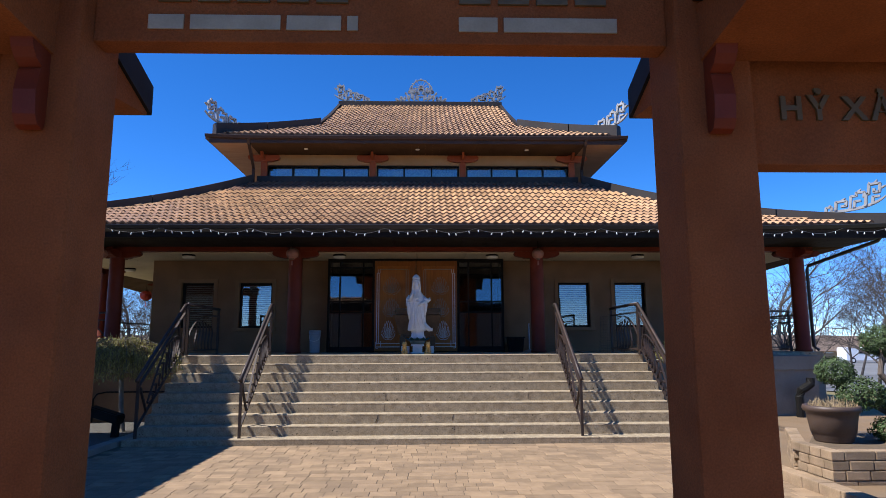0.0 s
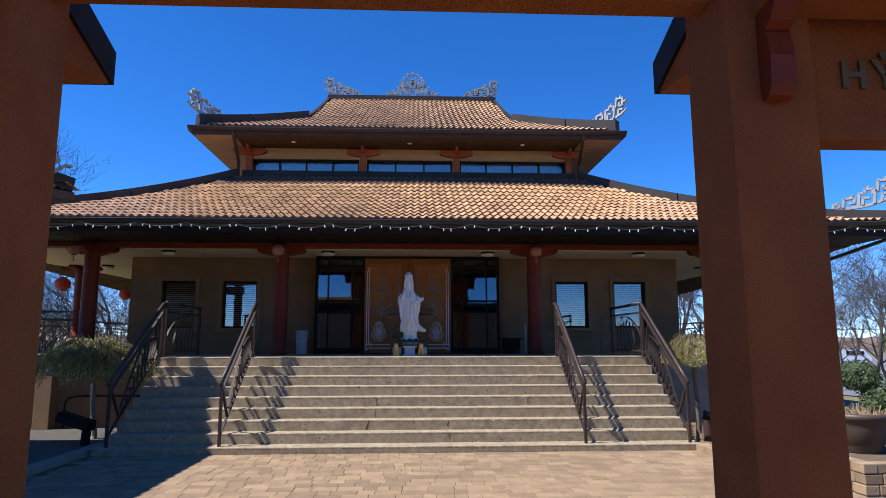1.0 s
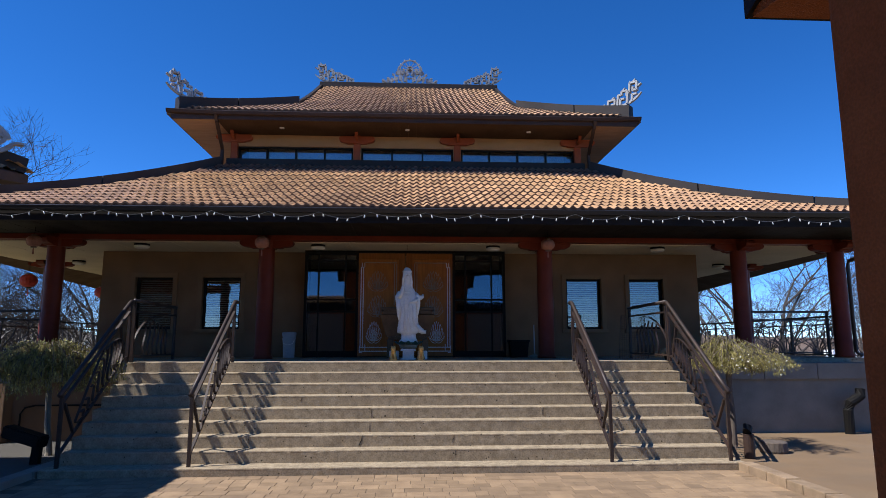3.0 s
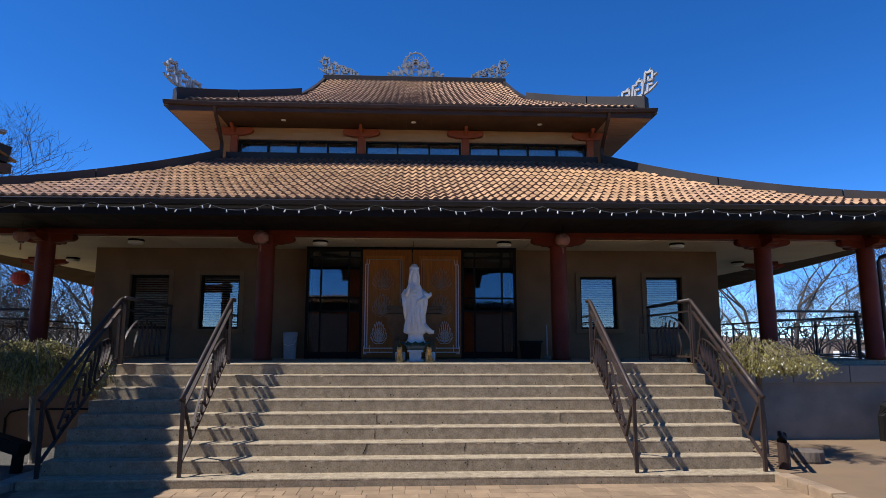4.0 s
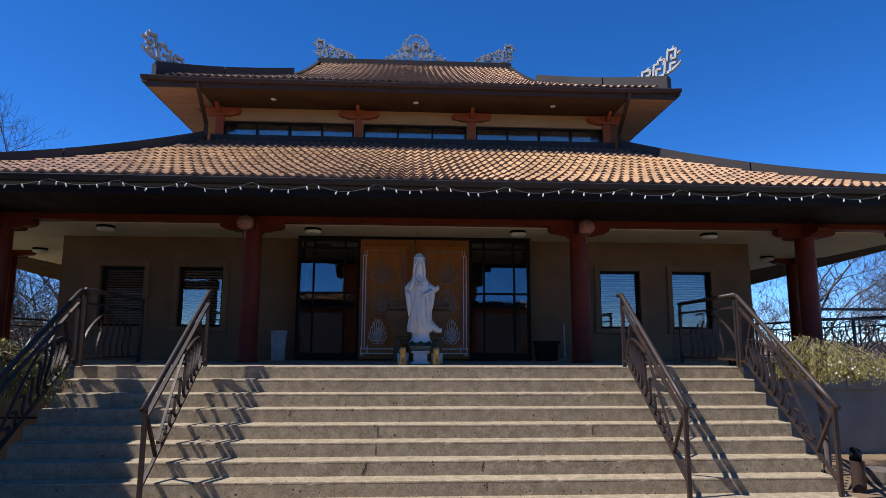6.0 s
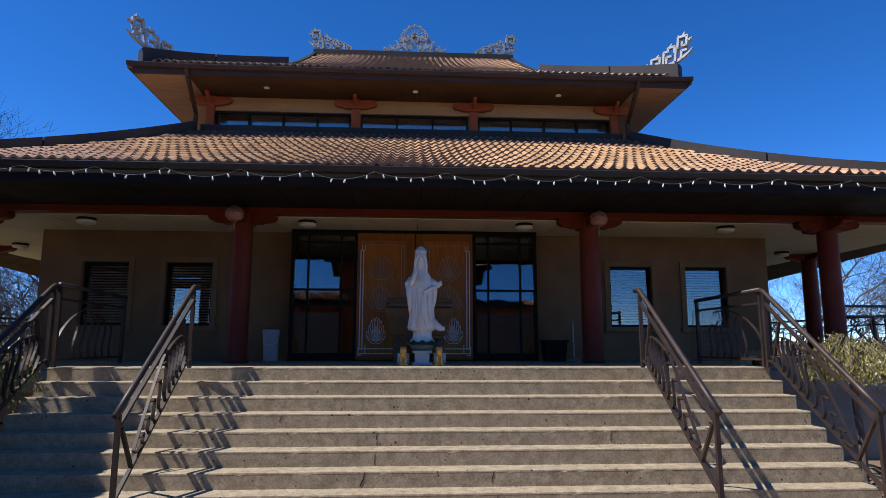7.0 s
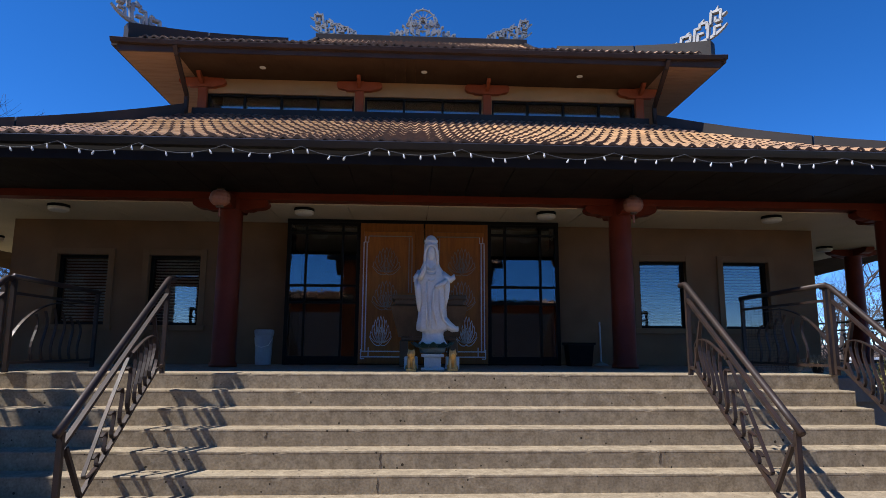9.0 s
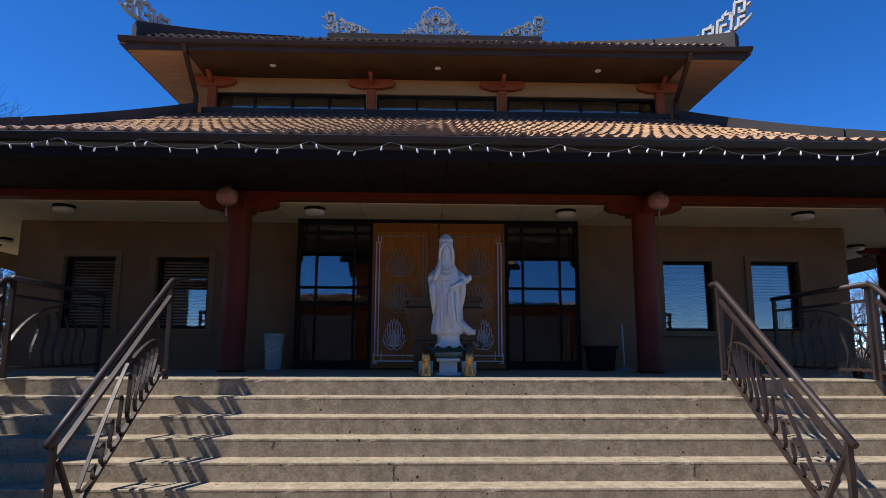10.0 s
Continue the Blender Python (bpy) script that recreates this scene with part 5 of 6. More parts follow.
# bucket, bin, broom
bucket = thing("bucket", "tall white plastic bucket by the red column", "bucket", at=(-2.53, 16.6, PLAT))
bm = B()
lathe(bm, [(0.115, 0.0), (0.12, 0.02), (0.13, 0.30), (0.135, 0.44), (0.145, 0.45), (0.145, 0.47), (0.135, 0.475)], 22)
part("body", bm, M["plastic"], bucket, smooth=False)
bm = B()
lathe(bm, [(0.143, 0.476), (0.15, 0.485), (0.15, 0.53), (0.13, 0.545), (0.02, 0.548)], 22)
part("lid", bm, M["plastic"], bucket, "white lid")
bm = B()
tube(bm, [(-0.14, -0.02, 0.42), (-0.10, -0.13, 0.30), (0.0, -0.16, 0.27), (0.10, -0.13, 0.30), (0.14, -0.02, 0.42)], 0.005, 6)
part("handle", bm, M["chrome"], bucket)
bin_ = thing("bin", "black plastic bin beside the entrance", "bin", at=(2.45, 16.6, PLAT))
bm = B()
vs = []
for (w, z) in ((0.17, 0.0), (0.20, 0.33), (0.225, 0.335), (0.225, 0.37)):
    vs.append([bm.verts.new((x * w, y * w * 0.8, z)) for x, y in ((-1, -1), (1, -1), (1, 1), (-1, 1))])
for a, b in zip(vs, vs[1:]):
    for k in range(4):
        bm.faces.new((a[k], a[(k + 1) % 4], b[(k + 1) % 4], b[k]))
bm.faces.new(vs[0][::-1])
bm.faces.new(vs[-1])
part("body", bm, M["black"], bin_)
broom = thing("broom", "long dustpan and broom standing against the wall", "broom", at=(2.79, 16.55, PLAT))
bm = B()
tube(bm, [(0.0, 0, 0.05), (0.0, 0.02, 0.70)], 0.014, 8)
part("handle", bm, M["plastic"], broom)
bm = B()
lathe(bm, [(0.13, 0.0), (0.11, 0.03), (0.03, 0.06), (0.015, 0.09)], 14, squash=0.5)
part("pan", bm, M["greywall"], broom)

# ---- lanterns ----
def lantern(at, material, grp, label, r=0.15):
    t = thing("lantern", label, "lantern", grp, at=at)
    bm = B()
    seg = 16
    prof = [(0.35, -0.80), (0.7, -0.66), (0.93, -0.35), (1.0, 0.0), (0.93, 0.35), (0.7, 0.66), (0.35, 0.80)]
    rings = []
    for rr, z in prof:
        rings.append([bm.verts.new((r * rr * (1 + 0.03 * (k % 2)) * math.cos(2 * math.pi * k / (2 * seg)), r * rr * (1 + 0.03 * (k % 2)) * math.sin(2 * math.pi * k / (2 * seg)), r * z)) for k in range(2 * seg)])
    for a, b in zip(rings, rings[1:]):
        for k in range(2 * seg):
            bm.faces.new((a[k], a[(k + 1) % (2 * seg)], b[(k + 1) % (2 * seg)], b[k]))
    part("globe", bm, material, t)
    for s in (-1, 1):
        bm = B()
        lathe(bm, [(r * 0.38, s * r * 0.8), (r * 0.38, s * r * 0.95)][::s], 14)
        part("cap", bm, M["bronze"], t)
    bm = B()
    tube(bm, [(0, 0, r * 0.95), (0, 0, r * 2.2)], 0.005, 5)
    part("cord", bm, M["black"], t)
    bm = B()
    tube(bm, [(0, 0, -r * 0.95), (0, 0, -r * 1.25), (0, 0, -r * 1.9)], [0.005, 0.012, 0.016], 6)
    part("tassel", bm, material, t)
    bm = B()
    tube(bm, [(0, 0, r * 2.2), (0, 0.03, r * 2.4), (0, max(0.1, COL_Y - at[1] - 0.1), r * 2.4)], 0.008, 5)
    part("hook", bm, M["iron"], t)
    return t


for x in (-2.735, 2.715):
    lantern((x, 14.65, 3.585), M["pink_lantern"], "faded front lanterns", "faded pink silk lantern hanging before a column", 0.13)
lantern((-6.95, 14.75, 3.6), M["pink_lantern"], "faded front lanterns", "faded orange silk lantern hanging before a column", 0.13)
for x, y, z in ((-9.1, 18.34, 3.2), (-9.08, 21.9, 3.2), (-9.1, 25.5, 3.2)):
    lantern((x, y, z), M["red_lantern"], "red side lanterns", "round red silk lantern under the side eave", 0.19)

# ---- string lights on the eave ----
lights = thing("string_lights", "swags of clear bulbs on a dark cable along the gutter", "string lights")
bm = B()
pts, bulbs = [], []
x = -10.2
rs = random.Random(11)
while x < 10.2:
    span = rs.uniform(0.85, 1.15)
    sag = rs.uniform(0.075, 0.115)
    n = 9
    for i in range(n):
        f = i / n
        pts.append((x + span * f, LY0 - 0.125, 3.985 - sag * 4 * f * (1 - f) + corner_lift(x + span * f, LX0, 0, 0.06)))
    k = max(2, round(span / rs.uniform(0.185, 0.235)))
    for i in range(k):
        f = (i + rs.uniform(0.2, 0.6)) / k
        bulbs.append((x + span * f, LY0 - 0.125, 3.985 - sag * 4 * f * (1 - f) + corner_lift(x + span * f, LX0, 0, 0.06), rs.uniform(-0.5, 0.5)))
    x += span
tube(bm, pts, 0.005, 5)
part("cable", bm, M["cable"], lights)
bm = B()
lathe(bm, [(0.008, 0.0), (0.009, -0.015), (0.013, -0.025), (0.016, -0.042), (0.013, -0.06), (0.004, -0.072)], 8)
bulb_me = mesh_of("bulb", bm, M["bulb"], True)
for bx, by, bz, tilt in bulbs:
    o = part("bulb", bulb_me, None, lights)
    o.matrix_basis = Matrix.Translation((bx, by, bz - 0.002)) @ Matrix.Rotation(tilt, 4, "Y") @ Matrix.Scale(0.78, 4)


# ---- roof ornaments ----
def ornament(dense):
    """Silver fretwork in the x, z plane: a rising tail of square key scrolls, its tip at +x; dense adds small curls."""
    base = bez((0.0, 0.03), (0.5, 0.01), (0.95, 0.0), (1.24, 0.30), 12)
    strokes = [("base_scroll", base, [0.04, 0.05, 0.06, 0.065, 0.07, 0.07, 0.07, 0.07, 0.065, 0.06, 0.05, 0.035, 0.015])]
    keys = [[(0.06, 0.05), (0.06, 0.15), (0.17, 0.15), (0.17, 0.06)],
            [(0.25, 0.05), (0.25, 0.27), (0.45, 0.27), (0.45, 0.14), (0.35, 0.14)],
            [(0.53, 0.05), (0.53, 0.37), (0.63, 0.37), (0.63, 0.45), (0.78, 0.45), (0.78, 0.30)],
            [(0.61, 0.07), (0.61, 0.23), (0.73, 0.23)],
            [(0.82, 0.07), (0.82, 0.38), (0.86, 0.38), (0.86, 0.62), (1.06, 0.62), (1.06, 0.40), (0.96, 0.40), (0.96, 0.50)],
            [(0.95, 0.10), (0.95, 0.29), (1.08, 0.29)]]
    for k in keys:
        strokes.append(("key_scroll", [(u + 0.12 * v, v) for u, v in k], 0.052))
    for p, q in (((0.40, 0.29), (0.47, 0.35)), ((0.72, 0.47), (0.78, 0.54)), ((1.15, 0.50), (1.25, 0.55)), ((1.05, 0.64), (1.09, 0.72)), ((0.95, 0.63), (0.93, 0.69)), ((0.14, 0.17), (0.18, 0.21))):
        strokes.append(("leaf_tip", [p, ((p[0] + q[0]) / 2, (p[1] + q[1]) / 2), q], [0.05, 0.035, 0.006]))
    if dense:
        for x, z, r in ((0.12, 0.10, 0.05), (0.22, 0.20, 0.05), (0.36, 0.22, 0.05), (0.50, 0.16, 0.06), (0.50, 0.33, 0.05), (0.70, 0.35, 0.06), (0.80, 0.16, 0.06), (0.92, 0.30, 0.05), (1.02, 0.52, 0.05), (1.06, 0.20, 0.05)):
            strokes.append(("curl", spiral(x, z, r, r * 0.35, 200 + 300 * x, 1.2, 12), 0.03))
    return strokes


def filigree(name, label, strokes, depth, m, parent=None, grp=""):
    t = thing(name, label, "ornament", grp)
    for i, (nm, pts, w) in enumerate(strokes):
        bm = B()
        # mitred look: dense polyline keeps square turns crisp
        fine = []
        for p, q in zip(pts, pts[1:]):
            fine += [p, (p[0] * 0.98 + q[0] * 0.02, p[1] * 0.98 + q[1] * 0.02), (p[0] * 0.02 + q[0] * 0.98, p[1] * 0.02 + q[1] * 0.98)] if len(pts) < 9 and not isinstance(w, list) else [p]
        fine.append(pts[-1])
        ribbon(bm, [(u, 0, v) for u, v in fine], depth + 0.0045 * ((i * 5) % 13), w, (0, 1, 0))
        part(nm, bm, M["silver"], t)
    t.matrix_basis = m
    return t


horn, ridge_horn = ornament(False), ornament(True)
LAB = "silver painted key-scroll finial on the roof corner"
up0 = Vector(upper_p(UX0, 0.03, 0.30))
for s in (-1, 1):
    # upper corners: they stand along the hips
    base = Vector((s * (UX0 - 0.72), UY0 + 0.69, up0.z - 0.06))
    filigree("roof_finial", LAB, horn, 0.07, Matrix.Translation(base) @ Matrix.Rotation(radians(-45 if s > 0 else -135), 4, "Z") @ Matrix.Diagonal((0.96, 1, 0.96, 1)), grp="roof corner finials")
    base = Vector((s * (LX0 - 0.92), LY0 + 0.92, lower_p(LX0 * 0.9, 0.14, 0.26)[2] - 0.05))
    filigree("roof_finial", "large " + LAB, horn, 0.08, Matrix.Translation(base) @ Matrix.Rotation(radians(-45 if s > 0 else -135), 4, "Z") @ Matrix.Diagonal((1.0, 1, 0.86, 1)), grp="lower roof corner finials")
    # ridge ends
    filigree("ridge_finial", "silver painted scroll finial at the ridge end", ridge_horn, 0.08, Matrix.Translation((s * 1.93, UY1, 10.96)) @ (Matrix.Rotation(radians(180), 4, "Z") if s < 0 else Matrix.Identity(4)) @ Matrix.Diagonal((1.17, 1, 1.07, 1)), grp="ridge finials")

crest = thing("wheel_crest", "silver wheel crest on flame scrolls in the middle of the ridge", "ornament", at=(0.02, UY1, 10.965))
R, CZ = 0.35, 0.60
bm = B()
ribbon(bm, [(R * math.cos(a), 0, CZ + R * math.sin(a)) for a in [2 * math.pi * k / 28 for k in range(29)]], 0.06, 0.034, (0, 1, 0))
ribbon(bm, [(0.30 * R * math.cos(a), 0, CZ + 0.30 * R * math.sin(a)) for a in [2 * math.pi * k / 14 for k in range(15)]], 0.06, 0.026, (0, 1, 0))
part("rim", bm, M["silver"], crest)
bm = B()
tube(bm, [(0, -0.06, CZ), (0, 0.06, CZ)], 0.07, 12)
part("hub", bm, M["bronze"], crest)
for k in range(12):
    a = 2 * math.pi * k / 12
    bm = B()
    bar(bm, (0.1 * math.cos(a), 0, CZ + 0.1 * math.sin(a)), ((R - 0.02) * math.cos(a), 0, CZ + (R - 0.02) * math.sin(a)), 0.022, 0.022)
    part("spoke", bm, M["silver"], crest)
    bm = B()
    lathe(bm, [(0.008, -0.03), (0.026, -0.012), (0.026, 0.012), (0.008, 0.03)], 8, ((R + 0.04) * math.cos(a), 0, CZ + (R + 0.04) * math.sin(a)))
    part("knob", bm, M["silver"], crest)
rs = random.Random(4)
for s in (-1, 1):
    strokes = [bez((0.0, 0.05), (0.5, 0.03), (0.9, 0.04), (1.25, 0.06)), bez((0.12, 0.10), (0.30, 0.30), (0.15, 0.5), (0.30, 0.66)), bez((0.30, 0.10), (0.55, 0.25), (0.35, 0.5), (0.55, 0.62)),
               bez((0.55, 0.08), (0.75, 0.2), (0.6, 0.4), (0.78, 0.42)), bez((0.8, 0.08), (0.95, 0.14), (0.85, 0.28), (1.02, 0.26)), bez((1.0, 0.06), (1.15, 0.08), (1.1, 0.2), (1.25, 0.16)),
               bez((0.05, 0.4), (0.2, 0.5), (0.1, 0.62), (0.02, 0.64)), bez((0.42, 0.4), (0.60, 0.46), (0.55, 0.70), (0.44, 0.76))]
    for cx, cz, r in ((0.2, 0.22, 0.09), (0.42, 0.26, 0.10), (0.62, 0.24, 0.08), (0.80, 0.18, 0.07), (0.98, 0.13, 0.06), (0.34, 0.5, 0.08), (0.55, 0.46, 0.07), (0.14, 0.42, 0.07), (1.14, 0.1, 0.05)):
        strokes.append(spiral(cx, cz, r, r * 0.3, rs.uniform(0, 360), 1.4, 12))
    for i, c in enumerate(strokes):
        bm = B()
        ribbon(bm, [(s * u * 0.8 + 0.004 * s, 0, v * 0.95) for u, v in c], 0.062 + 0.005 * ((i * 5) % 17) + (0.0025 if s > 0 else 0), 0.045, (0, 1, 0))
        part("flame_scroll", bm, M["silver"], crest)


# ---- terrace, beds and kerbs ----
TX0, TZ = 4.72, 0.06
terrace = thing("terrace", "tan concrete terrace with a low stone kerb beside the steps", "terrace", kind="structure")
bm = B()
box(bm, TX0, 12.0, 7.3, 14.45, -0.1, TZ - 0.003)
box(bm, 4.65, TX0, 11.47, 14.45, -0.1, TZ - 0.003)
part("slab", bm, M["slab"], terrace)
y = 7.3
rk = random.Random(21)
while y < 11.4:
    ln = rk.uniform(0.28, 0.42)
    bm = B()
    box(bm, TX0 - 0.20, TX0 - 0.004, y, min(y + ln, 11.46) - 0.012, -0.08, 0.115 + rk.uniform(-0.006, 0.006), 0.014)
    part("kerb_stone", bm, M["brick"], terrace)
    y += ln
bed = thing("gravel_bed", "grey gravel bed with a concrete kerb beside the steps", "bed", kind="structure")
bm = B()
box(bm, -12, -4.95, 7.0, 14.45, -0.1, 0.03)
part("gravel", bm, M["gravel"], bed)
bm = B()
box(bm, -4.95, -4.75, 7.0, 11.46, -0.1, 0.09, 0.02)
box(bm, -4.95, -4.73, 11.465, 14.4, -0.1, 0.09, 0.02)
part("kerb", bm, M["greywall"], bed)

planter = thing("planter_wall", "low tan split-face block wall of a raised planter", "planter wall")
PL0, PL1, PLH = 4.76, 8.06, 0.43             # near west corner and height
bm = B()
slab_up = []
for z in (0.0, PLH - 0.05):
    slab_up.append([bm.verts.new((x, y, z)) for x, y in ((PL0 + 0.1, PL1 + 0.1), (8.4, PL1 + 0.1), (8.4, 9.9), (5.72, 9.9), (PL0 + 0.13, 8.72))])
bm.faces.new(slab_up[0][::-1])
bm.faces.new(slab_up[1])
for k in range(5):
    bm.faces.new((slab_up[0][k], slab_up[0][(k + 1) % 5], slab_up[1][(k + 1) % 5], slab_up[1][k]))
part("soil", bm, M["sand"], planter)


def block(w, d, h):
    bm = B()
    box(bm, 0.004, w - 0.004, 0.0, d, 0.003, h - 0.003, 0.011)
    return mesh_of("block", bm, M["brick"])


ch = PLH / 4
bx = {w: block(w, 0.15, ch) for w in (0.2, 0.28, 0.36)}
for r in range(4):
    x = PL0 + (0.15 if r % 2 else 0.0)
    while x < 8.2:
        w = rk.choice((0.2, 0.28, 0.36))
        o = part("block", bx[w], None, planter)
        o.location = (x, PL1 + rk.uniform(0, 0.008), ch * r)
        x += w
    y = PL1 + (0.0 if r % 2 else 0.15)
    while y < 8.68:
        w = 0.2 if y > 8.45 else rk.choice((0.2, 0.28))
        o = part("block", bx[w], None, planter)
        o.matrix_basis = Matrix.Translation((PL0 + 0.15 + rk.uniform(-0.008, 0), y, ch * r)) @ Matrix.Rotation(radians(90), 4, "Z")
        y += w
    # the far side turns away at an angle
    f = 0.06 if r % 2 else 0.0
    while f < 1.1:
        w = rk.choice((0.2, 0.28, 0.36))
        o = part("block", bx[w], None, planter)
        o.matrix_basis = Matrix.Translation((PL0 + 0.14 + f * 0.448, 8.76 + f * 0.894, ch * r)) @ Matrix.Rotation(radians(63.4), 4, "Z")
        f += w


# ---- planting ----
def leaf_cloud(bm, centre, radii, count, size, seed, up=0.3, shell=0.6):
    """Many small bent leaves spread through an uneven ellipsoid."""
    rnd = random.Random(seed)
    c = Vector(centre)
    for _ in range(count):
        d = Vector((rnd.gauss(0, 1), rnd.gauss(0, 1), rnd.gauss(0, 1))).normalized()
        k = shell + (1 - shell) * rnd.random()
        k *= 0.9 + 0.22 * noise.noise(d * 2.5 + Vector((seed, 0, 0)))
        p = c + Vector((d.x * radii[0], d.y * radii[1], d.z * radii[2])) * k
        n = (d + Vector((rnd.uniform(-1, 1), rnd.uniform(-1, 1), rnd.uniform(-1, 1) + up)) * 0.8).normalized()
        u = n.orthogonal().normalized()
        u.rotate(Matrix.Rotation(rnd.uniform(0, 6.28), 3, n))
        v = n.cross(u)
        s = size * rnd.uniform(0.6, 1.3)
        a, b, e, f = p - u * s, p + v * s * 0.4 + n * s * 0.15, p + u * s, p - v * s * 0.4 + n * s * 0.15
        bm.faces.new([bm.verts.new(q) for q in (a, b, e, f)])


def weeping_tree(at, seed, flowers, lean, crown_r, label, side=0.0, limbs_n=190, leaf=1.0, sag=0.0, bark="bark"):
    rnd = random.Random(seed)
    t = thing("weeping_tree", label, "tree", at=at)
    bm = B()
    top = Vector((lean, 0, 1.32))
    tube(bm, [(0, 0, -0.05), (0.0, 0.01, 0.05), (lean * 0.3, -0.02, 0.45), (lean * 0.7, 0.015, 0.95), top], [0.06, 0.05, 0.043, 0.042, 0.055], 10)
    part("trunk", bm, M[bark], t)
    limbs, leaves, blooms = B(), B(), B()
    for i in range(limbs_n):
        a = rnd.uniform(0, 2 * math.pi)
        r = crown_r * (0.35 + 0.65 * rnd.random()) * (1 + 0.18 * math.sin(a * 3 + seed)) * (1 + side * math.cos(a))
        d = Vector((math.cos(a), math.sin(a), 0))
        h = rnd.uniform(0.12, 0.40) * (1 - 0.45 * side * math.cos(a))
        drop = rnd.uniform(0.02, 0.22 + sag)
        pts = [top + Vector((0, 0, rnd.uniform(-0.05, 0.1))), top + d * r * 0.45 + Vector((0, 0, h)), top + d * r * 0.85 + Vector((0, 0, h * 0.55)), top + d * r + Vector((0, 0, h * 0.3 - drop * 0.5)), top + d * r * 1.04 + Vector((0, 0, h * 0.2 - drop))]
        tube(limbs, pts, [0.012, 0.008, 0.005, 0.004, 0.002], 4, False)
        for j in range(1, 5):
            p, q = pts[j - 1], pts[j]
            for _ in range(30):
                f = rnd.random()
                c = p.lerp(q, f) + Vector((rnd.gauss(0, 0.03), rnd.gauss(0, 0.03), rnd.gauss(0, 0.025)))
                n = Vector((rnd.uniform(-1, 1), rnd.uniform(-1, 1), rnd.uniform(-0.3, 0.6))).normalized()
                u = (n.cross(Vector((rnd.uniform(-0.6, 0.6), rnd.uniform(-0.6, 0.6), 1))).cross(n) + n.orthogonal() * 0.3).normalized()
                v = n.cross(u)
                s = rnd.uniform(0.010, 0.022) * leaf
                bl = flowers and rnd.random() < (0.003 + 0.016 * (j > 2))
                tgt = blooms if bl else leaves
                if bl:
                    s *= 0.8
                    tgt.faces.new([tgt.verts.new(c + u * s * math.cos(k * 1.2566) + v * s * math.sin(k * 1.2566)) for k in range(5)])
                else:
                    tgt.faces.new([tgt.verts.new(w) for w in (c - u * s, c + v * s * 0.3, c + u * s * 1.2, c - v * s * 0.3)])
    part("branch_frame", limbs, M["bark"], t)
    tagged(part("leaves", leaves, M["leaf"], t), kind="stuff")
    if flowers:
        tagged(part("blossoms", blooms, M["flower"], t, "small white blossoms"), kind="stuff")
    else:
        blooms.free()
    return t


weeping_tree((5.22, 12.85, 0.06), 5, True, -0.02, 0.76, "grafted weeping tree with yellow-green leaves and white blossoms", 0.34)
weeping_tree((-5.42, 13.02, 0.03), 8, False, -0.12, 0.93, "weeping tree with a pale trunk and fresh leaves in gravel", 0.0, 240, 1.5, 0.25, "palebark")

topiary = thing("topiary_tree", "cloud-pruned evergreen with rounded pads in the raised planter", "tree", at=(6.45, 9.1, 0.37))
bm = B()
tube(bm, [(0, 0, -0.05), (-0.1, 0.05, 0.25), (0.02, 0.05, 0.55), (-0.2, 0.1, 0.85), (-0.15, 0.1, 1.2)], [0.07, 0.06, 0.05, 0.04, 0.025], 10)
tube(bm, [(-0.1, 0.05, 0.3), (-0.4, 0.2, 0.5), (-0.75, 0.4, 0.8)], [0.04, 0.03, 0.018], 8)
tube(bm, [(0.0, 0.05, 0.5), (-0.3, 0.0, 0.6), (-0.5, 0.0, 0.62)], [0.035, 0.028, 0.02], 8)
tube(bm, [(0.0, 0.05, 0.4), (0.35, 0.1, 0.7)], [0.03, 0.015], 8)
part("trunk", bm, M["bark"], topiary)
for i, (c, r) in enumerate((((-0.72, 0.25, 0.87), (0.27, 0.27, 0.22)), ((-0.50, 0.08, 0.60), (0.36, 0.32, 0.24)), ((-0.08, 0.20, 1.27), (0.28, 0.28, 0.24)), ((0.0, 0.0, 0.52), (0.34, 0.3, 0.26)), ((0.45, 0.1, 0.85), (0.34, 0.3, 0.25)), ((-0.22, -0.1, 0.15), (0.32, 0.3, 0.2)))):
    bm = B()
    leaf_cloud(bm, c, r, 2600, 0.022, 40 + i, 0.3, 0.72)
    tagged(part("leaf_pad", bm, M["topiary"], topiary), kind="stuff")

pot = thing("planter_pot", "large dark brown round planter with a rolled rim", "planter", at=(5.45, 9.06, 0.375))
pot.scale = (1, 1, 1.12)
bm = B()
lathe(bm, [(0.21, 0.0), (0.225, 0.02), (0.23, 0.05), (0.245, 0.07), (0.25, 0.10), (0.258, 0.105), (0.285, 0.26), (0.30, 0.33), (0.325, 0.345), (0.338, 0.375), (0.33, 0.405), (0.30, 0.41), (0.28, 0.38)], 28)
part("body", bm, M["pot"], pot, smooth=True)
bm = B()
rnd = random.Random(9)
for _ in range(160):
    a, r = rnd.uniform(0, 6.28), 0.28 * math.sqrt(rnd.random())
    p = Vector((r * math.cos(a), r * math.sin(a), 0.37))
    q = p + Vector((rnd.gauss(0, 0.05), rnd.gauss(0, 0.05), rnd.uniform(0.03, 0.13)))
    bar(bm, p, q, 0.004)
tagged(part("dry_stalks", bm, M["straw"], pot, "pale dry stalks"), kind="stuff")


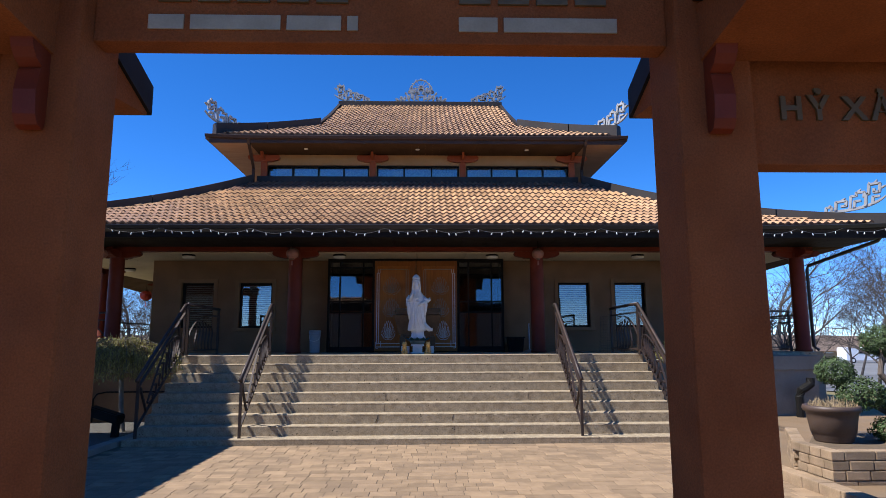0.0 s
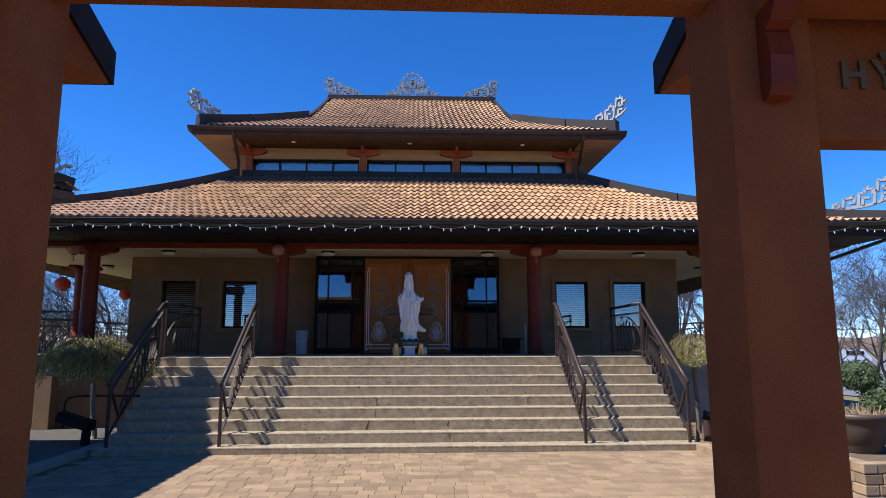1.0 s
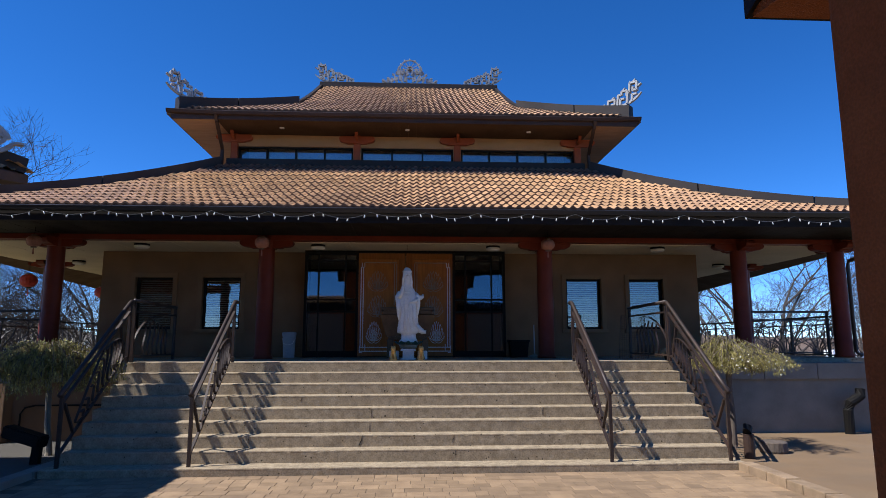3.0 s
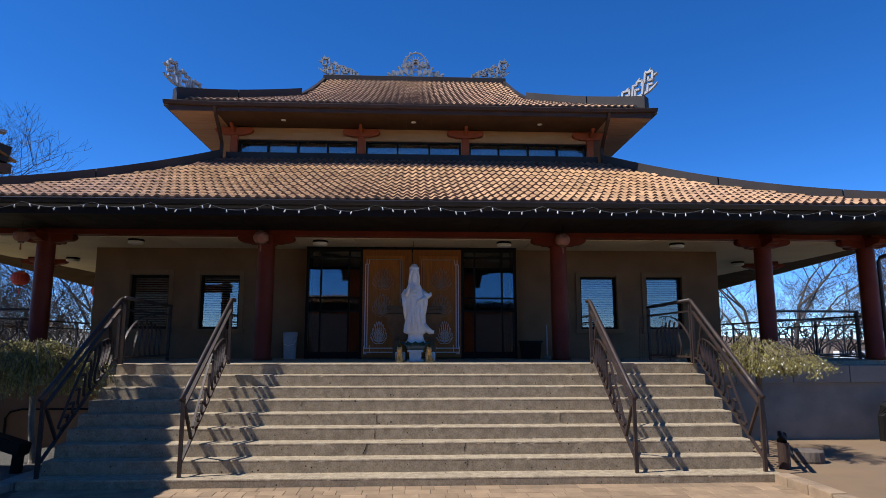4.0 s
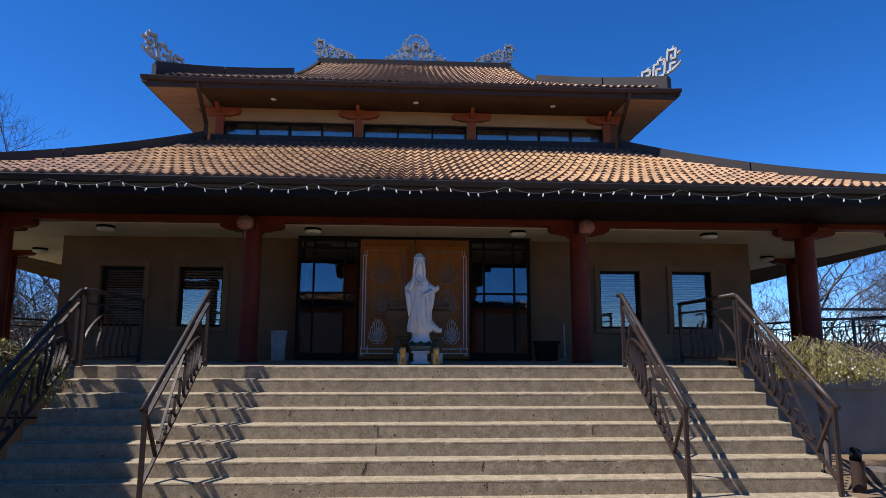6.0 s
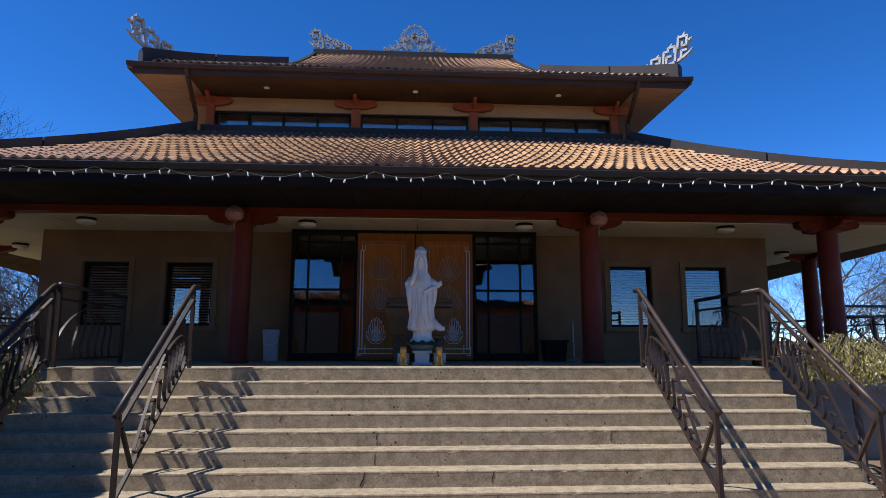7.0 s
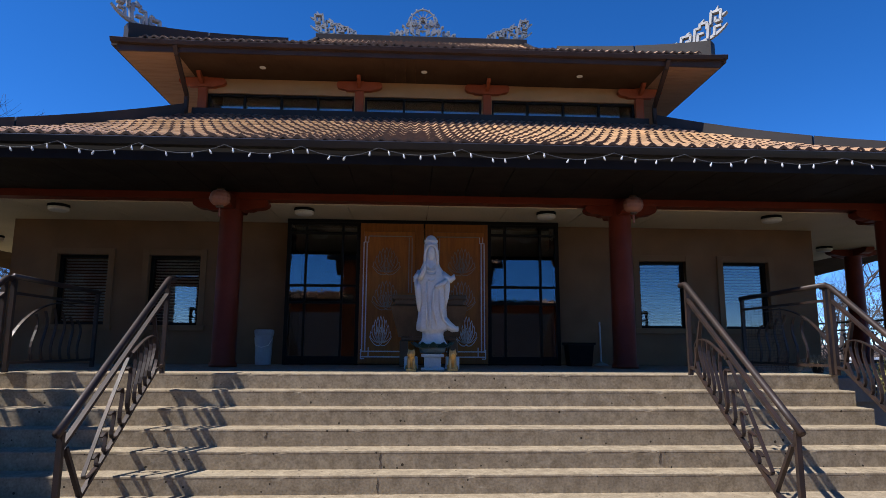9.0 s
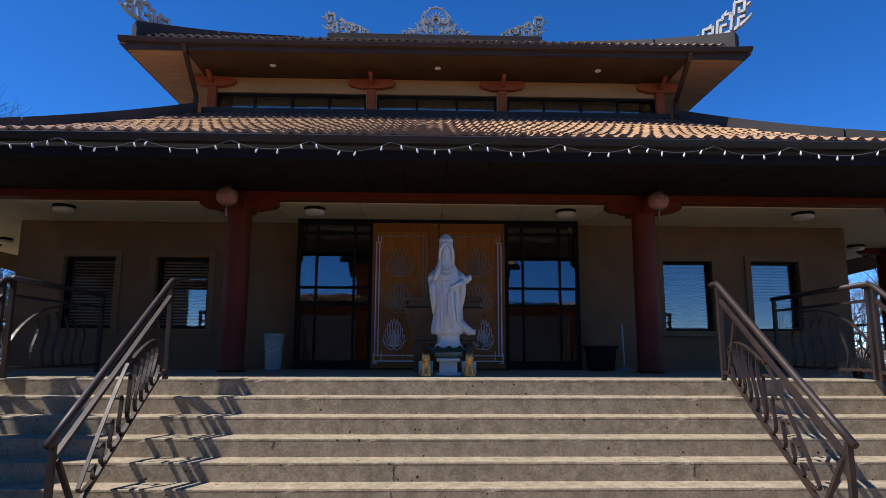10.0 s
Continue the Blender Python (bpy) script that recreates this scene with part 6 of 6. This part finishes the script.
def dry_pot(at):
    t = thing("flowerpot", "small black pot with drooping dry grass on the porch edge", "flowerpot", at=at)
    bm = B()
    lathe(bm, [(0.07, 0), (0.095, 0.12), (0.10, 0.13), (0.09, 0.135)], 16)
    part("pot", bm, M["black"], t)
    bm = B()
    rn = random.Random(31)
    for _ in range(120):
        a = rn.uniform(0, 6.28)
        r = rn.uniform(0.08, 0.34) * (1 if abs(math.cos(a)) > 0.4 else 0.5)
        d = Vector((math.cos(a) + rn.gauss(0, 0.25), math.sin(a) * 0.6 + rn.gauss(0, 0.2), 0))
        h = rn.uniform(0.0, 0.12)
        tube(bm, [Vector((0, 0, 0.12)), d * r * 0.4 + Vector((0, 0, 0.14 + h)), d * r * 0.8 + Vector((rn.gauss(0, 0.03), rn.gauss(0, 0.03), 0.12 + h * 0.4 + rn.gauss(0, 0.02))), d * r + Vector((rn.gauss(0, 0.03), rn.gauss(0, 0.03), 0.11 - rn.uniform(0, 0.10)))], [0.004, 0.004, 0.003, 0.001], 4, False)
    tagged(part("dry_grass", bm, M["straw"], t), kind="stuff")
    return t


dry_pot((4.78, 14.2, PLAT)).scale = (0.8, 0.8, 0.85)
mesh_roll = thing("wire_mesh", "curved panel of fine wire mesh leaning inside the porch railing", "wire mesh", at=(4.22, 14.4, PLAT))
bm = B()
for i in range(22):
    a = radians(150 + 240 * i / 21)
    bar(bm, (0.26 * math.cos(a), 0.30 * math.sin(a), 0.02), (0.21 * math.cos(a), 0.25 * math.sin(a), 0.80), 0.0025)
tagged(part("upright_wires", bm, M["rail"], mesh_roll), kind="stuff")
bm = B()
for j in range(24):
    z = 0.03 + 0.034 * j
    k = 1 - 0.19 * z / 0.8
    q = [(0.26 * k * math.cos(radians(150 + 12 * i)), 0.30 * k * math.sin(radians(150 + 12 * i)), z) for i in range(21)]
    ribbon(bm, q, 0.0025, 0.0025, (0, 0, 1))
tagged(part("cross_wires", bm, M["rail"], mesh_roll), kind="stuff")

# small garden fixtures
for x, y, z, lean, lab in ((4.98, 11.98, TZ - 0.003, 0.0, "dark bronze garden spotlight on the terrace"),):
    t = thing("garden_spotlight", lab, "lamp", "garden spotlights", at=(x, y, z))
    bm = B()
    tube(bm, [(0, 0, 0), (lean, 0, 0.34)], 0.075, 14)
    part("body", bm, M["brown"], t)
    bm = B()
    tube(bm, [(lean - 0.03, -0.02, 0.36), (lean + 0.03, 0.05, 0.43)], 0.062, 14)
    tube(bm, [(lean - 0.06, -0.05, 0.40), (lean - 0.02, 0.02, 0.47)], 0.035, 10)
    part("head", bm, M["black"], t)
flood = thing("flood_lamp", "large black flood lamp tilted on a stake in the gravel bed", "lamp", at=(-5.22, 12.33, 0.027))
bm = B()
bar(bm, (0, 0, 0), (0.02, 0.0, 0.30), 0.11, 0.09)
part("stake", bm, M["black"], flood)
bm = B()
bar(bm, (0.10, 0.0, 0.30), (-0.50, 0.12, 0.45), 0.20, 0.17)
bmesh.ops.bevel(bm, geom=bm.edges[:], offset=0.02, segments=2, affect="EDGES")
part("housing", bm, M["black"], flood)
log = thing("log_round", "low dark brown log round under the weeping tree", "log", at=(5.62, 12.45, TZ - 0.004))
bm = B()
lathe(bm, [(0.19, 0), (0.20, 0.03), (0.195, 0.15), (0.18, 0.165), (0.02, 0.165)], 18)
part("log", bm, M["bark"], log)
marker = thing("orange_marker", "orange plastic tube behind the stair rail", "marker", at=(4.68, 12.3, TZ - 0.004))
bm = B()
lathe(bm, [(0.05, 0), (0.045, 0.16), (0.03, 0.27), (0.035, 0.30)], 12)
part("tube", bm, M["orange"], marker)
drain = thing("drain_pipe", "thick black drain hose at the porch wall", "pipe", at=(8.12, 14.22, TZ - 0.004))
bm = B()
tube(bm, [(0, 0, 0), (0, 0, 0.42), (0.05, 0, 0.55), (0.16, 0, 0.62), (0.26, 0, 0.68), (0.28, 0.02, 0.80)], 0.085, 12)
part("hose", bm, M["black"], drain)
pipe = thing("wall_pipe", "thin black pipe bent along the porch wall", "pipe")
bm = B()
tube(bm, [(-6.7, 14.41, 0.026), (-6.7, 14.41, 0.5), (-6.63, 14.41, 0.60), (-6.45, 14.41, 0.64), (-4.56, 14.41, 0.64)], 0.016, 8)
part("pipe", bm, M["black"], pipe)

# ---- bell pavilion beside the court ----
pav = thing("pavilion", "open pavilion with a tiled hip roof and upturned corners", "pavilion")
# Roof footprint set so its shadow falls on the steps, not the tree.
PCX, PCY, PH, PE, KY = -8.58, 9.38, 2.62, 4.18, 1.22


def bow(px, py, h):
    """The north eave: drawn in between its far-reaching corners to shape its shadow."""
    return 0.0 if py <= 0 else (py / PH) * (-0.45 + 0.55 * min(1, abs(px) / h) ** 3)


def pav_roof(bm):
    n = 10
    rings = []
    for i in range(n + 1):
        s = i / n
        h = PH * (1 - s) + 0.25 * s
        z = PE + 1.7 * (0.5 * s + 0.5 * s * s)
        ring = []
        for side in range(4):
            for k in range(10):
                f = -1 + 2 * k / 10
                flare = (abs(f) ** 5) * (1 - s) ** 2
                out = h + 0.03 * flare
                px, py = f * h * (1 + 0.01 * flare), -out
                for _ in range(side):
                    px, py = -py, px
                ring.append(bm.verts.new((PCX + px, PCY + py * KY + bow(px, py, h), z + 0.14 * flare)))
        rings.append(ring)
    for a, b in zip(rings, rings[1:]):
        m = len(a)
        for k in range(m):
            bm.faces.new((a[k], a[(k + 1) % m], b[(k + 1) % m], b[k]))
    bm.faces.new(rings[-1])
    low = [bm.verts.new(v.co - Vector((0, 0, 0.14))) for v in rings[0]]
    m = len(low)
    for k in range(m):
        bm.faces.new((rings[0][k], low[k], low[(k + 1) % m], rings[0][(k + 1) % m]))
    bm.faces.new(low)


bm = B()
pav_roof(bm)
part("roof", bm, M["under"], pav)
rows = 9
verts, faces = [], []
for r in range(rows):
    s0, s1 = r / rows, min((r + 1.2) / rows, 1)
    for side in range(4):
        nn = int(PH * (1 - s0) / 0.2)
        for c in range(-nn, nn + 1):
            k0 = len(verts)
            for (ss, add) in ((s0, 0.05), (s1, 0.012)):
                h = PH * (1 - ss) + 0.25 * ss
                z = PE + 1.7 * (0.5 * ss + 0.5 * ss * ss)
                for du, dz in WAVE:
                    px = c * 0.2 + du * 0.2
                    f = max(-1, min(1, px / max(h, 0.01)))
                    flare = (abs(f) ** 5) * (1 - ss) ** 2
                    py = -(h + 0.03 * flare)
                    px *= 1 + 0.01 * flare
                    for _ in range(side):
                        px, py = -py, px
                    verts.append((PCX + px, PCY + py * KY + bow(px, py, h), z + 0.14 * flare + dz + add))
            faces += [(k0 + i, k0 + i + 1, k0 + NW + i + 1, k0 + NW + i) for i in range(NW - 1)]
me = bpy.data.meshes.new("roof_tiles")
me.from_pydata(verts, [], faces)
me.materials.append(M["tiles"])
o = new("roof_tiles", me)
o.parent = pav
tagged(o, kind="stuff")
for sx in (-1, 1):
    for sy in (-1, 1):
        bm = B()
        lathe(bm, [(0.17, 0), (0.15, 0.1), (0.15, 3.95)], 16, (PCX + sx * 1.7, PCY + sy * 1.7, 0.0))
        part("column", bm, M["red"], pav)
        bm = B()
        pts = []
        for i in range(8):
            s = i / 8
            h = PH * (1 - s) + 0.25 * s
            fl = (1 - s) ** 2
            pts.append((PCX + sx * (h * (1 + 0.01 * fl)), PCY + sy * KY * (h + 0.03 * fl), PE + 1.7 * (0.5 * s + 0.5 * s * s) + 0.14 * fl + 0.10))
        ribbon(bm, pts, 0.2, 0.24, (sx, -sy, 0))
        part("hip_curb", bm, M["curb"], pav)
for k in (-1, 1):
    bm = B()
    box(bm, PCX - 1.9, PCX + 1.9, PCY + k * 1.7 - 0.1, PCY + k * 1.7 + 0.1, 3.55, 3.85, 0.01)
    part("beam", bm, M["red"], pav)
bm = B()
box(bm, PCX - 2.2, PCX + 2.2, PCY - 2.2, PCY + 2.2, -0.05, 0.16, 0.02)
part("base", bm, M["greywall"], pav)
scroll = [("base_scroll", bez((0.0, 0.05), (0.4, 0.02), (0.8, 0.05), (1.05, 0.30), 10), 0.09), ("cloud", spiral(0.55, 0.36, 0.30, 0.10, 220, 1.5, 22), 0.08), ("cloud", spiral(0.28, 0.25, 0.17, 0.06, 200, 1.4, 16), 0.07), ("cloud", spiral(0.82, 0.42, 0.16, 0.06, 0, 1.3, 16), 0.07),
          ("cloud", arc(0.55, 0.32, 0.40, 20, 170, 12), 0.07), ("cloud", bez((0.95, 0.25), (1.05, 0.35), (1.12, 0.38), (1.25, 0.36)), 0.05)]
for sx, sy, rz in ((1, 1, 45), (1, -1, -45), (-1, 1, 135), (-1, -1, -135)):
    filigree("roof_finial", "grey painted cloud-scroll finial on the pavilion corner", scroll, 0.09, Matrix.Translation((PCX + sx * 2.09, PCY + sy * (1.94 * KY), PE + 0.26)) @ Matrix.Rotation(radians(rz), 4, "Z") @ Matrix.Diagonal((0.72, 1, 0.72, 1)), grp="pavilion corner finials")


# ---- bare trees ----
def bare_tree(seed, height, spread, name_label):
    rnd = random.Random(seed)
    t = thing("bare_tree", name_label, "tree", "bare spring trees")
    trunk, twigs = B(), B()

    def grow(p, d, ln, r, level):
        pts, rs = [p], [r]
        q = p.copy()
        n = 3 if level < 3 else 2
        for i in range(n):
            d = (d + Vector((rnd.gauss(0, 0.12), rnd.gauss(0, 0.12), rnd.gauss(0.04, 0.08)))).normalized()
            q = q + d * ln / n
            pts.append(q.copy())
            rs.append(r * (1 - 0.55 * (i + 1) / n))
        tube(trunk if level < 2 else twigs, pts, rs, 6 if level < 2 else 3, False)
        if level >= 5 or ln < 0.25:
            return
        for _ in range((6, 5, 4, 4, 3)[min(level, 4)]):
            f = rnd.uniform(0.35, 1.0)
            b = pts[0].lerp(pts[-1], f) if level == 0 else pts[min(int(f * n) + 1, n)].copy()
            if level == 0:
                b = pts[-1] if f > 0.85 else pts[0].lerp(pts[-1], f)
            out = Vector((rnd.gauss(0, 1), rnd.gauss(0, 1), rnd.gauss(0.2, 0.5))).normalized()
            nd = (d * 0.75 + out * spread).normalized()
            grow(b, nd, ln * rnd.uniform(0.5, 0.74), max(r * rnd.uniform(0.38, 0.52), 0.006), level + 1)
    grow(Vector((0, 0, -0.2)), Vector((0, 0, 1)), height * 0.42, height * 0.0125, 0)
    part("trunk", trunk, M["greybark"], t)
    tagged(part("branch_crown", twigs, M["greybark"], t), kind="stuff")
    return t


variants = [bare_tree(1, 11, 0.75, "tall leafless tree with grey branches behind the temple"), bare_tree(2, 9, 0.9, "spreading leafless tree behind the porch railing"), bare_tree(3, 12, 0.7, "leafless grey tree with fine upright twigs")]
spots_t = [(19, 33), (24, 40), (29, 37), (22, 48), (34, 50), (16.5, 41), (40, 44), (28, 58), (14, 52), (31, 30), (20.5, 29), (46, 60), (36, 66),
           (-15.5, 33), (-19, 29), (-22, 40), (-17, 46), (-27, 37), (-31, 48), (-24, 55), (-14, 56), (-20.5, 34.5), (-34, 40), (-26, 30), (-17.5, 38), (-13.2, 41), (-38, 60), (-16, 27.5), (-21, 26), (-29, 33), (-19, 52), (-33, 55), (-40, 46), (17.5, 36), (25.5, 34), (33, 41), (27, 47), (38, 55), (43, 50), (21, 56), (18, 46)]
rt = random.Random(77)
for i, (x, y) in enumerate(spots_t):
    s = rt.uniform(0.85, 1.12)
    m = Matrix.Translation((x, y, ground_z(x, y))) @ Matrix.Rotation(rt.uniform(0, 6.28), 4, "Z") @ Matrix.Scale(s, 4)
    if i < 3:
        variants[i].matrix_basis = m
    else:
        o = copy_thing(variants[i % 3], m)
        o.matrix_basis = m
# undergrowth of small trees behind the west porch
for i in range(20):
    m = Matrix.Translation((rt.uniform(-24, -12.5), rt.uniform(25, 37), -0.05)) @ Matrix.Rotation(rt.uniform(0, 6.28), 4, "Z") @ Matrix.Scale(rt.uniform(0.38, 0.6), 4)
    copy_thing(variants[1], m).matrix_basis = m
# a taller tree beside the pavilion, its top twigs over the roof
o = copy_thing(variants[2], Matrix.Identity(4))
o.matrix_basis = Matrix.Translation((-16.4, 24.0, -0.05)) @ Matrix.Rotation(1.0, 4, "Z") @ Matrix.Scale(0.95, 4)

# ---- distance ----
lot = B()
for i in range(len(gx) - 1):
    for j in range(len(gy) - 1):
        if gx[i] >= 14 and gx[i + 1] <= 120 and gy[j] >= 24 and gy[j + 1] <= 140:
            lot.faces.new([lot.verts.new((x, y, ground_z(x, y) + 0.03)) for x, y in ((gx[i], gy[j]), (gx[i + 1], gy[j]), (gx[i + 1], gy[j + 1]), (gx[i], gy[j + 1]))])
bmesh.ops.remove_doubles(lot, verts=lot.verts, dist=0.01)
M["asphalt"] = surface("pale_asphalt", (0.16, 0.16, 0.16), (0.12, 0.12, 0.12), 0.3, 20, 0.9, bump=0.2)
tagged(part("parking_lot", lot, M["asphalt"]), "grey asphalt lot beyond the trees", "road", kind="structure")


def wooded_rise(x0, x1, y, top, seed):
    bm = B()
    n = 240
    rows_ = []
    for i in range(n + 1):
        x = x0 + (x1 - x0) * i / n
        h = top * (0.8 + 0.35 * noise.noise(Vector((x * 0.02, seed, 0)))) + 0.7 * noise.noise(Vector((x * 0.25, seed, 3)))
        rows_.append([bm.verts.new((x, y + 10 * noise.noise(Vector((x * 0.03, 5, seed))), -3)), bm.verts.new((x, y + 3, h * 0.6)), bm.verts.new((x, y + 9, h)), bm.verts.new((x, y + 40, -3))])
    for a, b in zip(rows_, rows_[1:]):
        for k in range(3):
            bm.faces.new((a[k], b[k], b[k + 1], a[k + 1]))
    return bm


tagged(part("wooded_rise", wooded_rise(-420, 420, 170, 4.2, 2), M["hill"]), "low brown rise of bare woods on the horizon", "backdrop", kind="structure")


def house(at, w, d, h, roof_h, wall_m, roof_m, label):
    t = thing("house", label, "house", "far houses", at=at)
    part("wall", box(B(), -w, w, -d, d, -0.5, h), wall_m, t)
    bm = B()
    a = [bm.verts.new(p) for p in ((-w - 0.4, -d - 0.4, h), (w + 0.4, -d - 0.4, h), (w + 0.4, d + 0.4, h), (-w - 0.4, d + 0.4, h), (-w * 0.5, 0, h + roof_h), (w * 0.5, 0, h + roof_h))]
    for f in ((0, 1, 5, 4), (2, 3, 4, 5), (1, 2, 5), (3, 0, 4), (3, 2, 1, 0)):
        bm.faces.new([a[k] for k in f])
    part("roof", bm, roof_m, t)
    for x in (-w * 0.6, 0, w * 0.6):
        wn_ = part("window", box(B(), x - 0.6, x + 0.6, -d - 0.03, -d + 0.05, h * 0.35, h * 0.8), M["glass"], t)
        part("frame", box(B(), x - 0.7, x + 0.7, -d - 0.02, -d - 0.005, h * 0.8, h * 0.86), M["blind"], wn_)
    return t


house((62, 100, -1.45), 6, 4, 1.4, 1.5, M["band"], M["hill"], "low far house with a brown hip roof")
house((-46, 78, -1.45), 9, 5, 3.4, 2.2, M["blind"], M["greywall"], "far pale house seen through bare branches")
house((-66, 92, -1.45), 9, 5, 4.5, 2.2, M["greywall"], M["curb"], "far grey house with a dark roof")
house((40, 118, -1.45), 8, 5, 2.0, 2.0, M["band"], M["pot"], "far tan house with a dark brown roof")

van = thing("van", "white delivery van parked on the far lot", "van", at=(58.5, 84, -1.4))
bm = B()
slab_profile(bm, [(-2.6, 0.35), (2.6, 0.35), (2.65, 0.9), (2.2, 1.15), (1.7, 1.95), (1.4, 2.05), (-2.5, 2.05), (-2.62, 1.9)], -0.95, 0.95)
bmesh.ops.bevel(bm, geom=list(bm.edges), offset=0.06, segments=2, affect="EDGES")
part("body", bm, M["white"], van)
part("window", box(B(), -0.9, 0.4, -0.975, -0.955, 1.25, 1.8), M["black"], van)
part("window", box(B(), 0.7, 1.55, -0.975, -0.955, 1.25, 1.75), M["black"], van)
for x in (-1.7, 1.7):
    bm = B()
    tube(bm, [(x, -0.97, 0.36), (x, -0.72, 0.36)], 0.36, 18)
    wh = part("wheel", bm, M["black"], van)
    bm = B()
    tube(bm, [(x, -0.985, 0.36), (x, -0.972, 0.36)], 0.2, 14)
    part("rim", bm, M["chrome"], wh)

# plain unseen walls added behind the eye close the place and darken glass reflections
street = thing("street_wall", "plain unseen walls added across the street for dark reflections", "building", kind="structure")
part("wall", box(B(), -60, 60, -34, -30, -0.5, 2.2), M["hill"], street)
part("wall", box(B(), -14, 14, -33.9, -30.1, 2.2, 6.0), M["hill"], street)
part("wall", box(B(), -17, -13.5, -8, 7.4, -0.5, 6.5), M["wall"], street)

# ---- pieces: nearest roof tiles and pavers ----
for vs in LOW_SINGLES:
    me = bpy.data.meshes.new("roof_tile")
    me.from_pydata(vs, [], TILE_FACES)
    me.materials.append(M["tile"])
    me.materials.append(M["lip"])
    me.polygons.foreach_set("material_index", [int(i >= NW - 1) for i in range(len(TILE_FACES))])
    me.shade_smooth()
    o = new("roof_tile", me)
    o.parent = lower


def paver_mesh(w, d):
    bm = B()
    g, h, c = 0.002, 0.0, 0.004
    lo = [bm.verts.new((x, y, -0.012)) for x, y in ((g, g), (w - g, g), (w - g, d - g), (g, d - g))]
    up = [bm.verts.new((x, y, h - 0.004)) for x, y in ((g, g), (w - g, g), (w - g, d - g), (g, d - g))]
    tp = [bm.verts.new((x, y, h)) for x, y in ((g + c, g + c), (w - g - c, g + c), (w - g - c, d - g - c), (g + c, d - g - c))]
    for a, b in ((lo, up), (up, tp)):
        for k in range(4):
            bm.faces.new((a[k], a[(k + 1) % 4], b[(k + 1) % 4], b[k]))
    bm.faces.new(tp)
    return bm


sizes = {w: mesh_of("paver", paver_mesh(w, 0.2), M["paver"]) for w in (0.15, 0.2, 0.3)}
rp = random.Random(17)
verts, faces = [], []
y, count = 4.47, 0
while y < 11.45:
    x = -4.75 + rp.uniform(-0.2, 0)
    while x < 4.70:
        w = rp.choice((0.15, 0.2, 0.3, 0.3))
        dz = rp.uniform(-0.0025, 0.0025)
        if x + w < 4.76 and x > -4.76:
            if 8.4 < y < 10.5 and abs(x) < 2.9 and count < 300:
                o = part("paver", sizes[w], None, pavement)
                o.location = (x, y, dz)
                count += 1
            else:
                k = len(verts)
                g, c = 0.002, 0.004
                for zz, q in ((-0.012, g), (-0.004, g), (0.0, g + c)):
                    verts += [(x + a, y + b, zz + dz) for a, b in ((q, q), (w - q, q), (w - q, 0.2 - q), (q, 0.2 - q))]
                faces += [(k + j * 4 + i, k + j * 4 + (i + 1) % 4, k + j * 4 + 4 + (i + 1) % 4, k + j * 4 + 4 + i) for j in (0, 1) for i in range(4)]
                faces.append((k + 8, k + 9, k + 10, k + 11))
        x += w
    y += 0.2
me = bpy.data.meshes.new("pavers")
me.from_pydata(verts, [], faces)
me.materials.append(M["pavers"])
o = new("pavers", me)
o.parent = pavement
tagged(o, kind="stuff")
bm = B()
box(bm, -12, 12, -30, 4.46, -0.05, -0.008)
tagged(part("forecourt", bm, M["forecourt"]), "plain tan forecourt before the gateway", "paving", kind="structure")
